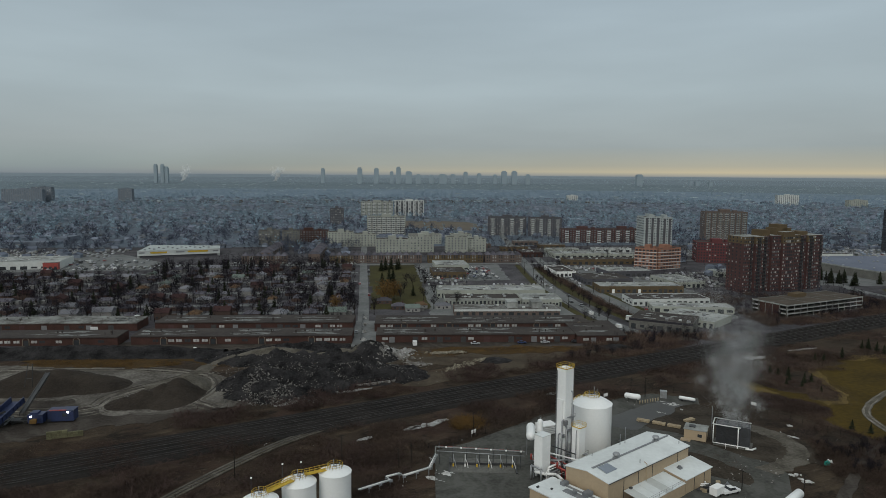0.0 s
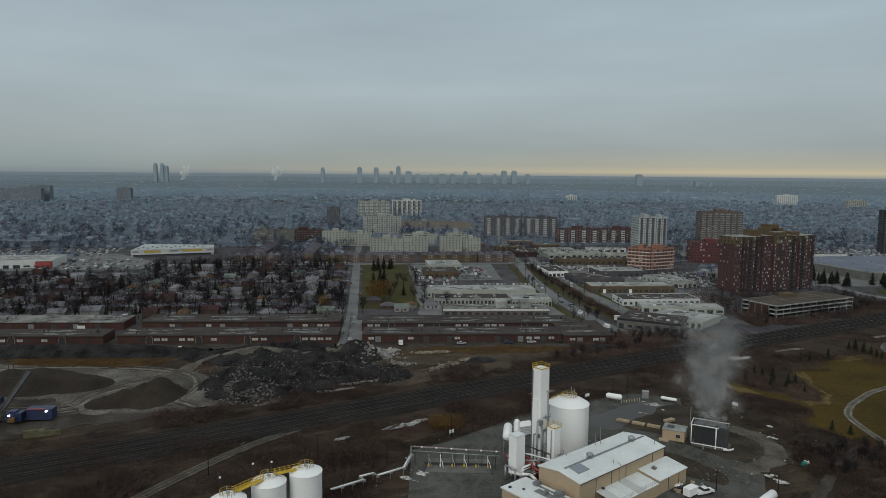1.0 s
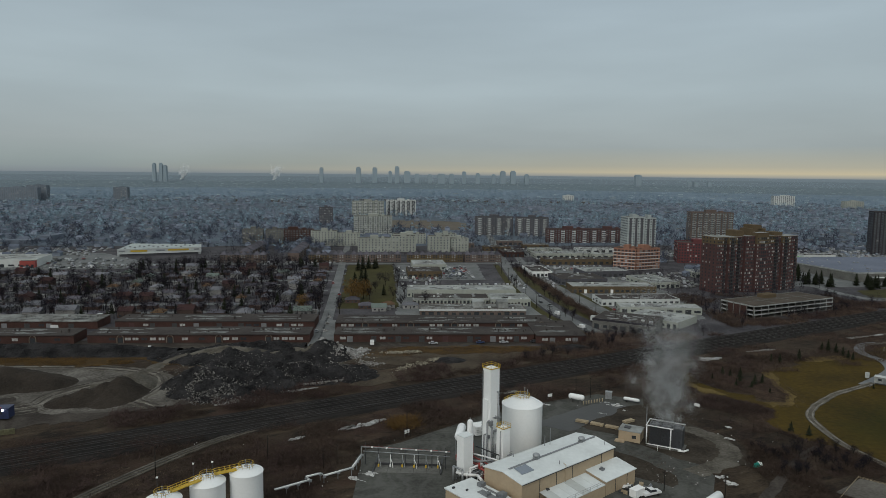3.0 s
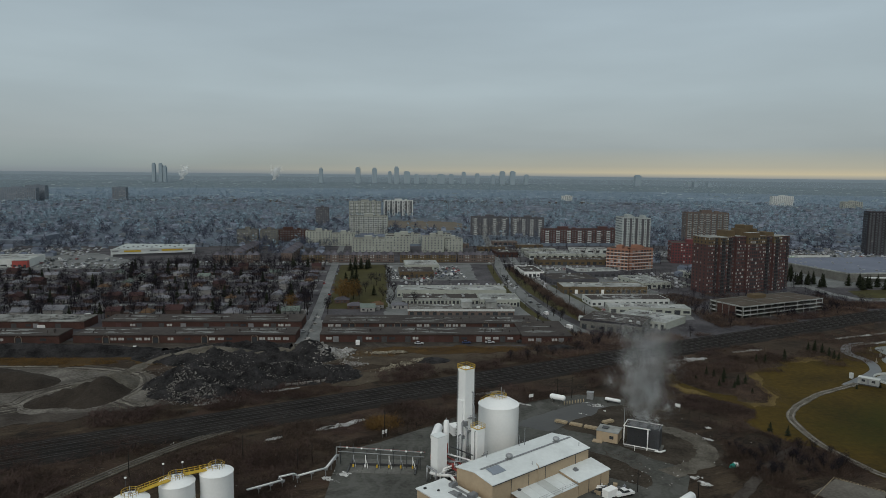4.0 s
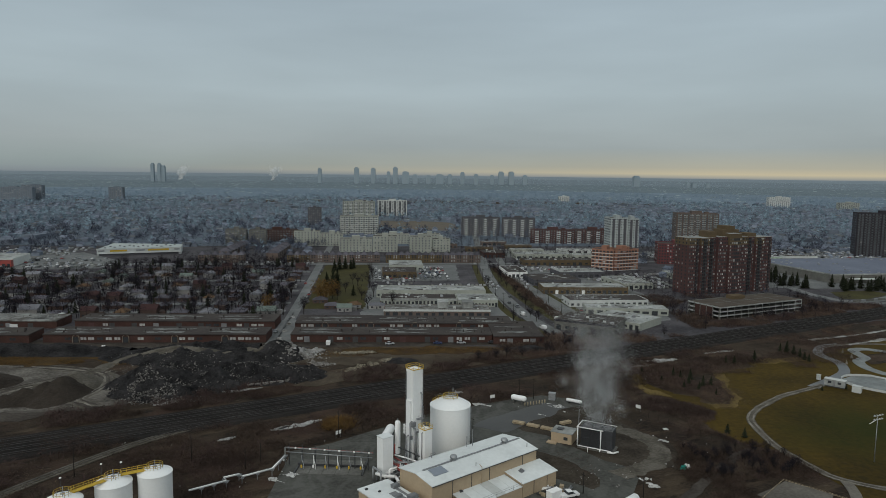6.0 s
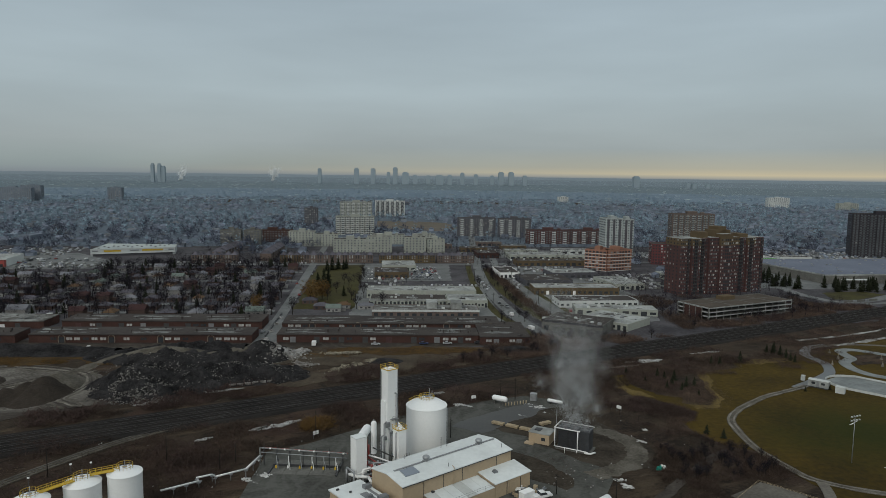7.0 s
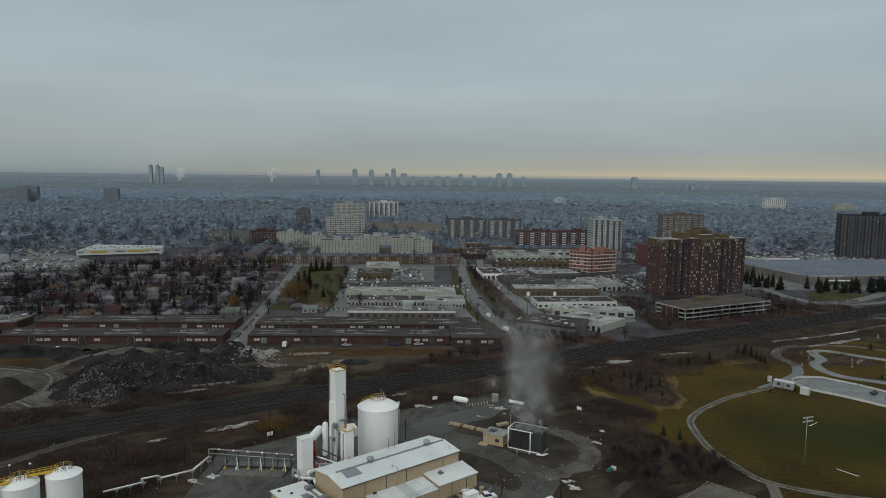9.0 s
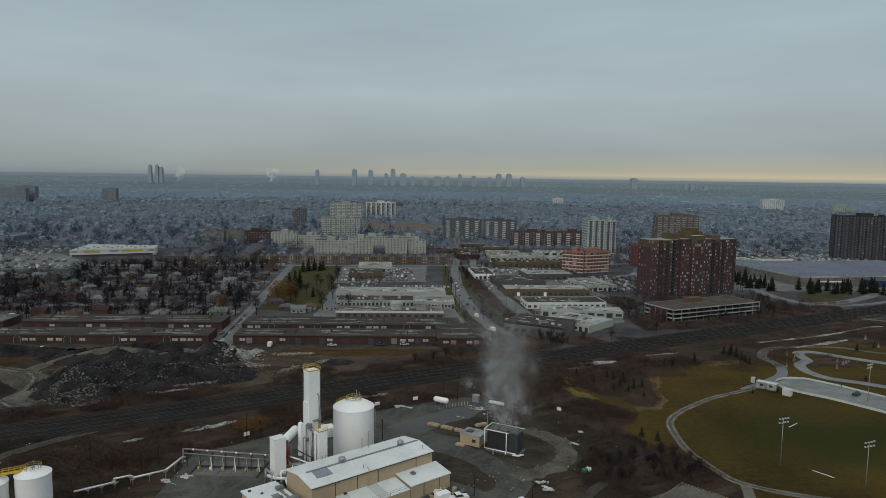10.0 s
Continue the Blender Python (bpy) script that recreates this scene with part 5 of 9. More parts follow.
    for i in range(6):
        x0, x1 = i * L_ / 6, (i + 1) * L_ / 6 - 0.06
        p = Mesher()
        q = [(x0, -D_, z0), (x1, -D_, z0), (x1, -0.01, z1), (x0, -0.01, z1)]
        p.poly([(x, y, z + 0.12) for x, y, z in q]); p.poly(q[::-1])
        for a, b in zip(q, q[1:] + q[:1]):
            p.poly([a, b, (b[0], b[1], b[2] + 0.12), (a[0], a[1], a[2] + 0.12)])
        part("roof_panel", p, "roofwhite" if i % 3 else "panel", t)
    part("front_wall", Mesher().box(0, -D_ + 0.1, -0.2, L_, -D_ + 0.3, z0 - 0.02), "tan", t)
    g = Mesher()
    guard_rail(g, [(0.2, -D_ + 0.2, z0 + 0.15), (L_ - 0.2, -D_ + 0.2, z0 + 0.15)], post=3.0, r=0.035)
    part("guard_rail", g, "galv", t)
    # office wing with rooftop units
    t = thing("office_wing", "low tan wing with white roof and rooftop units", "industrial building", (*plant(-11.0, 6.0), 0), WT)
    part("wall", Mesher().box(0, 0, -0.2, 9.0, 22.4, 4.4), "tan", t)
    part("roof", Mesher().box(-0.3, -0.3, 4.4, 9.3, 22.7, 4.7), "roofwhite", t)
    part("roof_frame", Mesher().box(4.6, 3, 4.72, 6.6, 15.5, 4.85).box(7.4, 2, 4.72, 8.2, 17, 4.8), "grey", t)
    for x, y, l in ((7.0, 16.8, 2.0), (4.7, 12.0, 1.6), (6.6, 9.0, 2.4), (1.0, 20.6, 0.7), (3.0, 17.6, 0.6)):
        part("rooftop_unit", Mesher().box(x, y, 4.7, x + l, y + l * 0.7, 4.7 + 0.5 * l ** 0.8).box(x + 0.2, y + 0.2, 4.7 + 0.5 * l ** 0.8, x + l - 0.2, y + l * 0.7 - 0.2, 4.78 + 0.5 * l ** 0.8), "dark" if l < 1 else "grey", t)
    part("downpipe", Mesher().box(2.4, 22.42, 0, 2.5, 22.5, 4.3), "dark", t)
    for k, (u, d, sx, sy, h) in enumerate(((-1.5, -11.5, 1.3, 2.6, 1.8), (-1.5, -7.6, 1.3, 2.4, 1.7), (-1.4, -3.8, 1.2, 2.6, 1.6))):
        b = Mesher().box(0, 0, 0, sx, sy, h).box(0.1, 0.2, h, sx - 0.1, sy - 0.2, h + 0.12)
        single("compressor_unit", b, "grey", "grey steel compressor cabinet beside the hall", "machine unit", (*plant(u, d), 0.08), WT, "compressor cabinets")


annex()


def column(name, label, at, sx, sy, h, z0=0.0, turn=WT, rail=True):
    """White boxed cold column with casing joints, corner trims and a railed top."""
    t = thing(name, label, "process column", (*at, 0), turn)
    n = max(2, round(h / 5))
    for i in range(n):
        c = Mesher()
        a, b = z0 + (h - z0) * i / n, z0 + (h - z0) * (i + 1) / n
        c.box(-sx / 2, -sy / 2, a + (0.04 if i else -0.2 if not z0 else 0), sx / 2, sy / 2, b)
        if i:
            c.box(-sx / 2 + 0.04, -sy / 2 + 0.04, a, sx / 2 - 0.04, sy / 2 - 0.04, a + 0.04)
        part("casing", c, "tank", t)
    if z0:
        f = Mesher()
        for x in (-1, 1):
            for y in (-1, 1):
                f.box(x * sx / 2 - 0.12, y * sy / 2 - 0.12, -0.2, x * sx / 2 + 0.12, y * sy / 2 + 0.12, z0)
        part("support_frame", f, "grey", t)
    if rail:
        g = Mesher()
        e = 0.12
        guard_rail(g, [(-sx / 2 - e, -sy / 2 - e, h), (sx / 2 + e, -sy / 2 - e, h), (sx / 2 + e, sy / 2 + e, h), (-sx / 2 - e, sy / 2 + e, h), (-sx / 2 - e, -sy / 2 - e, h)], r=0.045)
        g.box(-sx / 2 - e, -sy / 2 - e, h - 0.05, sx / 2 + e, -sy / 2 - e + 0.08, h + 0.22)
        g.box(-sx / 2 - e, -sy / 2 - e, h - 0.05, -sx / 2 - e + 0.08, sy / 2 + e, h + 0.22)
        part("guard_rail", g, "yellow", t, "yellow safety railing")
    return t


tower = column("distillation_tower", "tall square white air separation tower with yellow top rail", (46.4, 191.2), 3.4, 3.4, 29.6)
part("side_duct", Mesher().box(-2.2, -1.0, -0.2, -1.704, 1.0, 20.5), "tank", tower)
part("riser_pipe", Mesher().path([(1.2, -1.9, 0), (1.2, -1.9, 22.5), (0.7, -1.75, 22.8)], 0.22, 8), "galv", tower)
part("riser_pipe", Mesher().path([(-1.2, -2.0, 0), (-1.2, -2.0, 12.5), (-1.7, -2.0, 12.8)], 0.25, 8), "galv", tower)
part("riser_pipe", Mesher().path([(-0.5, -1.95, 0), (-0.5, -1.95, 11.0), (-0.5, -1.75, 11.3)], 0.16, 8), "galv", tower)
part("riser_pipe", Mesher().path([(0.3, -1.95, 0), (0.3, -1.95, 7.0)], 0.14, 8), "galv", tower)
lad = Mesher()
for z in np.arange(1.0, 28.6, 0.6):
    lad.box(1.72, -0.3, z, 1.85, 0.3, z + 0.06)
lad.box(1.72, -0.34, 0, 1.82, -0.28, 29.5).box(1.72, 0.28, 0, 1.82, 0.34, 29.5)
for z in np.arange(3, 28, 1.2):
    lad.path([(1.75, -0.35, z), (2.4, -0.3, z), (2.4, 0.3, z), (1.75, 0.35, z)], 0.03, 4)
part("ladder", lad, "galv", tower)
for z, side in ((15.2, 1), (11.4, -1), (4.4, 1)):
    pf = Mesher().box(0.2 * side - 1.0, -2.9, z, 0.2 * side + 1.3, -1.704, z + 0.12)
    guard_rail(pf, [(0.2 * side - 1.0, -2.85, z), (0.2 * side + 1.3, -2.85, z)], r=0.035)
    part("platform", pf, "grey", tower)
for x, y in ((1.78, -1.5), (-1.78, 1.5)):
    tray = Mesher().box(x - 0.05, y - 0.16, 0, x + 0.05, y + 0.16, 28.8)
    for z in np.arange(1.2, 28.5, 0.9):
        tray.box(x - 0.28, y - 0.22, z, x + 0.28, y + 0.22, z + 0.16)
    part("cable_tray", tray, "grey", tower)
part("riser_pipe", Mesher().path([(1.55, -2.05, 0), (1.55, -2.05, 18.5), (1.0, -1.8, 19.0)], 0.16, 8), "grey", tower)
part("riser_pipe", Mesher().path([(-2.6, -1.4, 0), (-2.6, -1.4, 14.2), (-1.8, -1.4, 14.6)], 0.24, 8), "galv", tower)
part("riser_pipe", Mesher().path([(-2.9, -0.4, 0), (-2.9, -0.4, 10.2), (-1.8, -0.4, 10.4)], 0.18, 8), "grey", tower)
part("valve_box", Mesher().box(-2.4, -2.4, 13.2, -1.2, -1.75, 14.6), "grey", tower)
part("valve_box", Mesher().box(-2.9, -2.2, 9.6, -2.2, -1.7, 10.6), "grey", tower)
part("access_door", Mesher().box(0.2, -1.74, 5.0, 1.3, -1.704, 7.2), "panel", tower)
c2 = column("cold_box", "short white square column with yellow railed top", (49.6, 186.4), 2.7, 2.7, 13.6)
part("riser_pipe", Mesher().path([(-1.6, -0.4, 0), (-1.6, -0.4, 12.6), (-1.3, -0.4, 12.9)], 0.14, 8), "galv", c2)
pf = Mesher().box(0.2, -2.3, 5.6, 1.8, -1.36, 5.7)
guard_rail(pf, [(0.2, -2.25, 5.7), (1.8, -2.25, 5.7)], r=0.035)
part("platform", pf, "grey", c2)
c3 = column("purifier_box", "white boxed purifier on steel legs", (38.4, 182.6), 3.4, 3.0, 12.8, z0=2.4, rail=False)
part("lid", Mesher().box(-1.8, -1.6, 12.8, 1.8, 1.6, 13.0), "roofwhite", c3)
part("riser_pipe", Mesher().path([(1.9, -0.7, 0.3), (1.9, -0.7, 10.6), (1.9, 0.6, 11.0)], 0.2, 8), "galv", c3)
part("platform", Mesher().box(-1.9, -2.6, 2.2, 2.0, 1.6, 2.36), "grey", c3)
# lying pressure vessel on a frame
v = thing("pressure_vessel", "white lying pressure vessel on a steel frame", "pressure vessel", (38.6, 202.0, 0), 79.7)
ax = Matrix.Translation((-5.2, 0, 6.6)) @ Matrix.Rotation(radians(90), 4, "Y")
part("shell", Mesher().lathe([(0.0, -0.7), (0.8, -0.5), (1.3, 0.0), (1.35, 0.6), (1.35, 8.0), (1.25, 8.5), (0.8, 9.0), (0.0, 9.2)], 24, ax), "tank", v)
f = Mesher()
for x in (-3.5, 2.0):
    for y in (-1.1, 1.1):
        f.box(x - 0.12, y - 0.12, -0.2, x + 0.12, y + 0.12, 5.9)
    f.box(x - 0.15, -1.3, 5.0, x + 0.15, 1.3, 5.45)
part("support_frame", f, "grey", v)
v = thing("vertical_drum", "slim upright white gas drum", "pressure vessel", (41.4, 201.5, 0), 0)
part("shell", Mesher().lathe([(0.85, -0.2), (0.85, 9.6), (0.65, 10.1), (0.0, 10.4)], 18), "tank", v)
part("nozzle", Mesher().tube((0, 0, 10.3), (0, 0, 10.9), 0.12), "galv", v)
v = thing("panel_stack", "stack of white insulated panels on bearers", "panel stack", (46.4, 216.5, 0), 20)
for i in range(5):
    part("panel", Mesher().box(-3.0 + 0.1 * (i % 2), -2.2, 0.3 + i * 0.62, 3.0, 2.2, 0.72 + i * 0.62), "white", v)
    for x in (-2.2, 2.0):
        part("bearer", Mesher().box(x, -2.1, 0.1 + i * 0.62, x + 0.2, 2.1, 0.296 + i * 0.62), "sleeper", v)


def storage_tank(at, r, h, dome, label, rails=True, seed=0, name="storage_tank"):
    """White flat-bottomed tank with shallow dome, plate seams, top nozzles and railing."""
    t = thing(name, label, "storage tank", (*at, 0))
    sh = Mesher().lathe([(r, -0.2), (r, h)], 64)
    sh.lathe([(r, h), (r + 0.12, h)], 64).lathe([(r + 0.12, h), (r + 0.12, h + 0.14)], 64)
    sh.lathe([(r + 0.12, h + 0.14)] + [(r * (1 - i / 8), h + 0.14 + dome * (1 - (1 - i / 8) ** 2)) for i in range(1, 8)] + [(0.0, h + 0.14 + dome)], 64)
    part("shell", sh, "tank", t)
    n = Mesher()
    for a, q in ((0.4, 0.5), (2.0, 0.9), (3.6, 0.4), (5.2, 0.7)):
        x, y = 1.2 * math.cos(a), 1.2 * math.sin(a)
        n.tube((x, y, h + dome - 0.1), (x, y, h + dome + 0.5 + q), 0.09)
    n.lathe([(0.5, h + dome), (0.5, h + dome + 0.35), (0.0, h + dome + 0.4)], 12)
    part("nozzles", n, "galv", t, kind="stuff")
    if rails:
        g = Mesher()
        guard_rail(g, circle((0, 0, h + dome - 0.15), 1.9, 14), r=0.045, post=1.0)
        part("guard_rail", g, "yellow", t, "yellow safety railing")
    return t


big = storage_tank((57.4, 201.8), 6.15, 15.2, 2.3, "large white domed liquid gas tank", rails=False)
g = Mesher()
guard_rail(g, circle((0.0, 0.0, 17.2), 2.3, 16), r=0.07, post=1.0)
guard_rail(g, [(-1.6, -0.5, 17.3), (-3.6, 0.6, 16.7), (-5.4, 1.4, 15.4)], r=0.07)
part("guard_rail", g, "yellow", big, "yellow safety railing and walkway")
part("riser_pipe", Mesher().path([(6.4, 0.8, 0), (6.4, 0.8, 14)], 0.1), "galv", big)
part("safety_pipe", Mesher().tube((0.8, 0.6, 17.4), (0.8, 0.6, 20.2), 0.1).tube((1.6, 0.2, 17.3), (1.6, 0.2, 19.6), 0.1), "galv", big)
t3 = storage_tank((-17.5, 164.4), 4.0, 11.0, 1.3, "white domed liquid tank beside its twins", name="plant_tank")
t2 = storage_tank((-25.8, 160.2), 4.15, 10.4, 1.4, "white domed liquid tank between its twins", name="plant_tank")
t1 = storage_tank((-33.2, 151.2), 4.1, 10.4, 1.4, "white domed liquid tank with wide rail ring", name="plant_tank")
cw = thing("tank_catwalk", "yellow steel catwalk joining three tank tops", "catwalk", (0, 0, 0))
for p, q in (((-18.8, 164.0, 12.0), (-24.4, 161.2, 11.9)), ((-27.0, 158.6, 11.7), (-32.2, 152.4, 11.6))):
    p, q = Vector(p), Vector(q)
    d = (q - p).normalized()
    sd = Vector((-d.y, d.x, 0)) * 0.6
    m = Mesher()
    m.poly([p + sd, p - sd, q - sd, q + sd]); m.poly([x - Vector((0, 0, 0.15)) for x in (p + sd, q + sd, q - sd, p - sd)])
    for e in (sd, -sd):
        guard_rail(m, [p + e, q + e], r=0.06, post=1.2)
        m.tube(p + e, q + e, 0.14, seg=4)
    part("walkway", m, "yellow", cw)
for x, y in ((-26.1, 165.4), (-30.5, 164.4), (-36.5, 156.8)):
    lp = thing("yard_lamp", "thin lamp post beside the white tanks", "lamp post", (x, y, 0), 0, "tank yard lamps")
    part("pole", Mesher().tube((0, 0, -0.2), (0, 0, 13.0), 0.09, 0.06, seg=6), "dark", lp)
    part("lamp_head", Mesher().box(-0.2, -0.2, 13.0, 0.2, 0.2, 13.3), "white", lp)


# pipework between the columns and the hall
pw = thing("pipework", "grey, white and red process pipes between columns and hall", "pipework", (0, 0, 0))
rnd = random.Random(5)
for k in range(30):
    x, y = 40 + rnd.uniform(-3, 7), 178 + rnd.uniform(-1, 8)
    z = rnd.uniform(0.6, 4.5)
    a = WA if k % 2 else WA + math.pi / 2
    l = rnd.uniform(3, 7)
    q = (x + l * math.cos(a), y + l * math.sin(a))
    pts = [(x, y, 0.1), (x, y, z), (*q, z), (*q, rnd.choice((0.1, z + 1.5)))]
    part("pipe", Mesher().path(pts, rnd.choice((0.1, 0.14, 0.22, 0.3)), 8), ("galv", "grey", "dark", "galv", "red", "white")[k % 6], pw)
for pts, r, m in (([(40.2, 186.5, 10.5), (40.2, 186.5, 4.0), (43.5, 182.5, 3.4), (45.5, 178.5, 2.6)], 0.34, "red"), ([(40.9, 186.2, 9.0), (40.9, 186.2, 5.2), (47.5, 181.5, 3.2)], 0.24, "red"), ([(42, 188, 7.4), (48, 183.4, 6.6)], 0.18, "dark"),
                  ([(36, 180.4, 3.0), (38.4, 178.4, 3.2), (41.5, 178.0, 3.2), (42.5, 174.6, 3.2)], 0.42, "white"),
                  ([(41, 184, 4.6), (46, 183.2, 5.0), (49, 180, 5.0)], 0.28, "galv"),
                  ([(41, 186, 6.0), (44, 184, 6.0), (50, 178.5, 6.2)], 0.22, "white")):
    part("pipe", Mesher().path(pts, r, 10), m, pw)
for k in range(9):
    x, y = 41 + rnd.uniform(-4, 8), 181 + rnd.uniform(-4, 5)
    part("skid_frame", Mesher().box(x, y, 0, x + rnd.uniform(0.8, 2), y + rnd.uniform(0.8, 2), rnd.uniform(0.8, 2.6)), rnd.choice(("dark", "grey", "dark")), pw)
for k in range(7):
    x, y = 52 + rnd.uniform(-2, 4), 188.5 + rnd.uniform(-2, 4)
    part("skid_frame", Mesher().box(x, y, 0, x + rnd.uniform(0.8, 1.6), y + rnd.uniform(0.8, 1.6), rnd.uniform(0.8, 3)), rnd.choice(("dark", "grey", "yellow")), pw)

# pipe rack over the tanker bays
A, B = Vector((8.8, 193.6, 0)), Vector((34.5, 188.9, 0))
rk = thing("pipe_rack", "white pipe rack over the tanker filling bays", "pipe rack", (A.x, A.y, 0), math.degrees(math.atan2(B.y - A.y, B.x - A.x)))
RL = (B - A).length
part("header_pipe", Mesher().path([(0, 0, 1.0), (0, 0, 5.2), (RL, 0, 5.2)], 0.2, 10), "palroof", rk)
part("header_pipe", Mesher().path([(0.3, 0.3, 4.9), (RL, 0.3, 4.9)], 0.12, 8), "dark", rk)
for i in range(12):
    x = 1.0 + i * (RL - 2) / 11
    part("pipe_collar", Mesher().tube((x - 0.25, 0, 5.2), (x + 0.25, 0, 5.2), 0.26, seg=10), "white" if i % 2 else "grey", rk)
part("header_pipe", Mesher().path([(0.6, 0.7, 5.0), (RL, 0.7, 5.0)], 0.2, 8), "red", rk)
part("header_pipe", Mesher().path([(0.6, -0.5, 4.1), (RL, -0.5, 4.1)], 0.14, 8), "galv", rk)
for i in range(7):
    x = 1.2 + i * (RL - 2.4) / 6
    part("rack_post", Mesher().box(x - 0.12, -0.1, -0.2, x + 0.12, 0.1, 4.9).box(x - 0.1, -0.8, 4.5, x + 0.1, 0.9, 4.65).box(x - 0.06, 0.1, 4.65, x + 0.06, 0.22, 6.4), "dark", rk)
bay = thing("tanker_bay", "row of concrete tanker filling bays with hose posts", "loading bay", (22.6, 191.6, 0), -5)
for i in range(5):
    x = -9.4 + i * 3.75
    part("bay_slab", Mesher().prism([(x, -5.2), (x + 3.6, -5.2), (x + 3.6, 4.6), (x, 4.6)], -0.1, 0.2), "concrete", bay)
part("bay_kerb", Mesher().box(-9.9, -5.5, -0.1, -9.5, 4.8, 0.5).box(9.5, -5.5, -0.1, 9.9, 4.8, 0.5), "dark", bay)
part("bay_wall", Mesher().box(-9.9, -0.2, -0.1, 9.9, 0.0, 0.9), "dark", bay)
for i in range(6):
    x = -8.6 + i * 3.45
    part("hose_post", Mesher().tube((x, -0.7, 0), (x, -0.7, 3.6), 0.1).path([(x, -0.7, 2.4), (x + 0.6, -1.6, 1.5), (x + 0.9, -2.4, 0.3)], 0.1), "white" if i % 2 else "galv", bay)
    part("guard_post", Mesher().box(x - 0.22, -1.5, 0.2, x + 0.22, -1.15, 0.95), "yellow" if i != 1 else "white", bay)
# pipe trough that zigzags from the rack to the tanks
pl = thing("pipe_trough", "white zigzag pipe trough on low posts", "pipeline", (0, 0, 0))
zz = [(8.8, 193.4, 3.0), (6.6, 185.6, 2.4), (-0.6, 181.2, 2.2), (-1.8, 182.6, 2.2), (-5.4, 180.6, 2.2), (-4.2, 178.6, 2.2), (-12.5, 173.4, 2.0)]
for off, r, m in ((0.0, 0.15, "white"), (0.5, 0.12, "panel"), (-0.4, 0.16, "dark"), (0.9, 0.1, "galv")):
    part("pipe", Mesher().path([(x + off * 0.6, y - off, z + off * 0.2) for x, y, z in zz], r, 8), m, pl)
for p, q in zip(zz, zz[1:]):
    n = max(1, int(math.hypot(q[0] - p[0], q[1] - p[1]) / 3))
    for i in range(n):
        t_ = i / n
        x, y, z = (p[k] + (q[k] - p[k]) * t_ for k in range(3))
        part("support_post", Mesher().box(x - 0.1, y - 0.1, -0.2, x + 0.1, y + 0.1, z - 0.1).box(x - 0.2, y - 1.1, z - 0.32, x + 0.7, y + 0.6, z - 0.2), "grey", pl)


def cooling_unit():
    """Dark fan cooler with three roof fans, wide intake bays and a white header pipe frame."""
    t = thing("cooling_unit", "dark evaporative cooler with three fans and white pipe frame", "cooling tower", (98.7, 205.2, 0), -29.7)
    L_, D_, H_ = 9.9, 4.6, 6.7
    part("casing", Mesher().box(0, 0.35, 0.5, L_, D_, H_).box(6.4, 0, 0.5, L_, 0.35, H_).box(0, 0, H_ - 0.5, 6.4, 0.35, H_).box(0, 0, 0.5, 6.4, 0.35, 0.9), "coolsteel", t)
    part("end_panel", Mesher().box(L_ + 0.004, 0.1, 0.5, L_ + 0.08, D_ - 0.1, H_ - 0.2), "coolsteel", t)
    part("plinth", Mesher().box(-0.6, -0.8, -0.1, L_ + 0.8, D_ + 0.6, 0.48), "concrete", t)
    for i in range(2):
        for k in range(2):
            a = 0.15 + i * 3.15
            b = Mesher()
            for j in range(9):
                z = 1.0 + k * 2.7 + j * 0.28
                b.box(a, 0.12, z, a + 2.95, 0.3, z + 0.05)
            b.box(a, 0.05, 0.95 + k * 2.7, a + 0.1, 0.33, 3.6 + k * 2.6).box(a + 2.9, 0.05, 0.95 + k * 2.7, a + 3.0, 0.33, 3.6 + k * 2.6)
            part("intake_louvre", b, "dark", t)
    for k in range(2):
        b = Mesher()
        for j in range(8):
            z = 1.0 + k * 2.8 + j * 0.3
            b.box(6.9, -0.1, z, 9.3, -0.004, z + 0.06)
        part("side_louvre", b, "dark", t)
    for i in range(3):
        x = 1.8 + i * 3.1
        f = Mesher().lathe([(1.25, 0), (1.2, 0.35), (1.3, 0.6), (1.22, 0.6), (1.1, 0.3)], 24)
        for a in range(5):
            m = Matrix.Rotation(a * 2 * math.pi / 5, 4, "Z")
            f.box(0.15, -0.14, 0.3, 1.05, 0.14, 0.34, m)
        f.tube((0, 0, 0.1), (0, 0, 0.45), 0.18)
        part("roof_fan", f, "grey", t).location = (x, D_ / 2, H_)
    g = Mesher()
    for z in (H_ + 0.3, H_ + 0.75):
        g.path([(0, 0, z), (L_, 0, z), (L_, D_, z), (0, D_, z), (0, 0, z)], 0.035, 4)
    for i in range(6):
        for y in (0, D_):
            g.tube((i * L_ / 5, y, H_), (i * L_ / 5, y, H_ + 0.75), 0.035, seg=4)
    part("guard_rail", g, "galv", t)
    part("header_pipe", Mesher().path([(-0.9, 5.6, H_ + 0.2), (-0.9, -0.8, H_ + 0.2), (L_ - 2.6, -0.8, H_ + 0.2)], 0.17, 8), "white", t)
    part("header_pipe", Mesher().path([(-0.9, 5.6, H_ + 0.2), (L_ + 0.2, 5.6, H_ + 0.1)], 0.13, 8), "white", t)
    part("header_pipe", Mesher().path([(-0.7, -0.8, H_), (-0.7, -0.8, 0.9), (L_, -0.9, 0.9)], 0.17, 8), "white", t)
    part("header_pipe", Mesher().path([(6.6, -0.8, H_ + 0.2), (6.6, -0.8, 0.9), (6.6, -1.6, 0.5)], 0.19, 8), "white", t)
    part("drain_pipe", Mesher().path([(L_ - 1.0, -1.3, 0.6), (L_ + 0.8, -1.0, 0.6), (L_ + 1.8, 1.0, 0.5)], 0.28, 8), "white", t)
    part("flue", Mesher().tube((-1.6, 3.4, 0), (-1.6, 3.4, 11.2), 0.12), "grey", t)
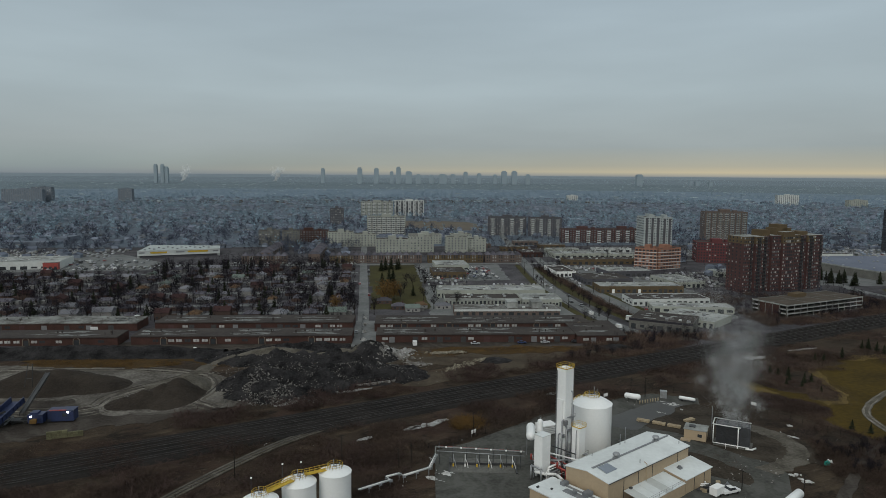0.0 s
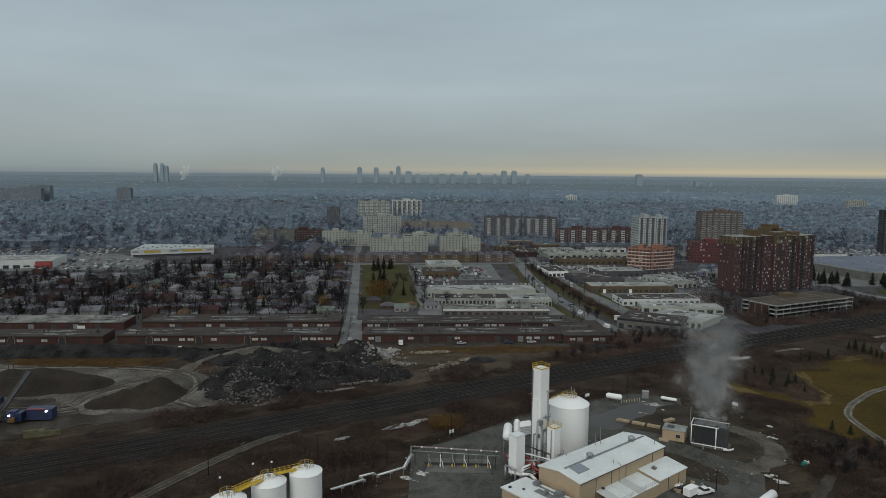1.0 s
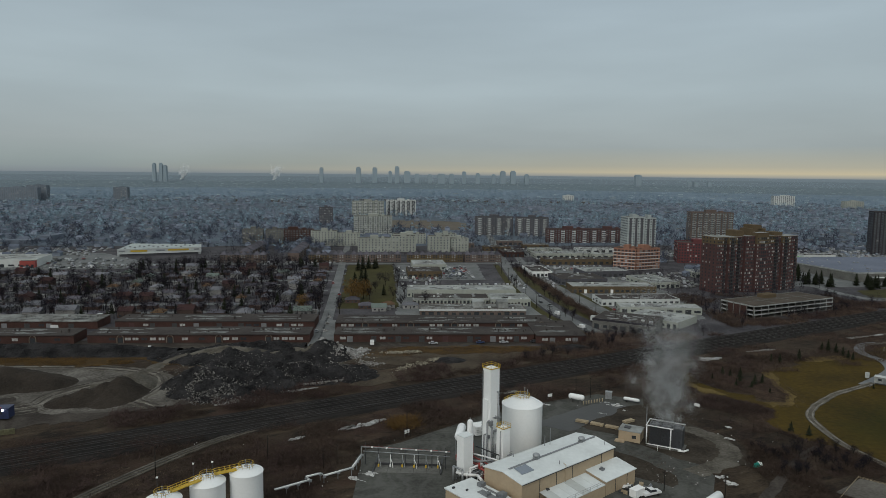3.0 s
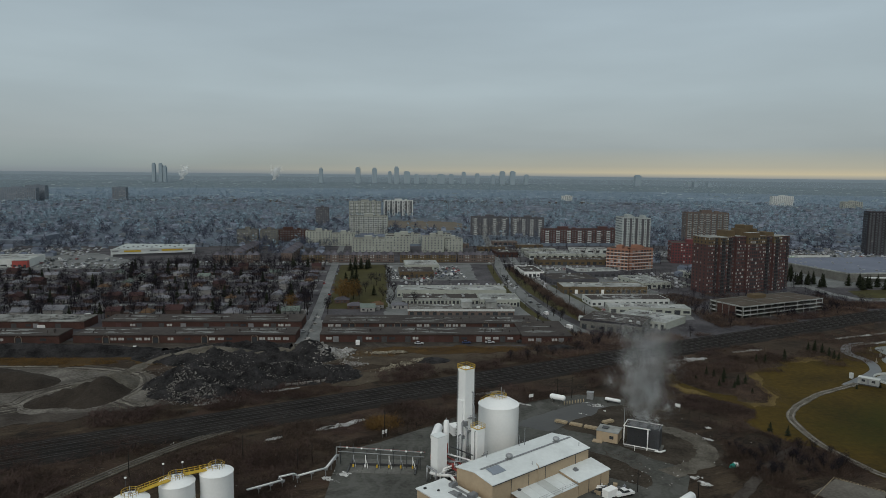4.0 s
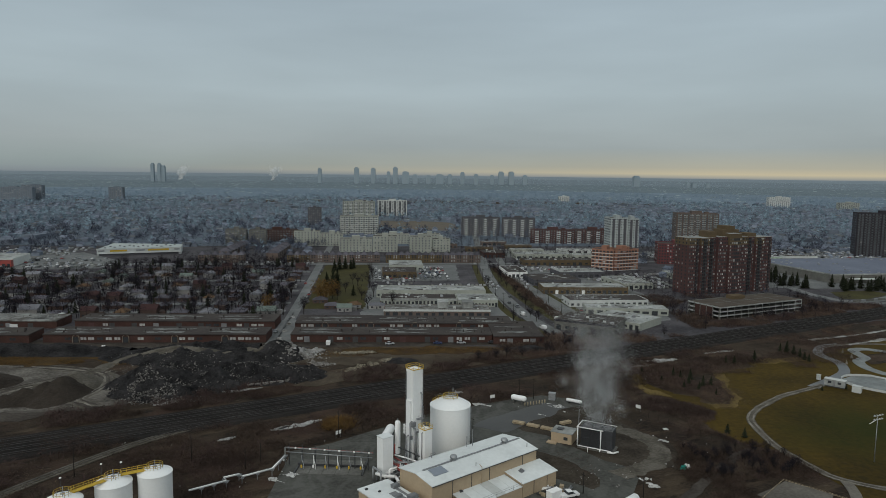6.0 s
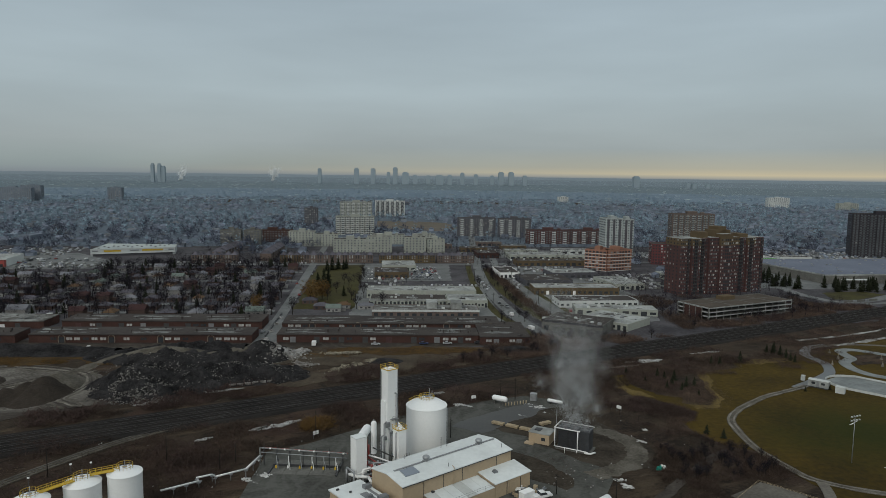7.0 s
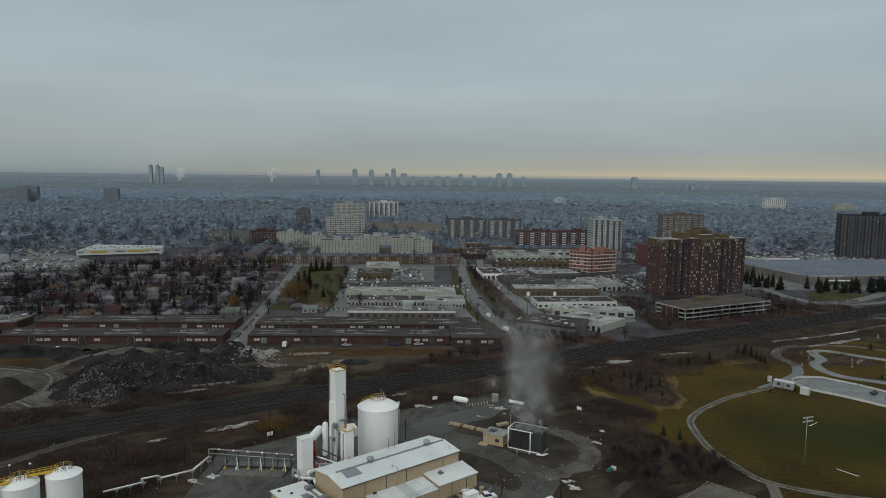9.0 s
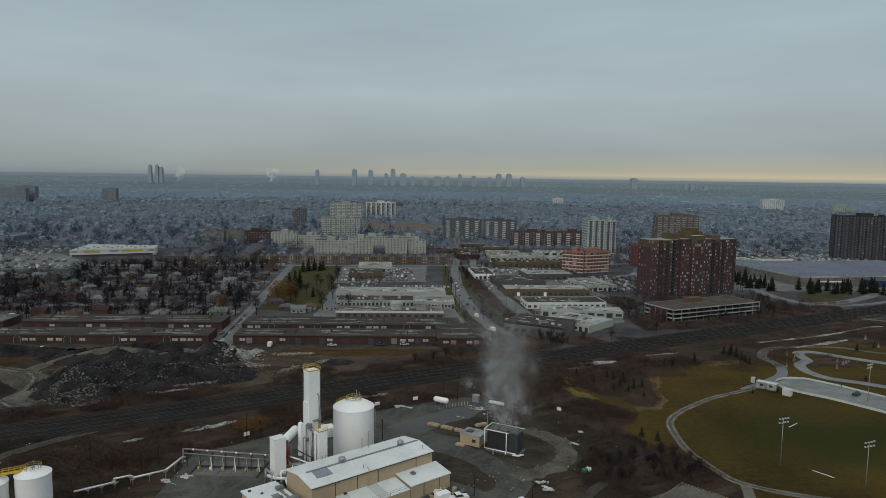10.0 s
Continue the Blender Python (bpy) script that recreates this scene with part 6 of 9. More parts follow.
    part("lamp", Mesher().tube((3.2, -3.0, 0), (3.2, -3.0, 1.6), 0.08).lathe([(0.16, 1.6), (0.16, 1.9), (0.0, 2.0)], 8, Matrix.Translation((3.2, -3.0, 0))), "white", t)
    h = thing("pump_house", "small tan pump house with pale flat roof", "shed", (95.3, 211.4, 0), -29.7)
    part("wall", Mesher().box(-3.6, -3.6, -0.2, 3.2, 2.2, 3.4), "tan", h)
    part("roof", Mesher().box(-3.8, -3.8, 3.4, 3.4, 2.4, 3.6), "palroof", h)
    part("window", Mesher().box(0.6, -3.68, 1.3, 1.9, -3.5, 2.3), "glass", h)
    part("roof_unit", Mesher().box(-2.4, -1.6, 3.6, -0.4, 0.4, 3.9), "dark", h)
    part("door_step", Mesher().box(-4.4, -5.6, -0.1, -1.4, -3.62, 0.5), "tan", h)


cooling_unit()


def steam(name, label, base, height, r0, r1, lean, n, size, seed, curl=2.0, material="steam"):
    """Cloud of very fine droplets in billowing puffs, thinning as it climbs."""
    rs = np.random.RandomState(seed)
    k = 70
    h = np.sort(rs.rand(k) ** 1.1)
    r = r0 + (r1 - r0) * h ** 0.8
    C = np.column_stack([base[0] + lean[0] * h + curl * np.sin(5 * h) * h + rs.randn(k) * r * 0.36, base[1] + lean[1] * h + rs.randn(k) * r * 0.36, base[2] + height * h])
    R = r * rs.uniform(0.2, 0.5, k)
    w = (1.0 - 0.82 * h) ** 1.3 * R ** 1.4
    which = rs.choice(k, n, p=w / w.sum())
    d = rs.randn(n, 3)
    d /= np.linalg.norm(d, axis=1)[:, None]
    q = rs.rand(n, 1) ** 0.7
    ragged = 1 + 0.35 * np.sin(d @ rs.randn(3, 1) * 5 + which[:, None]) + 0.25 * np.sin(d @ rs.randn(3, 1) * 11 + which[:, None] * 2)
    P = C[which] + d * q * ragged * R[which][:, None] * np.array([1.0, 1.0, 1.25])
    P += rs.randn(n, 3) * (0.10 * R[which])[:, None]
    P[:, 2] = np.maximum(P[:, 2], base[2] - 0.2)
    u, v = rs.randn(n, 3), rs.randn(n, 3)
    u *= size / np.linalg.norm(u, axis=1)[:, None]
    v *= size / np.linalg.norm(v, axis=1)[:, None]
    pts = np.stack([P, P + u, P + v], 1).reshape(-1, 3)
    return tagged(new(name, points_mesh(name, pts, material)), label, "steam", kind="stuff")


def points_mesh(name, pts, material):
    """Mesh of loose triangles from an array of points."""
    me = bpy.data.meshes.new(name)
    n = len(pts)
    me.vertices.add(n); me.loops.add(n); me.polygons.add(n // 3)
    me.vertices.foreach_set("co", np.ascontiguousarray(pts, dtype=np.float32).ravel())
    me.loops.foreach_set("vertex_index", np.arange(n, dtype=np.int32))
    me.polygons.foreach_set("loop_start", np.arange(0, n, 3, dtype=np.int32))
    me.materials.append(M[material])
    me.update(calc_edges=True)
    return me


M["farsteam"] = mat("far_chimney_steam", (0.80, 0.82, 0.82), (0.74, 0.76, 0.76), 0.01, rough=1.0, bump=0)
M["steam"] = mat("steam_droplets", (0.40, 0.42, 0.43), (0.36, 0.38, 0.39), 0.1, rough=1.0, bump=0)
steam("steam_plume", "wispy grey steam drifting up from the cooler", (103.5, 204.5, 7.4), 42, 5.0, 18.0, (-1.5, 2.0), 430000, 0.058, 3)

# yard things behind the plant
lp = thing("propane_tank", "white lying propane tank on saddles", "gas tank", (85.6, 247.2, 0), -32)
ax = Matrix.Translation((-2.6, 0, 2.0)) @ Matrix.Rotation(radians(90), 4, "Y")
part("shell", Mesher().lathe([(0.0, -0.5), (0.7, -0.3), (1.05, 0.2), (1.05, 5.0), (0.7, 5.5), (0.0, 5.7)], 20, ax), "tank", lp)
for x in (-1.7, 1.7):
    part("saddle", Mesher().box(x - 0.2, -0.9, -0.1, x + 0.2, 0.9, 1.5), "concrete", lp)
for i in range(8):
    x, y = 87.5 + i * 1.15, 244.2 + i * 0.45
    single("bollard", Mesher().tube((0, 0, -0.2), (0, 0, 1.3), 0.18, seg=8), "wood", "stubby ochre guard post round the gas tank", "bollard", (x, y, 0), 0, "gas tank bollards")
single("site_cabinet", Mesher().box(-1.2, -1, -0.1, 1.2, 1, 2.6).box(-1.3, -1.1, 2.6, 1.3, 1.1, 2.75), "galv", "grey site cabinet at the yard edge", "cabinet", (99.0, 251.0, 0), -20)
for k, (x, y, l, w_) in enumerate(((72, 244.5, 6, 2.6), (97.8, 244.6, 5.5, 2.4), (99.6, 242.4, 3.5, 1.8), (92, 234, 2.4, 0.9), (101, 237, 2.2, 0.8), (11, 187, 4.2, 2.0), (7.6, 197, 1.8, 1.2), (8.5, 183.5, 4.5, 2.2), (113, 178, 4, 2), (112, 182, 3, 2.0), (127, 210, 3, 1.6), (132, 220, 2, 1))):
    b = Mesher()
    r_ = random.Random(k)
    for j in range(9):
        b.blob((r_.uniform(-l / 2, l / 2), r_.uniform(-w_ / 2, w_ / 2), -0.1), l * r_.uniform(0.14, 0.3), w_ * r_.uniform(0.2, 0.45), r_.uniform(0.12, 0.38), k * 10 + j, 0.6, 11, 3)
    single("plastic_heap", b, "palesnow", "crumpled heap of white plastic sheeting and snow", "rubbish heap", (x, y, 0), -25, "white sheeting heaps", "stuff")
for k, (x, y, tn) in enumerate(((82.4, 225.6, -32), (86.9, 222.8, -32), (91.2, 220.1, -32), (98.6, 225.6, -150))):
    b = thing("lumber_stack", "stack of bleached timber boards on bearers", "timber stack", (x, y, 0.1), tn, "timber stacks")
    for j in range(3):
        for i in range(5):
            part("board", Mesher().box(-2.2 + 0.1 * (j % 2), -0.85 + i * 0.36, 0.15 + j * 0.22, 2.1, -0.55 + i * 0.36, 0.35 + j * 0.22), "wood", b)
    part("bearer", Mesher().box(-1.6, -0.9, 0, -1.4, 1.0, 0.148).box(1.3, -0.9, 0, 1.5, 1.0, 0.148), "wood", b)


def car_mesh(kind):
    """Body, glass and wheel meshes of a small vehicle, front towards +x."""
    b, g = Mesher(), Mesher()
    if kind == "car":
        L_, W_, prof = 4.5, 1.8, [(-2.25, 0.35), (2.25, 0.35), (2.25, 0.75), (1.1, 0.95), (-2.0, 1.0), (-2.25, 0.85)]
        cab = [(-1.75, 0.98), (0.95, 0.95), (0.25, 1.42), (-1.15, 1.45)]
    elif kind == "pickup":
        L_, W_, prof = 5.6, 1.95, [(-2.8, 0.5), (2.8, 0.5), (2.8, 1.0), (1.5, 1.15), (-2.8, 1.15)]
        cab = [(-0.9, 1.13), (1.4, 1.13), (0.7, 1.85), (-0.8, 1.85)]
    else:
        L_, W_, prof = 5.4, 2.0, [(-2.7, 0.4), (2.7, 0.4), (2.7, 1.0), (2.0, 1.2), (1.3, 2.1), (-2.7, 2.15)]
        cab = [(0.9, 1.2), (1.95, 1.2), (1.3, 2.0), (0.9, 2.0)]
    for ms, pr, w_ in ((b, prof, W_ / 2), (g, cab, W_ / 2 - 0.12 if kind != "van" else W_ / 2 + 0.01)):
        n = len(pr)
        ms.poly([(x, -w_, z) for x, z in pr]); ms.poly([(x, w_, z) for x, z in pr[::-1]])
        for i in range(n):
            (xa, za), (xb, zb) = pr[i], pr[(i + 1) % n]
            ms.poly([(xa, -w_, za), (xa, w_, za), (xb, w_, zb), (xb, -w_, zb)])
    if kind != "van":
        x0, x1 = cab[3][0], cab[2][0]
        b.box(x0 + 0.02, -W_ / 2 + 0.1, cab[2][1] - 0.01, x1, W_ / 2 - 0.1, cab[2][1] + 0.05)
    w = Mesher().tube((0, -0.1, 0), (0, 0.1, 0), 0.34, seg=12)
    return b, g, w, L_, W_


PAINTS = {n: mat("car_paint_" + n, c, tuple(v * 0.85 for v in c), 0.5, rough=0.3, bump=0) for n, c in
          (("white", (0.72, 0.73, 0.73)), ("silver", (0.38, 0.40, 0.42)), ("dark", (0.03, 0.032, 0.036)), ("red", (0.22, 0.03, 0.03)), ("navy", (0.03, 0.05, 0.12)), ("grey", (0.14, 0.15, 0.16)))}
CARS = {}


def vehicle(kind, paint, at, turn, group="", label=""):
    if (kind, paint) not in CARS:
        b, g, w, L_, W_ = car_mesh(kind)
        t = thing(kind, label or f"{paint} painted parked {kind} on wet asphalt", kind if kind != "car" else "car", (*at, 0.16), turn, group)
        part("body", b.data("body", PAINTS[paint]), "white", t)
        part("cabin_glass", g, "glass", t)
        wm = w.data("wheel", M["tyre"])
        for x in (-L_ * 0.31, L_ * 0.31):
            for y in (-W_ / 2 + 0.1, W_ / 2 - 0.1):
                part("wheel", wm, "tyre", t).location = (x, y, 0.34)
        CARS[kind, paint] = t
        return t
    t = copy_thing(CARS[kind, paint], pose(*at, 0.16, 0, 0, turn))
    if group:
        t["group"] = group
    if label:
        t["label"] = label
    return t


vehicle("pickup", "white", (87.6, 171.6), 20, label="white pickup truck with cap parked on the yard")
bt = thing("box_trailer", "white enclosed box trailer behind a pickup", "trailer", (83.4, 170.6, 0.1), 35)
part("body", Mesher().box(-1.9, -1.05, 0.5, 1.9, 1.05, 2.5).box(-1.95, -1.1, 2.5, 1.95, 1.1, 2.6), "white", bt)
for y in (-1.1, 1.1):
    part("wheel", Mesher().tube((0, y - 0.1, 0.35), (0, y + 0.1, 0.35), 0.35, seg=12), "tyre", bt)
part("drawbar", Mesher().box(1.9, -0.08, 0.45, 3.2, 0.08, 0.6), "dark", bt)
tk = thing("tank_trailer", "white road tank trailer at the yard edge", "tank trailer", (100.4, 164.0, 0.1), 40)
ax = Matrix.Translation((-5, 0, 2.0)) @ Matrix.Rotation(radians(90), 4, "Y")
part("shell", Mesher().lathe([(0.0, -0.2), (0.9, 0.0), (1.2, 0.3), (1.2, 9.7), (0.9, 10.0), (0.0, 10.2)], 20, ax), "tank", tk)
for x in (-3.5, -2.2, 3.5):
    for y in (-1.0, 1.0):
        part("wheel", Mesher().tube((x, y - 0.15, 0.5), (x, y + 0.15, 0.5), 0.5, seg=12), "tyre", tk)
part("chassis", Mesher().box(-4.6, -0.5, 0.7, 4.6, 0.5, 0.95), "dark", tk)
for k, (x, y) in enumerate(((106.2, 246.0),)):
    b = thing("gas_trailer", "white tube trailer parked on the dirt", "trailer", (x, y, 0.1), -35 - 40 * k, "white tube trailers")
    ax = Matrix.Translation((-3, 0, 1.2)) @ Matrix.Rotation(radians(90), 4, "Y")
    part("shell", Mesher().lathe([(0.0, 0), (0.5, 0.15), (0.62, 0.5), (0.62, 5.6), (0.4, 6.0), (0.0, 6.1)], 14, ax), "tank", b)
    part("chassis", Mesher().box(-3, -0.5, 0.4, 3.2, 0.5, 0.58), "dark", b)
    for y_ in (-0.6, 0.6):
        part("wheel", Mesher().tube((-1.6, y_ - 0.1, 0.35), (-1.6, y_ + 0.1, 0.35), 0.35, seg=10), "tyre", b)
rnd = random.Random(9)
for k in range(16):
    u, d = 30 + rnd.uniform(0, 9), 7.6 + rnd.uniform(0, 4.2)
    sx = rnd.uniform(0.6, 1.8)
    m = rnd.choice(("dark", "grey", "dark", "white", "wood"))
    single("scrap_crate" if k % 2 else "pipe_bundle", Mesher().box(0, 0, 0, sx, rnd.uniform(0.5, 1.2), rnd.uniform(0.4, 1.1)) if k % 2 else Mesher().tube((0, 0, 0.25), (sx * 1.6, 0.4, 0.25), 0.22).tube((0, 0.5, 0.25), (sx * 1.5, 0.9, 0.25), 0.22).tube((0, 0.25, 0.62), (sx * 1.5, 0.65, 0.62), 0.2),
           m, "scrap crate lying beside the annex" if k % 2 else "bundle of pipe offcuts beside the annex", "crate" if k % 2 else "pipe bundle", (*plant(u, d), 0.1), rnd.uniform(0, 180), "scrap beside the annex")
tb = thing("tarp_bundle", "teal and white tarpaulin bundle in the scrub", "tarpaulin", (126.2, 189.6, 0), 35)
part("tarp", Mesher().blob((-1.0, 0, -0.1), 1.3, 0.8, 1.1, 3, 0.3), "teal", tb)
part("white_sheet", Mesher().blob((1.0, 0.1, -0.1), 1.2, 0.8, 0.9, 4, 0.4), "white", tb)


def fence(pts, h=2.2, label="sagging chain-link fence on thin posts", gap=4.0, mat_="sleeper"):
    t = thing("wire_fence", label, "fence", (0, 0, 0))
    wires = Mesher()
    for p, q in zip(pts, pts[1:]):
        d = math.hypot(q[0] - p[0], q[1] - p[1])
        n = max(1, round(d / gap))
        for i in range(n):
            x, y = p[0] + (q[0] - p[0]) * i / n, p[1] + (q[1] - p[1]) * i / n
            part("post", Mesher().tube((x, y, -0.2), (x, y, h), 0.06, seg=5), mat_, t)
        for z in (0.2, h * 0.5, h):
            wires.tube((*p, z), (*q, z), 0.03, seg=4)
    part("rails", wires, mat_, t, kind="stuff")
    return t


fence([(7, 203.5), (20, 211), (48, 235), (78, 251), (98, 260), (116, 252), (134, 224), (150, 200)])
fence([(136, 167), (151, 181), (168, 163)], 0.5, "low timber rail round a gravel pad", 3.0, "wood")
for x, y, tn in ((62, 243.5, 26), (128.0, 238, -50), (76, 249.6, 26), (22, 214, 40)):
    sb = thing("notice_board", "blank white notice board on the fence", "sign", (x, y, 0), tn, "fence notice boards")
    part("board", Mesher().box(-1.0, -0.04, 1.2, 1.0, 0.04, 2.4), "white", sb)
    part("post", Mesher().box(-0.9, 0.042, -0.2, -0.8, 0.12, 2.3).box(0.8, 0.042, -0.2, 0.9, 0.12, 2.3), "grey", sb)
for k, (x, y, h) in enumerate(((-2.0, 190.5, 6.2), (1.6, 194, 6.4), (22, 214, 9), (-19, 196, 8), (-48, 186, 8.5), (65.5, 213.5, 7.0), (92, 251.5, 8.5), (86.5, 252, 8.0), (107, 170, 6.5), (92, 174, 6.0), (60, 236, 6.0))):
    up = thing("utility_pole", "weathered wooden utility pole with crossarm", "utility pole", (x, y, 0), 27, "wooden poles")
    part("pole", Mesher().tube((0, 0, -0.3), (0, 0, h), 0.14, 0.1, seg=7), "sleeper", up)
    part("crossarm", Mesher().box(-0.06, -0.9, h - 0.9, 0.06, 0.9, h - 0.75), "sleeper", up)


for k in range(16):
    y = 372 + k * 19
    x = (104 if k % 2 else 137) - (y - 400) * 0.02
    up = thing("utility_pole", "dark wooden utility pole beside the avenue", "utility pole", (x, y, 0), 5, "avenue poles")
    part("pole", Mesher().tube((0, 0, -0.3), (0, 0, 10.5), 0.17, 0.11, seg=7), "sleeper", up)
    part("crossarm", Mesher().box(-1.1, -0.06, 9.6, 1.1, 0.06, 9.78), "sleeper", up)


# ---------------------------------------------------------------- stock yard heaps
def heap(name, label, outline, top, material, seed, rough=0.5, n=46, sharp=1.0):
    """Dumped heap: height falls from ridge points (x, y, z, spread) to the rim."""
    xs = [p[0] for p in outline]; ys = [p[1] for p in outline]
    x0, x1, y0, y1 = min(xs), max(xs), min(ys), max(ys)
    ms = Mesher()
    for j in range(n + 1):
        for i in range(n + 1):
            x, y = x0 + (x1 - x0) * i / n, y0 + (y1 - y0) * j / n
            z = 0.0
            for px, py, pz, sx, sy in top:
                z = max(z, pz * (1.06 - (((x - px) / sx) ** 2 + ((y - py) / sy) ** 2 + 0.015) ** 0.5 * sharp))
            if z > 0:
                z += rough * min(1, z) * (noise.fractal(Vector((x * 0.16, y * 0.16, seed)), 0.8, 2.0, 5) * 1.2 + noise.fractal(Vector((x * 0.7, y * 0.7, seed + 9)), 0.7, 2.0, 3) * 0.35)
            ms.v.append((x, y, z - 0.15))
    for j in range(n):
        for i in range(n):
            a = j * (n + 1) + i
            q = (a, a + 1, a + n + 2, a + n + 1)
            if max(ms.v[k][2] for k in q) > -0.12:
                ms.f.append(q); ms.s.append(material != "coal")
    return single(name, ms, material, label, "heap")


HEAPS = []
HEAPS.append(("soil_heap", "broad dark heap of brown soil", [(-176, 246), (-106, 298)], [(-150, 272, 6.8, 17, 15), (-140, 273, 7.2, 20, 16), (-129, 272, 5.6, 18, 12)], "heapsoil", 1, 0.4, 90))
HEAPS.append(("soil_heap", "brown soil heap with pale trodden flank", [(-114, 236), (-74, 284)], [(-88.5, 260, 6.8, 10.5, 18), (-92.5, 256.5, 5.9, 9.5, 12), (-97.5, 252, 4.7, 9.5, 9), (-103, 248.5, 3.1, 8, 7)], "heapsoil", 2, 0.45, 100))
HEAPS.append(("soil_heap", "pale trodden gravel heap behind the soil", [(-104, 250), (-74, 290)], [(-87.5, 267, 6.5, 9.5, 14)], "trodden", 9, 0.5, 60))
HEAPS.append(("rubble_heap", "large black heap of broken rubble", [(-80, 243), (14, 306)], [(-58, 272, 8.0, 18, 21), (-48, 284, 6.4, 22, 13), (-22, 284, 5.8, 30, 16), (-6, 283, 5.0, 16, 12), (-50, 260, 3.6, 18, 12), (-34, 274, 5.2, 14, 18)], "coal", 3, 1.5, 150))
HEAPS.append(("rubble_heap", "black rubble heap behind the yard", [(-48, 292), (0, 330)], [(-17, 314, 8.4, 15, 13), (-30, 312, 4.2, 18, 10)], "coal", 4, 1.2, 90))
HEAPS.append(("earth_berm", "long dark earth berm along the yard", [(-240, 302), (-86, 330)], [(-150, 319, 5.2, 110, 9), (-195, 318, 4.6, 60, 9), (-120, 320, 4.6, 40, 8)], "coal", 5, 0.6, 130))
HEAPS.append(("earth_berm", "dark earth bank with trodden top", [(-100, 292), (-28, 336)], [(-62, 312, 5.4, 36, 15), (-48, 324, 5.0, 36, 9)], "coal", 6, 1.0, 90))
HEAPS.append(("earth_berm", "low dark dirt mound", [(85, 314), (125, 336)], [(104, 325, 2.6, 16, 8)], "coal", 7, 0.5, 30))
HEAPS.append(("earth_berm", "low dark dirt mound on rough ground", [(28, 296), (52, 314)], [(40, 305, 1.9, 9, 6)], "coal", 8, 0.4, 24))


def heap_z(x, y):
    """Height of the dumped heaps at a place."""
    return max(max(pz * (1 - (((x - px) / sx) ** 2 + ((y - py) / sy) ** 2) ** 0.5) for px, py, pz, sx, sy in h[3]) for h in HEAPS)


for h_ in HEAPS:
    heap(*h_)
# trodden haul track over the banks
HAUL = bend([(-104, 268), (-95, 277), (-89, 291), (-87, 301), (-76, 307), (-62, 310.5), (-46, 312), (-30, 312), (-20, 317)], 6)
ht, rows_ = Mesher(), []
for i, p in enumerate(HAUL):
    d = (Vector(HAUL[min(len(HAUL) - 1, i + 1)]) - Vector(HAUL[max(0, i - 1)])).normalized()
    rows_.append([(p[0] - d.y * q, p[1] + d.x * q, max(0.1, heap_z(p[0] - d.y * q, p[1] + d.x * q)) + 0.45 - abs(q) * 0.16) for q in (-3.4, -1.7, 0, 1.7, 3.4)])
for a, b in zip(rows_, rows_[1:]):
    for i in range(4):
        ht.poly([a[i], b[i], b[i + 1], a[i + 1]], True)
single("haul_track", ht, "trodden", "pale trodden haul track over the earth banks", "track", kind="structure")



def chunks(name, label, spots, n, smin, smax, material, seed, group="", count_things=0):
    """Broken blocks scattered round spots (x, y, z, rx, ry)."""
    rs = random.Random(seed)
    ms = Mesher()
    for k in range(n):
        x, y, z, rx, ry = rs.choice(spots)
        px, py = x + rs.gauss(0, rx), y + rs.gauss(0, ry)
        s_ = smin + (smax - smin) * rs.random() ** 2.2
        z = max(z if z < 0.35 else 0.0, heap_z(px, py))
        m = Matrix.Translation((px, py, z + s_ * 0.12)) @ Euler((rs.uniform(-0.7, 0.7), rs.uniform(-0.7, 0.7), rs.uniform(0, 3))).to_matrix().to_4x4()
        ms.box(-s_ / 2, -s_ * rs.uniform(0.2, 0.5), -s_ * rs.uniform(0.15, 0.4), s_ / 2, s_ * rs.uniform(0.2, 0.5), s_ * rs.uniform(0.15, 0.4), m)
    return single(name, ms, material, label, "rubble", kind="stuff")


chunks("rubble", "broken grey concrete along the heap foot", [(-58, 258, 1.2, 6, 4), (-50, 252, 0.6, 7, 2.5), (-44, 250, 0.3, 6, 2), (-62, 262, 1, 5, 5), (-50, 264, 2, 8, 5)], 2200, 0.12, 0.7, "rubble", 1)
chunks("rubble", "broken concrete slabs on the heap shoulder", [(-10, 308, 1.5, 5, 3), (-5, 312, 0.6, 5, 3), (-14, 300, 2.0, 4, 3), (4, 300, 0.5, 3, 2)], 800, 0.2, 1.1, "rubble", 2)
chunks("rubble", "pale broken concrete spread on the ground", [(-6, 314, 0.2, 2.5, 2.5), (-3, 319, 0.2, 2.5, 2.0), (0.5, 323, 0.2, 1.6, 1.2)], 420, 0.3, 1.7, "snow", 3)
chunks("rubble", "low ridge of broken concrete blocks", [(19, 291.5, 0.4, 1.2, 1.2), (23, 295.5, 0.4, 1.4, 1.4), (28, 300.5, 0.4, 1.5, 1.5), (33, 305.5, 0.4, 1.3, 1.2)], 420, 0.3, 1.2, "palerubble", 4)
chunks("rubble", "broken concrete dumped on the grass", [(14, 317.5, 0.3, 2.2, 0.9), (19, 318.6, 0.3, 2.4, 0.9), (24, 319.8, 0.3, 1.8, 0.8)], 300, 0.3, 1.1, "palerubble", 5)
chunks("rubble", "scattered stones over the black heap", [(-40, 280, 6.0, 14, 8), (-20, 284, 4.5, 14, 6), (-55, 280, 6.0, 6, 5), (-10, 282, 4, 10, 6), (-66, 290, 3, 8, 6), (-60, 308, 4, 12, 5)], 3200, 0.12, 0.55, "rubble", 6)
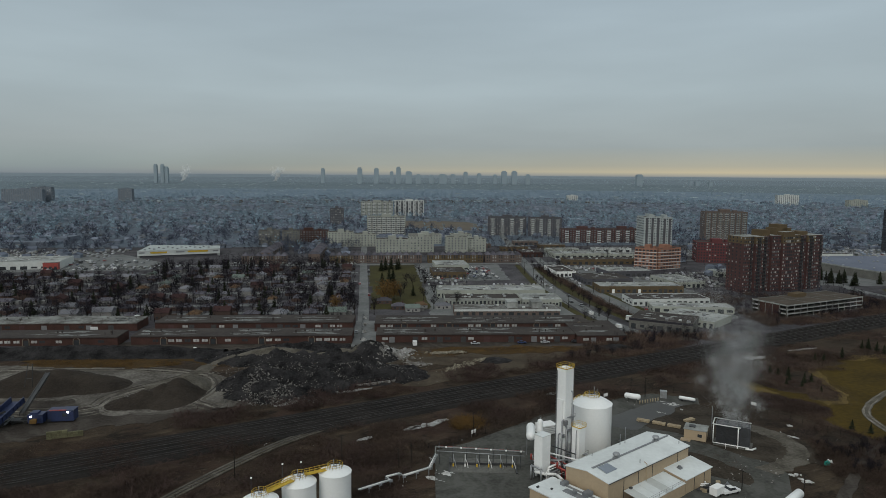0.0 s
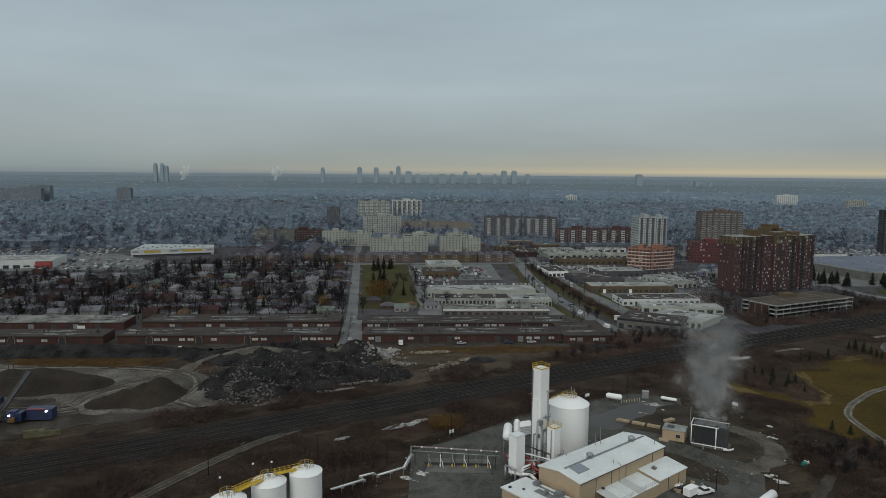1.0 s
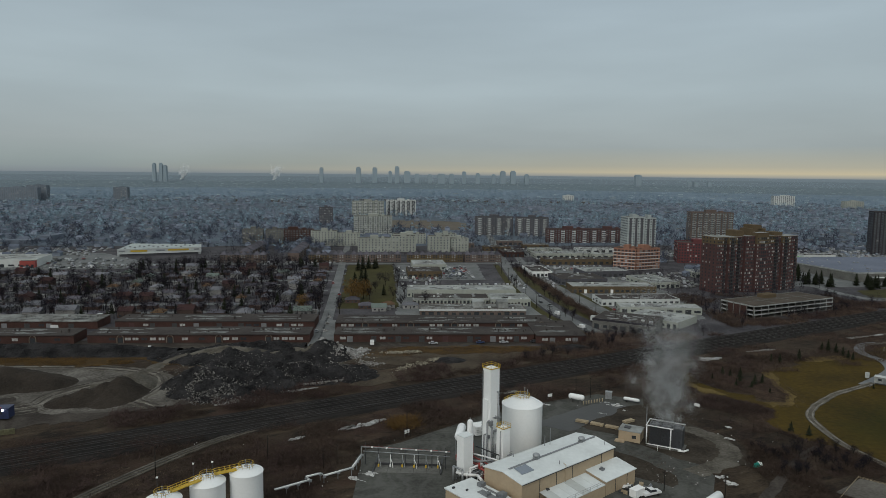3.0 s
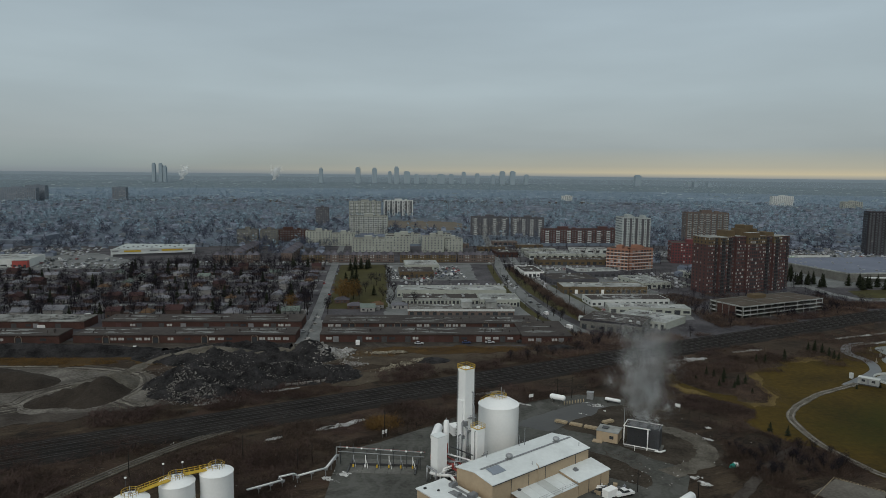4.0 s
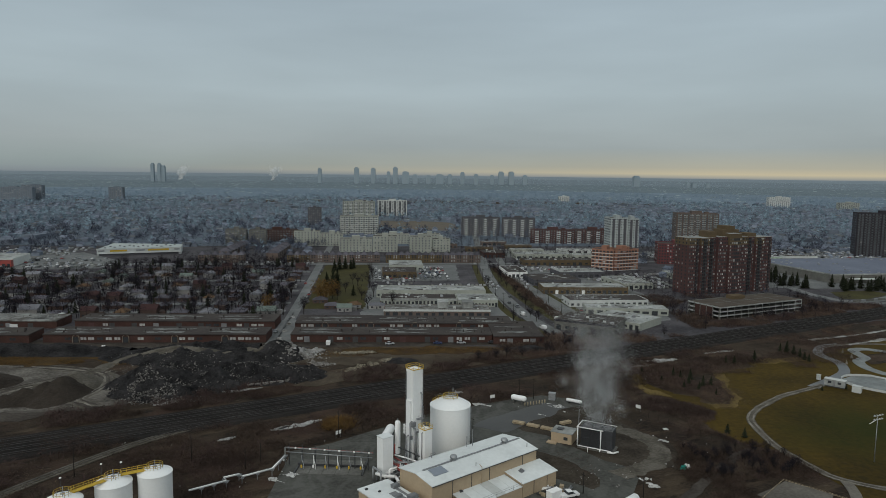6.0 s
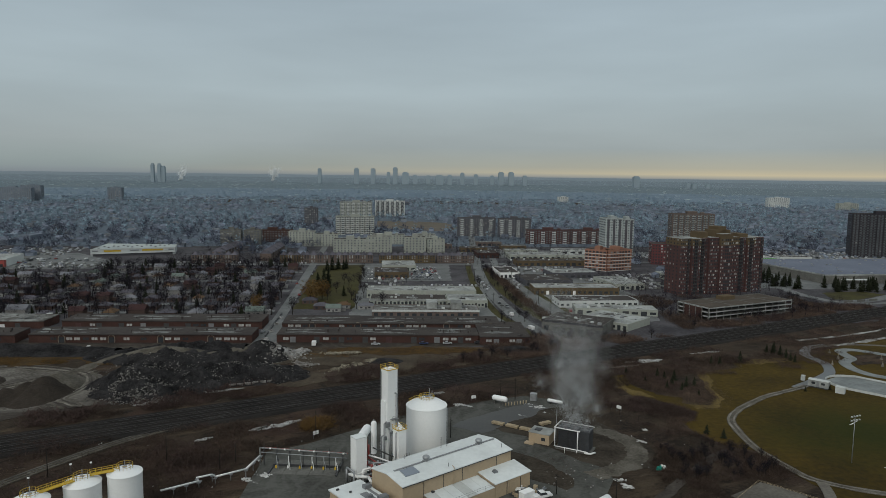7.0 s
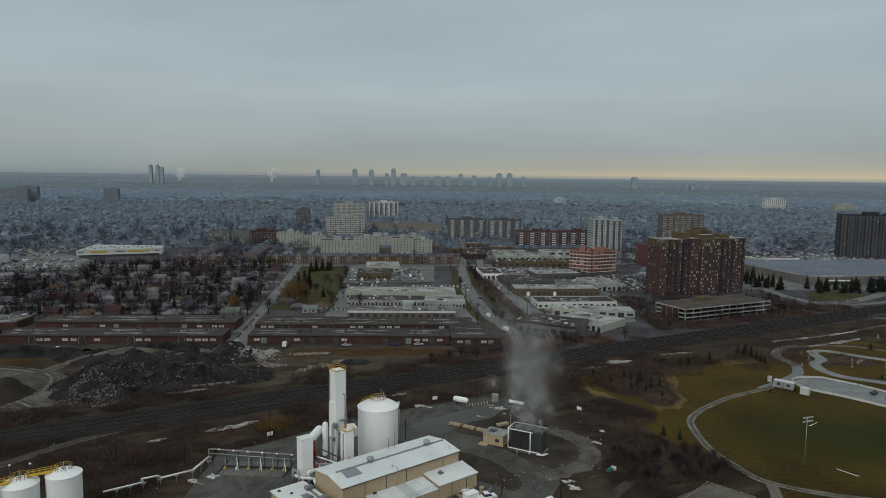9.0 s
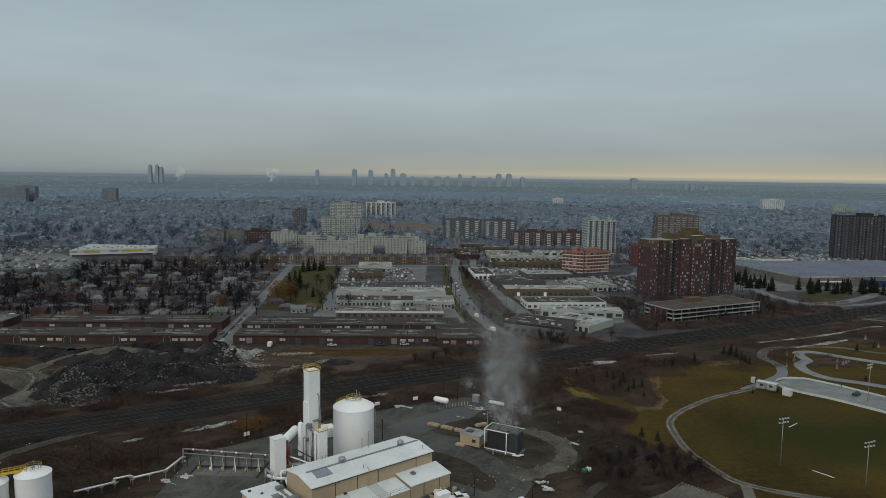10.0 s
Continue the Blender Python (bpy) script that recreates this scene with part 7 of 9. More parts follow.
chunks("litter", "white litter and plastic scraps in the scrub", [(-40, 172, 0.1, 14, 8), (0, 185, 0.1, 10, 6), (130, 205, 0.1, 8, 14), (112, 235, 0.1, 10, 6), (60, 246, 0.1, 22, 5), (-20, 205, 0.1, 30, 8), (126, 196, 0.1, 5, 6)], 46, 0.12, 0.4, "palesnow", 7)
chunks("litter", "brown scrap and stones in the yard", [(100, 188, 0.1, 7, 6), (95, 180, 0.1, 6, 4), (70, 207, 0.1, 6, 3)], 60, 0.15, 0.5, "rubble", 8)
for k in range(9):
    single("concrete_block", Mesher().box(-1.2, -0.4, 0, 1.2, 0.4, 0.9), "rubble", "grey concrete barrier block at the heap foot", "concrete block", (-19 + k * 2.75, 268.2 + k * 1.12, 0), 22, "row of barrier blocks")


def crusher():
    t = thing("crushing_plant", "blue mobile crushing plant with long conveyor", "crusher", (-127, 233, 0), 4)
    part("engine_house", Mesher().box(5, -3.4, 0.7, 13.4, 0.6, 4.2).box(4.9, -3.6, 4.2, 13.5, 0.8, 4.4), "blue", t)
    part("roof_edge", Mesher().box(5.6, -3.5, 4.4, 11, -2.7, 4.55), "red", t)
    part("cab", Mesher().box(-0.4, -5.5, 1.0, 4.4, -1.8, 3.9).box(0.2, -5.0, 3.9, 2.6, -2.4, 4.5), "blue", t)
    part("hopper", Mesher().prism([(1.4, -8.2), (3.4, -8.2), (3.1, -6.6), (1.7, -6.6)], 1.8, 3.0), "rust", t)
    feeder = Mesher()
    fm = Matrix.Translation((-9.5, -12, 1.6)) @ Matrix.Rotation(radians(84), 4, "Z") @ Matrix.Rotation(radians(-12), 4, "Y")
    feeder.box(0, -2.2, 0, 17, 2.2, 0.4, fm).box(0, -2.4, 0.4, 17, -2.1, 2.2, fm).box(0, 2.1, 0.4, 17, 2.4, 2.2, fm)
    for q_ in range(9):
        feeder.box(q_ * 2.05, -2.6, 0.1, q_ * 2.05 + 0.25, -2.4, 2.3, fm)
    part("feeder", feeder, "blue", t, "dark blue feeder trough")
    part("chassis", Mesher().box(-16, -3.5, 0.8, 6, -0.6, 1.4).box(-20, -6, 0.4, -8, -3, 1.6), "dark", t)
    for x in (-14, -10, -6, -2, 2):
        part("wheel", Mesher().tube((x, -3.8, 0.6), (x, -3.0, 0.6), 0.6, seg=12), "tyre", t)
    for p, q in (((-16, -2, 1.6), (-8, -4, 4.8)), ((-4, -2, 1.2), (2, -4.5, 4.2)), ((-12, -3, 1.2), (-18, 1, 5.6))):
        part("chute", Mesher().tube(p, q, 0.45, seg=4), "dark", t)
    part("window", Mesher().box(9.8, -3.47, 2.3, 11.2, -3.38, 3.4), "glass", t)
    for x, y, z in ((0.4, -5.8, 3.0), (11.4, -3.9, 3.6)):
        part("work_lamp", Mesher().box(x, y, z, x + 0.55, y + 0.29, z + 0.5), "lamp", t)
    rq = random.Random(8)
    for k in range(14):
        x, y, z = rq.uniform(-22, -3), rq.uniform(-7, 4), rq.uniform(1, 4)
        part("machine_frame", Mesher().tube((x, y, z * 0.3), (x + rq.uniform(-4, 4), y + rq.uniform(-3, 3), z), rq.uniform(0.12, 0.3), seg=4), rq.choice(("dark", "dark", "grey")), t)
    cv = Mesher()
    p, q = Vector((-6, 2.5, 2.0)), Vector((-7.5, 27, 9.2))
    d = (q - p).normalized()
    sd = Vector((-d.y, d.x, 0)).normalized() * 0.7
    cv.poly([p + sd, p - sd, q - sd, q + sd])
    for e in (sd, -sd):
        cv.tube(p + e, q + e, 0.22, seg=4); cv.tube(p + e - Vector((0, 0, 1.0)), q + e - Vector((0, 0, 0.6)), 0.1, seg=4)
        for i in range(16):
            a = p.lerp(q, i / 15) + e
            cv.tube(a, a - Vector((0, 0, 0.9)), 0.07, seg=4)
    part("conveyor", cv, "dark", t)
    mast = Mesher()
    for x in (-1.6, 1.6):
        mast.tube((-17 + x, 31, -0.2), (-15 + x * 0.5, 30, 12.0), 0.14, seg=4)
    mast.tube((-16, 30, 11.8), (-14, 30, 11.8), 0.1, seg=4).tube((-17.2, 30.4, 6), (-14.8, 30.4, 6), 0.1, seg=4)
    part("conveyor_legs", mast, "dark", t)
    b = thing("block_wall", "row of stacked concrete retaining blocks", "retaining wall", (-110, 217, 0), 20)
    for j in range(3):
        for i in range(7 - (j == 2) * 3):
            part("block", Mesher().box(i * 1.5 - 5, 0, j * 0.8, i * 1.5 - 3.55, 1.0, j * 0.8 + 0.76), "mossblock", b)


def lamp_material():
    m = bpy.data.materials.new("lit_lamp")
    m.use_nodes = True
    p = m.node_tree.nodes["Principled BSDF"]
    p.inputs["Emission Color"].default_value, p.inputs["Emission Strength"].default_value = (0.95, 0.97, 1.0, 1), 6.0
    return m


M["lamp"] = lamp_material()
crusher()


# ---------------------------------------------------------------- park things
def flood_mast(at, turn):
    t = thing("floodlight_mast", "tall grey floodlight mast with eight lamps", "floodlight", (*at, 0), turn, "field floodlights")
    part("pole", Mesher().tube((0, 0, -0.3), (0, 0, 14.6), 0.15, 0.08, seg=8), "galv", t)
    part("crossarm", Mesher().box(-1.9, -0.06, 13.2, 1.9, 0.06, 13.32).box(-1.9, -0.06, 14.4, 1.9, 0.06, 14.52), "galv", t)
    for z in (13.35, 14.55):
        for i in range(4):
            x = -1.7 + i * 1.13
            part("lamp_head", Mesher().tube((x, 0, z + 0.25), (x, -0.4, z + 0.15), 0.13, 0.24, seg=10), "panel", t)
    return t


f1 = flood_mast((185.6, 193.0), 20)
for x, y, tn in ((199.5, 174.8, 20), (252, 252, -150), (262, 214, 200)):
    copy_thing(f1, pose(x, y, 0, 0, 0, tn))
for p, q in (((193.3, 189.3), (196.4, 184.8)), ((205.7, 224.4), (210.8, 228.2))):
    g_ = thing("goal_frame", "white goal bar lying on the grass", "goal", (*p, 0), math.degrees(math.atan2(q[1] - p[1], q[0] - p[0])), "football goals")
    part("bar", Mesher().path([(0, 0.4, 0.12), (0, 0, 0.2), (5.8, 0, 0.2), (5.8, 0.4, 0.12)], 0.1, 6), "white", g_)
tr = thing("site_trailer", "white site trailer beside the rink", "trailer", (219.4, 266.4, 0), -44)
part("body", Mesher().box(-3.8, -1.5, 0.6, 3.8, 1.5, 3.2), "palroof", tr)
part("roof", Mesher().box(-3.9, -1.6, 3.2, 3.9, 1.6, 3.35), "panel", tr)
for x in (-2.4, 1.2):
    part("window", Mesher().box(x, -1.58, 1.7, x + 1.3, -1.45, 2.6), "glass", tr)
part("door", Mesher().box(-0.5, -1.57, 0.7, 0.4, -1.46, 2.7), "grey", tr)
part("chassis", Mesher().box(-3.6, -1.2, 0, 3.6, 1.2, 0.58), "dark", tr)
single("storage_crate", Mesher().box(-1.6, -1.3, 0, 1.6, 1.3, 2.5).box(-1.7, -1.4, 2.5, 1.7, 1.4, 2.6), "panel", "pale grey storage crate next to the trailer", "container", (224.2, 259.6, 0), -44)
single("portable_toilet", Mesher().box(-0.6, -0.6, 0, 0.6, 0.6, 2.1).prism([(-0.65, -0.65), (0.65, -0.65), (0.65, 0.65), (-0.65, 0.65)], 2.1, 2.35), "panel", "pale portable toilet by the path", "toilet", (218.6, 276.5, 0), 20)
rb = thing("rink_boards", "low white boards round the skating rink", "rink boards", (0, 0, 0))
edge = bend([(244, 280.5), (236, 281.6), (229.5, 278), (227.2, 272), (229.5, 264), (239, 253.6), (248.8, 239.6), (271, 205)], 5)
for p, q in zip(edge, edge[1:]):
    d = math.hypot(q[0] - p[0], q[1] - p[1])
    m = Matrix.Translation((*p, 0)) @ Matrix.Rotation(math.atan2(q[1] - p[1], q[0] - p[0]), 4, "Z")
    part("board", Mesher().box(0, -0.06, 0, d - 0.05, 0.06, 1.0, m), "panel", rb)
edge2 = [(244, 280.5), (253, 270), (262, 255.5), (274, 235), (287, 213)]
for p, q in zip(edge2, edge2[1:]):
    d = math.hypot(q[0] - p[0], q[1] - p[1])
    m = Matrix.Translation((*p, 0)) @ Matrix.Rotation(math.atan2(q[1] - p[1], q[0] - p[0]), 4, "Z")
    part("board", Mesher().box(0, -0.06, 0, d - 0.4, 0.06, 1.0, m), "panel", rb)
single("rink_machine", Mesher().box(-1.6, -0.9, 0.2, 1.6, 0.9, 0.9).blob((0.8, 0.2, 0.8), 0.9, 0.7, 0.7, 5, 0.2), "dark", "dark maintenance gear on the rink slab", "machine", (252, 259, 0.26), 30)
for k, (x, y, h) in enumerate(((246.3, 300.5, 3.0), (257.9, 321.5, 3.0), (255.0, 310, 4.0), (256.6, 312.5, 3.4), (275.8, 309.5, 3.2), (278.4, 307, 3.4), (275, 304, 4.0), (268.3, 297.9, 3.6), (281, 309, 3.2), (320.2, 355.7, 4), (314.7, 337.1, 4))):
    h *= 0.62
    tp = thing("pole_tent", "small pale conical pole tent on the park lawn", "tent", (x, y, 0), k * 40, "pale pole tents")
    part("cover", Mesher().lathe([(h * 0.34, 0), (h * 0.2, h * 0.42), (h * 0.05, h * 0.86)], 9), "palegravel", tp)
    pl_ = Mesher()
    for a in range(5):
        t_ = a * 1.26
        pl_.tube((h * 0.3 * math.cos(t_), h * 0.3 * math.sin(t_), 0), (-h * 0.06 * math.cos(t_), -h * 0.06 * math.sin(t_), h * 1.08), 0.05, seg=4)
    part("tent_poles", pl_, "wood", tp)


# ---------------------------------------------------------------- workshops, stores, terraces
def workshop(label, at, turn, L_, D_, h, wall="panel", roof="palroof", doors=8, seed=0, units=5, front="glass", fascia=None):
    """Flat-roofed single-storey workshop: walls, roof slab with parapet, a row of doors and windows, roof units."""
    rnd = random.Random(seed)
    t = thing("workshop", label, "industrial building", (*at, 0), turn, "low workshops")
    w = Mesher().box(0, 0, -0.3, L_, D_, h - 0.3)
    for a, b, c, d in ((0, 0, L_, 0.3), (0, D_ - 0.3, L_, D_), (0, 0.3, 0.3, D_ - 0.3), (L_ - 0.3, 0.3, L_, D_ - 0.3)):
        w.box(a, b, h - 0.3, c, d, h + 0.15)
    part("wall", w, wall, t)
    part("roof", Mesher().box(0.31, 0.31, h - 0.3, L_ - 0.31, D_ - 0.31, h - 0.05), roof, t)
    if fascia:
        part("fascia", Mesher().box(-0.2, -0.25, h - 1.1, L_ + 0.2, -0.004, h + 0.1), fascia, t)
    for i in range(doors):
        x = L_ * (i + 0.5) / doors
        wd = L_ / doors * rnd.uniform(0.45, 0.7)
        if rnd.random() < 0.55:
            part("door", Mesher().box(x - wd / 2, -0.08, 0, x + wd / 2, 0.1, 2.9), rnd.choice(("dark", "glass", front)), t)
        else:
            part("window", Mesher().box(x - wd / 2, -0.08, 1.0, x + wd / 2, 0.1, 2.5), "glass", t)
    for i in range(max(2, int(D_ / 6))):
        y = D_ * (i + 0.5) / max(2, int(D_ / 6))
        part("window", Mesher().box(-0.08, y - 1.2, 1.2, 0.1, y + 1.2, 2.4), "glass", t)
    for i in range(units):
        x, y, q = rnd.uniform(2, L_ - 3), rnd.uniform(2, D_ - 3), rnd.uniform(0.8, 2.0)
        part("roof_unit", Mesher().box(x, y, h - 0.05, x + q, y + q * 0.8, h + q * 0.5), rnd.choice(("grey", "galv", "panel")), t)
    sn = Mesher()
    for i in range(int(L_ * D_ / 130) + 2):
        x, y = rnd.uniform(5, L_ - 8), rnd.uniform(3, D_ - 4)
        sn.poly([(x + 4 * math.cos(a * 0.7) * rnd.uniform(0.4, 1), y + 1.4 * math.sin(a * 0.7) * rnd.uniform(0.4, 1), h - 0.02) for a in range(9)])
    part("roof_puddles", sn, "palroof" if roof != "palroof" else "flatroof", t, kind="stuff")
    return t


workshop("long pale-roofed workshop row with dark bay doors", (20, 467), 0.5, 76, 20, 5.2, "cream", "palroof", 26, 1, 12)
workshop("low workshop row with stepped pale roof", (24, 439), 0, 50, 18, 4.4, "cream", "flatroof", 20, 2, 8, fascia="palroof")
workshop("flat workshop with wide pale roof", (74.4, 434), 0, 26, 24, 4.6, "cream", "palroof", 12, 4, 4)
workshop("low brick workshop with slushy roof and white fascia boards", (28, 402), 0, 64, 17, 4.6, "terrace", "slushroof", 14, 3, 8, fascia="panel")
for x, y in ((60.5, 407), (75.5, 407)):
    single("roof_block", Mesher().box(0, 0, 0, 6.4, 10, 8.0).box(-0.2, -0.2, 8.0, 6.6, 10.2, 8.3), "palroof", "tall pale stair block between workshop roofs", "industrial building", (x, y, 0), 0, "pale stair blocks")
workshop("yellow-green fronted car showroom", (20, 556), G, 28, 30, 5, "ochre", "flatroof", 7, 5, 4)
workshop("pale showroom block beside the car lot", (24, 600), G, 30, 34, 5, "cream", "palroof", 6, 6, 4)
workshop("grey workshop with long shallow dark roof", (124.5, 371.5), -31, 34, 24, 5.8, "concrete", "flatroof", 7, 7, 4, fascia="slatebrick")
workshop("white workshop with a row of square windows", (147.5, 435), 3.0, 53, 20, 4.4, "panel", "flatroof", 14, 8, 5)
workshop("brick workshop with white loading doors", (139.5, 483.5), 0.5, 62, 21, 5, "ochre", "palroof", 16, 9, 9, front="white")
workshop("pale shed with wet flat roof", (148.5, 389), -45, 32, 27, 4.0, "cream", "palroof", 9, 10, 8)
workshop("pale shed with patched wet roof", (153, 413), -6, 50, 15, 4.0, "cream", "palroof", 9, 30, 8)
workshop("white glazed flat-roofed car showroom", (124, 562), 3.5, 17, 40, 4.6, "white", "flatroof", 5, 11, 3)
workshop("long showroom with dark flat roof", (139, 520), 6, 38, 34, 4.6, "greybrick", "flatroof", 9, 12, 4)
workshop("low grey flat-roofed store", (168, 560), 8, 40, 26, 5, "greybrick", "palroof", 8, 13, 4)
workshop("low tan brick plaza building", (150, 640), 4, 70, 18, 5, "ochre", "flatroof", 12, 14, 5)
workshop("low plaza building with pale roof", (150, 690), 4, 60, 24, 5, "cream", "palroof", 10, 15, 5)
workshop("low brown brick shop row", (118, 700), 4, 22, 30, 5, "brick2", "flatroof", 5, 16, 3)
workshop("low pale flat-roofed shops", (205, 505), 10, 24, 40, 4.5, "cream", "palroof", 6, 17, 4)
for k, (x, y, l, d, wl, rf) in enumerate(((206, 690, 34, 14, "cream", "palroof"), (252, 702, 26, 16, "terrace", "flatroof"), (206, 742, 42, 15, "panel", "slushroof"), (104, 756, 30, 14, "ochre", "flatroof"), (152, 738, 36, 13, "cream", "palroof"),
                                                   (342, 700, 40, 18, "panel", "palroof"), (128, 822, 30, 14, "terrace", "slushroof"), (336, 786, 30, 14, "cream", "flatroof"), (262, 560, 26, 18, "cream", "palroof"), (152, 782, 30, 13, "ochre", "slushroof"), (70, 790, 26, 12, "terrace", "flatroof"))):
    workshop("low flat-roofed shop building among parking lots", (x, y), 4, l, d, 4.6, wl, rf, 5, 40 + k, 3)
sheet("parking_lot", [(100, 700), (330, 712), (336, 770), (196, 778), (100, 752)], 0.09, "road", "grey lots between low shop buildings", "parking lot", edge=0.6)
sheet("open_field", [(-21, 1252), (51, 1255), (102, 1223), (128, 1157), (110, 1040), (50, 1050), (-11, 1100)], 0.09, "drygrass", "open field of dry brown grass", "grass", edge=1.5)
workshop("low pale store beside the parking lot", (-372, 600), 10, 66, 40, 7, "panel", "palroof", 8, 18, 6)
workshop("small shop with red front wall", (-318, 604), 10, 12, 26, 6, "red", "flatroof", 3, 19, 1)


def big_store():
    t = thing("warehouse_store", "huge pale warehouse store with slate blue roof", "store", (389, 541, 0), 0)
    A, B, C, D = Vector((0, 0)), Vector((120, 14)), Vector((150, 120)), Vector((-20, 104))
    ring = [A, B, C, D]
    part("wall", Mesher().prism([tuple(p) for p in ring], -0.3, 7.4), "concrete", t)
    inner = [tuple(p + ((A + B + C + D) / 4 - p) * 0.012) for p in ring]
    part("roof", Mesher().prism(inner, 7.4, 7.6), "blueroof", t)
    for k, (p, q) in enumerate(zip(ring, ring[1:] + ring[:1])):
        m = Matrix.Translation((*p, 0)) @ Matrix.Rotation(math.atan2(q.y - p.y, q.x - p.x), 4, "Z")
        part("parapet", Mesher().box(-0.1, -0.25, 6.8, (q - p).length + 0.1, 0.05, 7.9, m), "palroof", t)
    rnd = random.Random(3)
    for i in range(36):
        a, b = rnd.random(), rnd.random()
        p = A.lerp(B, a).lerp(D.lerp(C, a), b * 0.9 + 0.05)
        part("roof_vent", Mesher().box(p.x, p.y, 7.6, p.x + rnd.uniform(1, 2), p.y + 1.2, 7.6 + rnd.uniform(0.4, 0.9)), rnd.choice(("grey", "galv", "galv")), t)
    part("shop_front", Mesher().box(56, -4, -0.2, 112, 8, 5.5), "blue", t)
    part("canopy", Mesher().box(14, -3.6, 3.8, 40, 0.6, 4.4), "panel", t)
    workshop("white shop behind the big store", (432, 690), 0, 34, 14, 5, "panel", "flatroof", 6, 21, 4)
    workshop("green-fronted shop behind the big store", (372, 668), 0, 44, 24, 6, "white", "palroof", 6, 22, 3, fascia="greenfront")
    # white mall: a four-cornered hall, its long front turned a little away
    m = thing("shopping_mall", "large white store with yellow fascia panels", "store", (-270, 688, 0), 20.3)
    back = [(0, 0), (78.5, 0), (81, 30), (12, 60)]
    part("wall", Mesher().prism(back, -0.3, 7.0), "mallwall", m)
    part("parapet", Mesher().box(-0.2, -0.3, 6.4, 78.7, -0.01, 7.5), "mallwall", m)
    part("roof", Mesher().prism([(0.5, 0.3), (78, 0.3), (80.4, 29.6), (12.2, 59)], 7.0, 7.2), "hazepanel", m)
    for x0, x1, z in ((12, 27.5, 4.2), (47, 67, 4.4)):
        part("yellow_fascia", Mesher().box(x0, -0.5, z, x1, -0.31, z + 1.7), "signyellow", m)
    for x0, x1 in ((1.5, 7), (36, 44), (72, 77)):
        part("shop_sign", Mesher().box(x0, -0.4, 4.6, x1, -0.31, 5.8), "grey", m)
    part("shop_front", Mesher().box(2, -0.25, 0, 76, -0.01, 2.2), "greybrick", m)
    part("canopy", Mesher().box(0, -1.6, 2.4, 78, -0.31, 2.9), "panel", m)
    for i in range(16):
        x, y = 6 + i * 4.4, 6 + (i * 13) % 22
        part("roof_unit", Mesher().box(x, y, 7.2, x + 2.0, y + 1.6, 8.2), "grey", m)


big_store()


def terrace(label, u0, v0, n, turn=0.0, wall="terrace", unit=6.0, depth=11, h=7.5, seed=0):
    """Row of narrow townhouses with gables and dark hipped roofs."""
    rnd = random.Random(seed)
    t = thing("townhouse_terrace", label, "terrace", (*grid(u0, v0), 0), G + turn, "brick terraces")
    for i in range(n):
        x = i * unit
        w = part("house_front", Mesher().box(x, (i % 2) * 0.4, -0.2, x + unit - 0.004, depth, h), wall, t)
        r = Mesher()
        zr = h + 3.0
        y0 = (i % 2) * 0.4 - 0.3
        r.poly([(x, y0, h), (x + unit, y0, h), (x + unit * 0.5, depth * 0.35, zr)])
        r.poly([(x, depth + 0.3, h), (x, y0, h), (x + unit * 0.5, depth * 0.35, zr), (x + unit * 0.5, depth * 0.7, zr)])
        r.poly([(x + unit, y0, h), (x + unit, depth + 0.3, h), (x + unit * 0.5, depth * 0.7, zr), (x + unit * 0.5, depth * 0.35, zr)])
        r.poly([(x + unit, depth + 0.3, h), (x, depth + 0.3, h), (x + unit * 0.5, depth * 0.7, zr)])
        part("roof", r, "shingle", t)
        g = Mesher()
        for z in (1.2, 4.2, 6.0):
            for q in (0.2, 0.6):
                g.box(x + unit * q, y0 + 0.22, z, x + unit * (q + 0.2), y0 + 0.4, z + 1.2)
        part("window_glass", g, "blind" if i % 2 else "glass", w, kind="stuff")
    return t


terrace("red brick townhouse terrace with gabled roofs", -12, 318, 11, seed=1)
terrace("brown brick townhouse terrace with gabled roofs", 60, 316, 9, seed=2, wall="ochre")
terrace("red brick townhouse terrace with gabled roofs", 116, 315, 6, seed=3)
terrace("brown brick townhouse terrace by the cross street", -116, 318, 7, seed=4)
terrace("red brick terrace along a side street", -44, 330, 14, turn=88, seed=5)
terrace("short ochre brick townhouse terrace", -34, 318, 4, seed=6, wall="ochre")
terrace("brown brick terrace behind the cross street", -92, 345, 14, turn=88, seed=7)


# ---------------------------------------------------------------- vehicles
rnd = random.Random(21)
KINDS = ["car"] * 7 + ["van", "pickup"]
PAINT = ["white", "white", "white", "silver", "silver", "dark", "dark", "grey", "grey", "red", "navy"]


def cars_in(rows, group):
    for (x, y), turn in rows:
        vehicle(rnd.choice(KINDS), rnd.choice(PAINT), (x, y), turn, group)


cars_in([(grid(50 + i * 3.1, 212 + j * 9), G + 90) for j in range(8) for i in range(20) if rnd.random() < 0.74], "dealer lot cars")
cars_in([((152 + i * 3.0, 398 + j * 12), 80) for j in range(3) for i in range(14) if rnd.random() < 0.35], "workshop yard cars")
cars_in([((141 + i * 3, 610), 90) for i in range(16) if rnd.random() < 0.7], "plaza cars")
cars_in([((195 + i * 3.1, 580 + j * 16), 90) for j in range(3) for i in range(8) if rnd.random() < 0.7], "apartment lot cars")
cars_in([(grid(-330 + i * 3.1, 286 + j * 15), G + 90) for j in range(5) for i in range(40) if rnd.random() < 0.22], "shopping lot cars")
cars_in([((380 + i * 4.5, 700 + j * 20), 80) for j in range(4) for i in range(40) if rnd.random() < 0.3], "store lot cars")
cars_in([(grid(u, -3.5), G) for u in (56, 80, 92, 108, 126, 131)], "cars by the brick row")
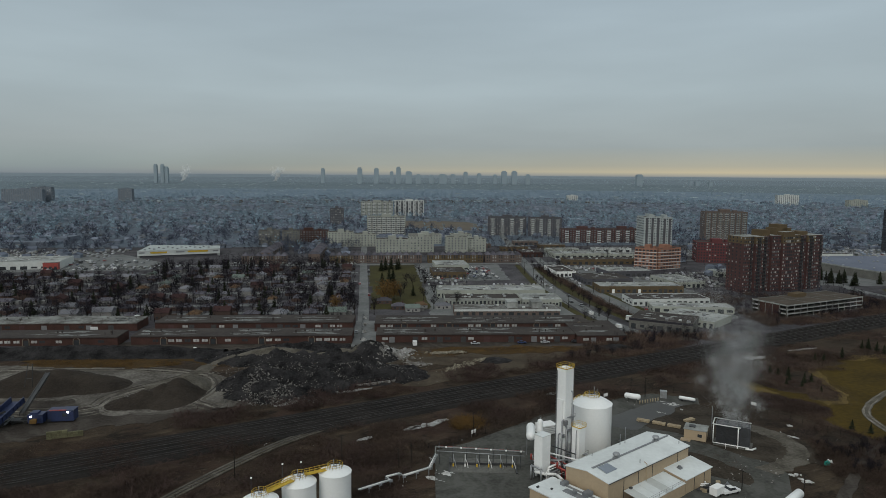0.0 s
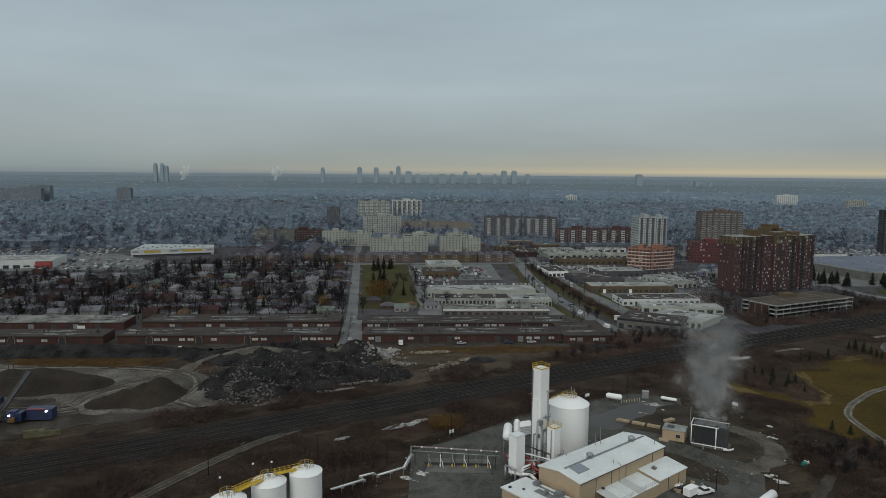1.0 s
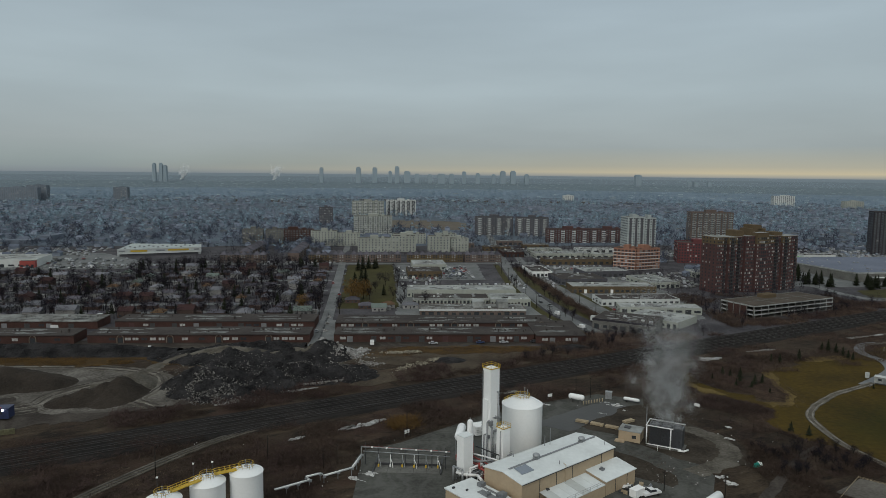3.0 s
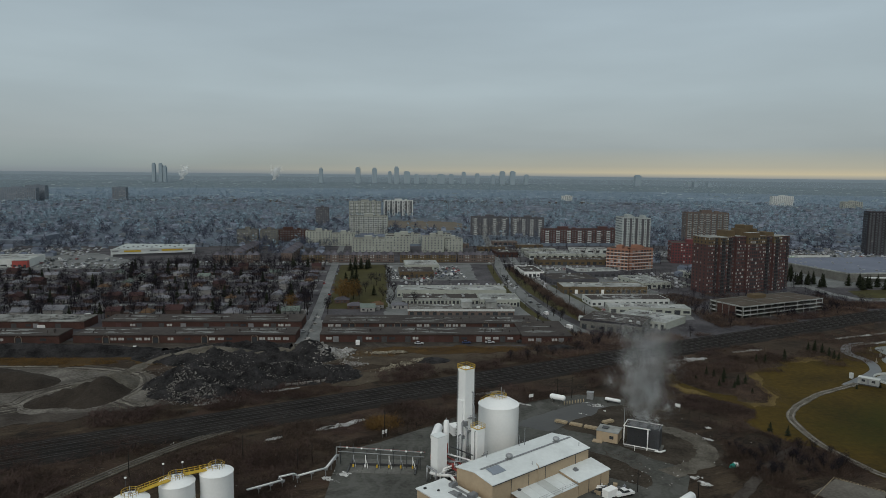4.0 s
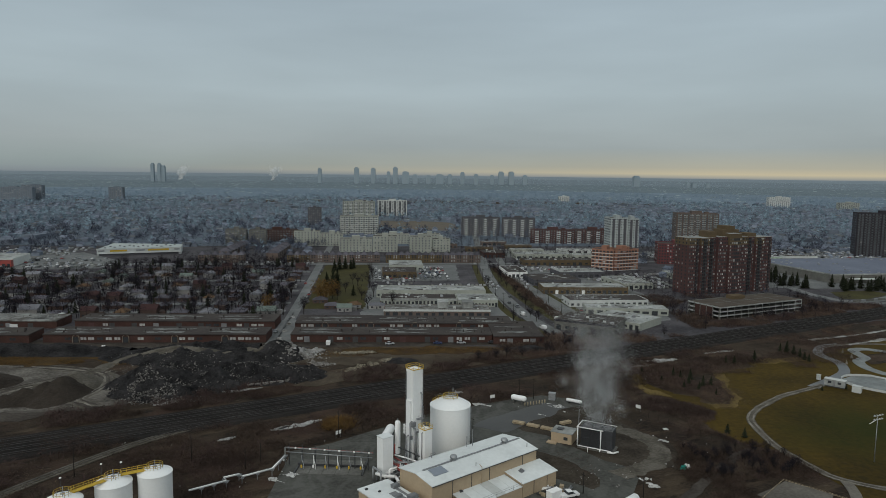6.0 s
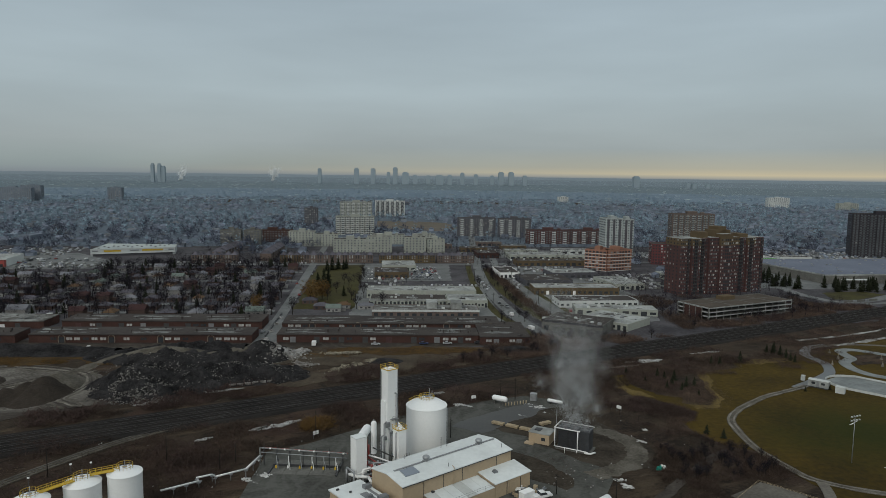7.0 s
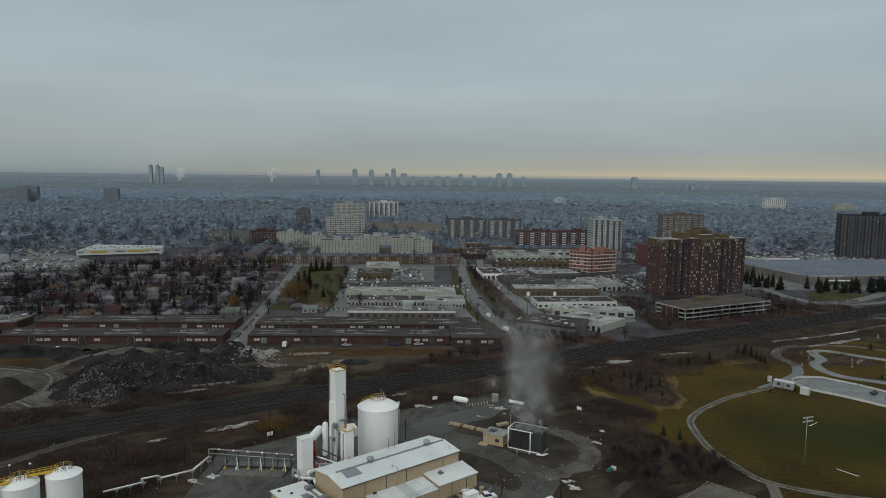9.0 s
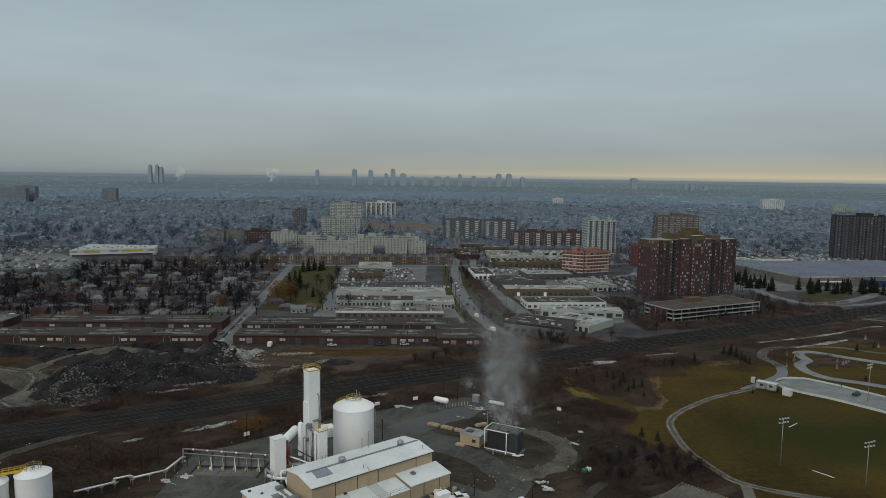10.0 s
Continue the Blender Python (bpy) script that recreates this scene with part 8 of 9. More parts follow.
cars_in([(grid(rnd.choice((-4, 3)), v), G + 90) for v in (26, 140, 190, 236, 262, 330, 352, 380)], "street cars")
cars_in([((113 + rnd.uniform(-3, 3) - (y - 400) * 0.03, y), 95) for y in (408, 433, 447, 470, 512, 560)], "avenue cars")
for u in (-86, -80):
    vehicle("pickup", "white", grid(u, -6), G + 12, "white pickups by the berm")
for x, y in ((-168, 369.5), (-133, 375.5), (-121, 375.5)):
    vehicle("van", "white", (x, y), G + 20, "white vans behind the brick row")
md = thing("street_divider", "low dark divider with snow heaps along the street", "divider", (0, 0, 0))
for k in range(11):
    a, b = Vector((-24.0 - k * 0.3, 345 + k * 6.0)), Vector((-24.3 - k * 0.3, 350.4 + k * 6.0))
    m = Matrix.Translation((a.x, a.y, 0)) @ Matrix.Rotation(math.atan2(b.y - a.y, b.x - a.x), 4, "Z")
    part("divider_block", Mesher().box(0, -0.4, 0, (b - a).length, 0.4, 1.0, m), "dark", md)
    if k % 3 == 0:
        part("snow_heap", Mesher().blob((a.x + 1.2, a.y, 0), 1.6, 2.2, 1.1, k, 0.4), "snow", md)
vehicle("van", "white", grid(25.5, -2.2), G + 90, label="white van backed to the brick row")
vehicle("van", "white", (118, 371), 110, label="white van on the avenue corner")
for (x, y), turn, l, label in (((-154.6, 386), G + 90, 15, "teal-ended white semi-trailer in the lane"), ((131, 386), 150, 7.0, "white box lorry by the workshop")):
    t = thing("lorry_trailer", label, "lorry", (x, y, 0.16), turn, "white lorries")
    part("box", Mesher().box(-l / 2, -1.25, 1.0, l / 2, 1.25, 3.6), "panel", t)
    part("end_door", Mesher().box(-l / 2 - 0.06, -1.2, 1.05, -l / 2 - 0.004, 1.2, 3.8), "teal" if l > 10 else "grey", t)
    part("chassis", Mesher().box(-l / 2, -1.0, 0.6, l / 2, 1.0, 0.98), "dark", t)
    for x_ in (-l * 0.36, -l * 0.22, l * 0.36):
        for y_ in (-1.05, 1.05):
            part("wheel", Mesher().tube((x_, y_ - 0.15, 0.48), (x_, y_ + 0.15, 0.48), 0.48, seg=10), "tyre", t)


# ---------------------------------------------------------------- houses
def house(style, wall, roof, seed):
    """Bungalow or storey-and-a-half house with hipped or gabled roof, chimney, windows and door."""
    rs = random.Random(seed)
    L_, D_ = rs.uniform(10, 13), rs.uniform(8, 10)
    h = 3.1 if style == "hip" else rs.choice((3.4, 5.4))
    t = thing("house", "", "house", (0, 0, -500), 0, "suburban houses")
    part("wall", Mesher().box(-L_ / 2, -D_ / 2, -0.3, L_ / 2, D_ / 2, h), wall, t)
    r, zr, e = Mesher(), h + rs.uniform(2.0, 2.8), 0.45
    a, b = L_ / 2 + e, D_ / 2 + e
    k = a - b * 0.9 if style == "hip" else a
    P = [(-a, -b, h - 0.1), (a, -b, h - 0.1), (a, b, h - 0.1), (-a, b, h - 0.1), (-k, 0, zr), (k, 0, zr)]
    for q in ((0, 1, 5, 4), (2, 3, 4, 5), (1, 2, 5), (3, 0, 4), (3, 2, 1, 0)):
        r.poly([P[i] for i in q])
    rf = part("roof", r, roof, t)
    part("chimney", Mesher().box(L_ * 0.2, 0.6, h, L_ * 0.2 + 0.8, 1.3, zr + 0.7), "brick", rf)
    for x in (-L_ * 0.3, L_ * 0.22):
        part("window", Mesher().box(x - 0.9, -D_ / 2 - 0.06, 1.0, x + 0.9, -D_ / 2 + 0.05, 2.3), "glass", t)
    part("door", Mesher().box(-0.6, -D_ / 2 - 0.06, 0, 0.5, -D_ / 2 + 0.05, 2.1), "dark", t)
    part("side_window", Mesher().box(L_ / 2 - 0.05, -1, 1.0, L_ / 2 + 0.06, 0.6, 2.2), "glass", t)
    if seed % 2:
        part("garage", Mesher().box(L_ / 2 + 0.5, 0, -0.3, L_ / 2 + 4, D_ / 2, 2.6).box(L_ / 2 + 0.3, -0.2, 2.6, L_ / 2 + 4.2, D_ / 2 + 0.2, 2.8), wall, t)
    return t


M["redroof"] = mat("dull_red_shingles", (0.0525, 0.0289, 0.0285), (0.0385, 0.0238, 0.02375), 0.3, rand=0.2, fine=8)
M["tanroof"] = mat("tan_shingles", (0.1215, 0.0792, 0.0494), (0.09, 0.0594, 0.038), 0.3, rand=0.2, fine=8)
M["greenroof"] = mat("grey_green_shingles", (0.13, 0.16, 0.145), (0.10, 0.12, 0.11), 0.3, rand=0.2, fine=8)
M["housebrick"] = mat("house_brick", (0.084, 0.05984, 0.05225), (0.064, 0.04664, 0.0418), 0.3, rand=0.3)
DESIGNS = []
for k, (st, wl, rf, lab) in enumerate((("hip", "housebrick", "shingle", "brick bungalow with grey hipped roof"), ("gable", "siding", "shingle", "pale sided house with dark gable roof"),
                                       ("hip", "siding", "shinglelt", "pale bungalow with light grey roof"), ("gable", "housebrick", "redroof", "brick house with dull red roof"),
                                       ("hip", "siding", "tanroof", "bungalow with tan shingle roof"), ("gable", "siding", "greenroof", "white house with grey-green roof"),
                                       ("gable", "siding", "shinglelt", "white house with pale gable roof"), ("hip", "housebrick", "shingle", "brown brick bungalow with dark roof"))):
    DESIGNS.append((house(st, wl, rf, k), lab))
rnd = random.Random(33)
used = set()
HOUSES = []
for v in (74, 96, 124, 145, 171, 193, 219, 241, 267):
    facing = 180 if v in (96, 145, 193, 241) else 0
    u = -16.0
    while u > -430:
        step = rnd.uniform(14, 18)
        if not (u < -170 and v > 255) and grid(u, v)[0] > -0.62 * (v + 335) - 12:
            HOUSES.append((grid(u, v + rnd.uniform(-2, 2)), G + facing + rnd.choice((0, 0, 90)) + rnd.uniform(-3, 3)))
        u -= step
for u, v in ((22, 92), (36, 94), (50, 92), (13, 112), (30, 84)):
    HOUSES.append((grid(u, v), G))
for (x, y), turn in HOUSES:
    k = rnd.choice((0, 0, 0, 0, 1, 1, 1, 2, 2, 3, 4, 5, 6, 7, 7, 7))
    d, lab = DESIGNS[k]
    if k not in used:
        used.add(k)
        d.matrix_basis = pose(x, y, 0, 0, 0, turn) @ Matrix.Scale(0.87, 4)
        d["label"] = lab
    else:
        o = copy_thing(d, pose(x, y, 0, 0, 0, turn) @ Matrix.Scale(0.87, 4))
        o["label"] = lab
for k, (d, lab) in enumerate(DESIGNS):
    if k not in used:
        d.matrix_basis = pose(*grid(-440 - 16 * k, 124), 0, 0, 0, G)
        d["label"] = lab


# ---------------------------------------------------------------- trees
def blades(rs, n, centre, radius, length, width, up=0.4):
    """n thin twig triangles scattered in a ball: arrays of points."""
    d = rs.randn(n, 3)
    d /= np.linalg.norm(d, axis=1)[:, None]
    base = centre + d * (rs.rand(n, 1) ** 0.5) * radius
    g = d + rs.randn(n, 3) * 0.6
    g[:, 2] += up
    g /= np.linalg.norm(g, axis=1)[:, None]
    s = rs.randn(n, 3)
    s -= (s * g).sum(1)[:, None] * g
    s /= np.linalg.norm(s, axis=1)[:, None]
    l = length * (0.5 + rs.rand(n, 1))
    return np.stack([base - s * width, base + s * width, base + g * l], 1).reshape(-1, 3)


def bare_tree_parts(seed, h):
    """Trunk-and-limb mesh and twig points of a leafless tree."""
    rs = np.random.RandomState(seed)
    t = Mesher()
    fork = h * 0.28
    t.tube((0, 0, -0.3), (0, 0, fork), h * 0.022, h * 0.016, seg=6)
    tw = []
    for i in range(9):
        a, q = i * 2.4 + rs.rand() * 0.6, 0.35 + 0.6 * rs.rand()
        top = np.array([math.cos(a) * h * 0.33 * q, math.sin(a) * h * 0.33 * q, h * (0.92 - 0.30 * q * rs.rand() - 0.12 * (i % 3))])
        mid = np.array([top[0] * 0.45, top[1] * 0.45, fork + (top[2] - fork) * 0.5])
        t.tube((0, 0, fork - 0.3), mid, h * 0.012, h * 0.008, seg=5, caps=False)
        t.tube(mid, top, h * 0.008, h * 0.003, seg=4, caps=False)
        for k in range(3):
            c = mid + (top - mid) * (0.35 + 0.32 * k)
            e = c + rs.randn(3) * h * 0.07 + np.array([0, 0, h * 0.05])
            t.tube(c, e, h * 0.004, h * 0.0015, seg=3, caps=False)
            tw.append(blades(rs, 26, c * 0.5 + e * 0.5, h * 0.11, h * 0.085, h * 0.0042))
    return t, np.concatenate(tw)


def mesher_points(ms):
    """Triangle points of a collected mesh."""
    out = []
    for f in ms.f:
        for i in range(1, len(f) - 1):
            out += [ms.v[f[0]], ms.v[f[i]], ms.v[f[i + 1]]]
    return np.array(out)


def conifer_points(seed, h, n=15, k=18):
    rs = np.random.RandomState(seed)
    out = []
    for i in range(n):
        z = h * (0.06 + 0.92 * i / n)
        r = h * 0.30 * (1 - (i / n) ** 1.25) * rs.uniform(0.75, 1.1) + 0.12
        for j in range(k):
            a = rs.rand() * 2 * math.pi
            q = r * rs.uniform(0.35, 1.15)
            d = np.array([math.cos(a), math.sin(a), 0])
            s = np.array([-math.sin(a), math.cos(a), 0]) * r * 0.27
            tip = d * q + np.array([0, 0, z - h * 0.05 * rs.rand()])
            root = d * q * 0.35 + np.array([0, 0, z + h * rs.uniform(0.01, 0.06)])
            m_ = d * q * 0.75 + np.array([0, 0, z])
            out += [root, m_ - s, tip, root, tip, m_ + s]
    return np.array(out)


def place(template, xs, ys, sc, rot, squash=None):
    """Copies of a template at many places, in one array."""
    c, s = np.cos(rot), np.sin(rot)
    T = template[None]
    X = (T[..., 0] * c[:, None] - T[..., 1] * s[:, None]) * sc[:, None] + xs[:, None]
    Y = (T[..., 0] * s[:, None] + T[..., 1] * c[:, None]) * sc[:, None] + ys[:, None]
    zb = np.array([rise(a, b) for a, b in zip(xs, ys)])
    Z = T[..., 2] * sc[:, None] + zb[:, None]
    return np.stack([X, Y, Z], -1).reshape(-1, 3)


def widen(pts, step, q):
    """Every step-th blade of an array, its base made q times as wide."""
    T = pts.reshape(-1, 3, 3)[::step].copy()
    mid = (T[:, 0] + T[:, 1]) / 2
    T[:, 0] = mid + (T[:, 0] - mid) * q
    T[:, 1] = mid + (T[:, 1] - mid) * q
    return T.reshape(-1, 3)


TREES = []
for k in range(4):
    tr_, tw_ = bare_tree_parts(50 + k, 10.0)
    TREES.append((tr_.data("trunk", M["bark"]), points_mesh("crown", tw_, "twig"), np.concatenate([mesher_points(tr_)[:90], widen(tw_, 8, 2.8)])))
CONES = [conifer_points(70 + k, 8.0) for k in range(4)]
CONE_ME = [points_mesh("crown", c, "evergreen") for c in CONES]
CONE_TRUNK = Mesher().tube((0, 0, -0.3), (0, 0, 6.0), 0.16, 0.05, seg=6).data("trunk", M["bark"])


def bare_tree(x, y, h, k=0, label="leafless grey-brown street tree", group="bare trees"):
    t = new("bare_tree", TREES[k % 4][0])
    t.matrix_basis = Matrix.LocRotScale((x, y, rise(x, y)), Euler((0, 0, (x * 7 + y * 3) % 6.28)), (h / 10,) * 3)
    tagged(t, label, "tree", group)
    c = new("crown", TREES[k % 4][1])
    c.parent = t
    return t


def conifer(x, y, h, k=0, label="dark green conifer on rough grass", group="conifers"):
    t = new("conifer", CONE_TRUNK)
    t.matrix_basis = Matrix.LocRotScale((x, y, rise(x, y)), Euler((0, 0, (x * 5 + y) % 6.28)), (h / 8,) * 3)
    tagged(t, label, "tree", group)
    c = new("crown", CONE_ME[k % 4])
    c.parent = t
    return t


FOOT = [(245.8, 483.0, 15.5, 76, 20), (229.0, 395.0, 24.1, 74, 26)]


def inside(x, y, zones):
    for ax_, ay_, tn_, l_, d_ in FOOT:
        c_, s_ = math.cos(radians(tn_)), math.sin(radians(tn_))
        p_, q_ = (x - ax_) * c_ + (y - ay_) * s_, (y - ay_) * c_ - (x - ax_) * s_
        if -2 < p_ < l_ + 2 and -3 < q_ < d_ + 2:
            return True
    return any(a <= x <= c and b <= y <= d for a, b, c, d in zones)


CLEAR = [(328, 448, 450, 514), (14, 360, 104, 512), (122, 355, 206, 506), (122, 560, 145, 606), (136, 500, 190, 590), (365, 535, 545, 700), (-290, 640, -180, 760), (-50, 736, 90, 770), (255, 765, 305, 800),
         (-380, 595, -300, 645), (45, 540, 110, 640), (-45, 650, 140, 685), (15, 550, 55, 640), (200, 590, 275, 640), (290, 630, 330, 665), (-62, 1020, 0, 1050)]
rs = np.random.RandomState(11)
# street and garden trees
spots = []
for k in range(5200):
    u, v = rs.uniform(-440, -8), rs.uniform(62, 300)
    x, y = grid(u, v)
    d = min(abs(v - q) for q in (110, 158, 206, 254))
    if d < 4 or abs(u) < 7 or (u < -180 and v > 246):
        continue
    if any(abs(x - hx) < 6 and abs(y - hy) < 5 for (hx, hy), _ in HOUSES):
        continue
    spots.append((x, y))
for k, (x, y) in enumerate(spots[:210]):
    if rs.rand() < 0.08:
        conifer(x, y, rs.uniform(6, 11), k, "dark conifer among suburban houses", "garden conifers")
    else:
        bare_tree(x, y, rs.uniform(6, 11), k, "leafless tree among suburban houses", "suburban trees")
rest = np.array(spots[210:2500])
parts_ = []
for k in range(4):
    q = rest[k::4]
    parts_.append(place(TREES[k][2], q[:, 0], q[:, 1], rs.uniform(0.55, 1.12, len(q)), rs.rand(len(q)) * 6.28))
tagged(new("suburban_trees", points_mesh("suburban_trees", np.concatenate(parts_), "twig")), "dense leafless garden trees of the suburb", "trees", kind="stuff")
q = np.array(spots[2500:2600])
tagged(new("suburban_conifers", points_mesh("suburban_conifers", np.concatenate([place(CONES[k], q[k::3, 0], q[k::3, 1], rs.uniform(0.7, 1.3, len(q[k::3])), rs.rand(len(q[k::3])) * 6.28) for k in range(3)]), "evergreen")),
       "dark conifers scattered in the suburb", "trees", kind="stuff")
zones_ = ((60, 690, 330, 930, 520), (330, 640, 540, 900, 340), (-190, 640, -60, 700, 80), (198, 390, 345, 560, 420), (196, 560, 360, 760, 260), (-190, 640, -70, 860, 150), (-60, 690, 130, 860, 110), (110, 640, 200, 760, 90), (104, 500, 150, 660, 50), (-10, 515, 60, 560, 20), (100, 690, 420, 900, 160), (46, 380, 112, 400, 14), (320, 380, 560, 446, 60))
got = []
for a, b, c, d, n in zones_:
    q = np.column_stack([rs.uniform(a, c, n), rs.uniform(b, d, n)])
    got.append(q[[not inside(x, y, CLEAR) and y > 255 + x * 0.52 for x, y in q]])
q = np.concatenate(got)
tagged(new("district_trees", points_mesh("district_trees", np.concatenate([place(TREES[k][2], q[k::4, 0], q[k::4, 1], rs.uniform(0.35, 0.85, len(q[k::4])), rs.rand(len(q[k::4])) * 6.28) for k in range(4)]), "twig")),
       "leafless trees round shops and apartment houses", "trees", kind="stuff")
# trees by the crossing street: rusty willow, tall conifers, bare limes
for k, (u, v, h) in enumerate(((13, 176, 12), (18, 168, 16), (21, 172, 15), (14, 262, 11), (18, 270, 12), (23, 274, 12), (28, 271, 10), (34, 138, 8), (30, 278, 10))):
    conifer(*grid(u, v), h, k, "tall dark conifer beside the park lawn", "park conifers")
for k, (u, v, h) in enumerate(((-6, 72, 13), (6, 74, 12), (44, 90, 11), (48, 130, 12), (45, 170, 12), (47, 205, 11), (36, 180, 10), (-9, 100, 12), (-8, 130, 13), (60, 100, 10), (46, 240, 10), (28, 150, 9), (32, 190, 9), (24, 120, 9), (40, 120, 10))):
    bare_tree(*grid(u, v), h, k, "leafless tree beside the street", "street trees")
for k, (u, v, r, h) in enumerate(((13, 116, 7.5, 14), (20, 124, 6, 12.5), (-18, 92, 4, 9))):
    rw = np.random.RandomState(k + 5)
    tq = new("rusty_tree", TREES[k][0])
    tq.matrix_basis = Matrix.LocRotScale((*grid(u, v), 0), Euler((0, 0, k)), (h / 10,) * 3)
    tagged(tq, "rust-orange willow beside the street", "tree", "rusty trees")
    pts_ = np.concatenate([blades(rw, 700, np.array([0, 0, 6.5]), 4.6, 1.1, 0.16, -0.8), blades(rw, 300, np.array([1.5, 0.5, 4.8]), 3.6, 1.0, 0.15, -0.8)])
    cq = new("crown", points_mesh("crown", pts_, "rust"))
    cq.parent = tq
# park and railway conifers
for k, (x, y, h) in enumerate(((145.6, 286.7, 4), (157.7, 281.8, 5), (159.5, 278.6, 4.6), (155.9, 265.4, 4.4), (163, 276.6, 6), (159.7, 270.1, 5), (164.5, 267.2, 6), (161.1, 262.9, 4.6), (168.6, 269, 5), (165.3, 256.6, 3.2),
                               (151.2, 216.4, 4.6), (155.3, 212.8, 4.6), (204.8, 304.7, 7), (193.1, 300, 5.5), (190, 302, 5), (150.1, 274.7, 3.6), (231.6, 325.1, 6.5), (229, 321, 6), (230.6, 317.2, 6.5), (227, 323, 5.5), (230.8, 312.2, 6), (230.3, 307.3, 5.4), (231.1, 304.9, 5),
                               (211.2, 261.8, 2.8), (222.4, 263.6, 3), (299.4, 331.1, 5), (312.3, 337.1, 4.6), (270.3, 280.6, 3))):
    conifer(x, y, h * 0.82, k, "small dark conifer on the park slope", "park slope conifers")
for k in range(84):
    x, y = 372 + rs.rand() * 66, 500 + rs.rand() * 26
    if k % 2:
        x, y = 338 + rs.rand() * 26, 515 + rs.rand() * 85
    if inside(x, y, [(362, 528, 545, 685), (225, 455, 326, 508)]):
        continue
    conifer(x, y, rs.uniform(6, 12), k, "dark conifer screening the big store", "store conifers")
# avenue trees and bushes by the garage
for k in range(60):
    y = rs.uniform(380, 700)
    x = 104 + rs.choice((0, 14, 40)) + rs.uniform(-2, 2) - (y - 400) * 0.01
    if inside(x, y, CLEAR):
        continue
    bare_tree(x, y, rs.uniform(5, 9), k, "leafless roadside tree by the avenue", "roadside trees")
for k in range(60):
    s_, n_ = rs.uniform(190, 420), rs.uniform(18, 60)
    x, y = railway(s_, n_)
    if inside(x, y, CLEAR):
        continue
    bare_tree(x, y, rs.uniform(4, 8), k, "low leafless tree by the railway", "railway side trees")
for k in range(50):
    x, y = railway(rs.uniform(150, 260), rs.uniform(14, 48))
    if not inside(x, y, CLEAR):
        bare_tree(x, y, rs.uniform(3, 6.5), k, "low dark leafless bush by the railway", "railway side bushes")
for k, (s_, n_) in enumerate(((120, 16), (128, 19), (134, 15), (112, 18), (150, 17))):
    bare_tree(*railway(s_, n_), 6, k, "low leafless tree by the railway", "railway side trees")
for k in range(44):
    bare_tree(130 + rs.rand() * 30, 182 + rs.rand() * 22, rs.uniform(2.5, 5), k, "dark leafless bush beside the park path", "path side bushes")


# ---------------------------------------------------------------- brush, grass and scrub
def brush(name, label, zone, n, hmin, hmax, material, seed, k=12, dense=0.0, keep=None):
    """Clumps of dry stalks over a piece of ground given by a function of two unit numbers."""
    r_ = np.random.RandomState(seed)
    uv = r_.rand(n * 2, 2)
    xy = np.array([zone(a, b) for a, b in uv])
    if dense:
        f = np.array([noise.fractal(Vector((x * 0.05, y * 0.05, seed)), 1.0, 2.0, 3) for x, y in xy])
        xy = xy[f > dense - 0.35]
    if keep:
        xy = xy[[keep(x, y) for x, y in xy]]
    xy = xy[:n]
    m = len(xy)
    h = r_.uniform(hmin, hmax, m)
    base = np.repeat(np.column_stack([xy, np.zeros(m)]), k, 0) + np.column_stack([r_.randn(m * k, 2) * np.repeat(h, k)[:, None] * 0.55, np.zeros(m * k)])
    H_ = np.repeat(h, k) * r_.uniform(0.5, 1.1, m * k)
    a = r_.rand(m * k) * 6.28
    wd = np.column_stack([np.cos(a), np.sin(a), np.zeros(m * k)]) * (H_ * 0.040)[:, None]
    base[:, 2] = H_ * 0.45 * r_.rand(m * k)
    lean = r_.randn(m * k, 3) * (H_ * 0.55)[:, None]
    tip = base + lean
    tip[:, 2] = base[:, 2] + H_ * (0.15 + 0.55 * r_.rand(m * k))
    pts = np.stack([base - wd, base + wd, tip], 1).reshape(-1, 3)
    return tagged(new(name, points_mesh(name, pts, material)), label, "brush", kind="stuff")


def strip(s0, s1, n0, n1):
    return lambda a, b: railway(s0 + (s1 - s0) * a, n0 + (n1 - n0) * b)


def rect(x0, y0, x1, y1):
    return lambda a, b: (x0 + (x1 - x0) * a, y0 + (y1 - y0) * b)


SIDING = bend([(-72, 150), (-62, 174), (-49, 196.5), (-39.7, 209.5), (-30.6, 219.4), (-20.3, 228.4), (-3.9, 238.6), (12, 246.8), (40, 261.8)], 6)


def off_yard(x, y):
    if any((x - a) ** 2 + (y - b) ** 2 < 12 for a, b in SIDING):
        return False
    # south of the railway keep clear of the paved plant yard and the siding
    return not (8 < x < 120 and y < 205 + (x - 8) * 0.62) and not (x > 20 and y < 190)


brush("railway_brush", "brown leafless brush south of the railway", strip(-140, 230, -42, -11), 9000, 0.6, 2.4, "brush", 1, dense=0.35, keep=off_yard)
brush("railway_brush", "tangled dark brush before the tanks", rect(-120, 130, 10, 215), 8000, 0.4, 1.8, "brush", 2, dense=0.35, keep=lambda x, y: off_yard(x, y) and (x + 62) * 0.55 + 174 < y + 60)
brush("railway_brush", "brown brush north of the railway", strip(-60, 140, 12, 24), 4500, 0.5, 1.6, "brush", 3, dense=0.32)
brush("railway_brush", "brown leafless brush along the railway", strip(135, 520, 11, 46), 13000, 0.8, 3.2, "brush", 4, dense=0.25, keep=lambda x, y: not inside(x, y, CLEAR))
brush("railway_brush", "brown leafless brush along the park edge", strip(150, 520, -60, -11), 9000, 0.5, 2.2, "brush", 5, dense=0.35, keep=lambda x, y: y > 285 and x > 120)
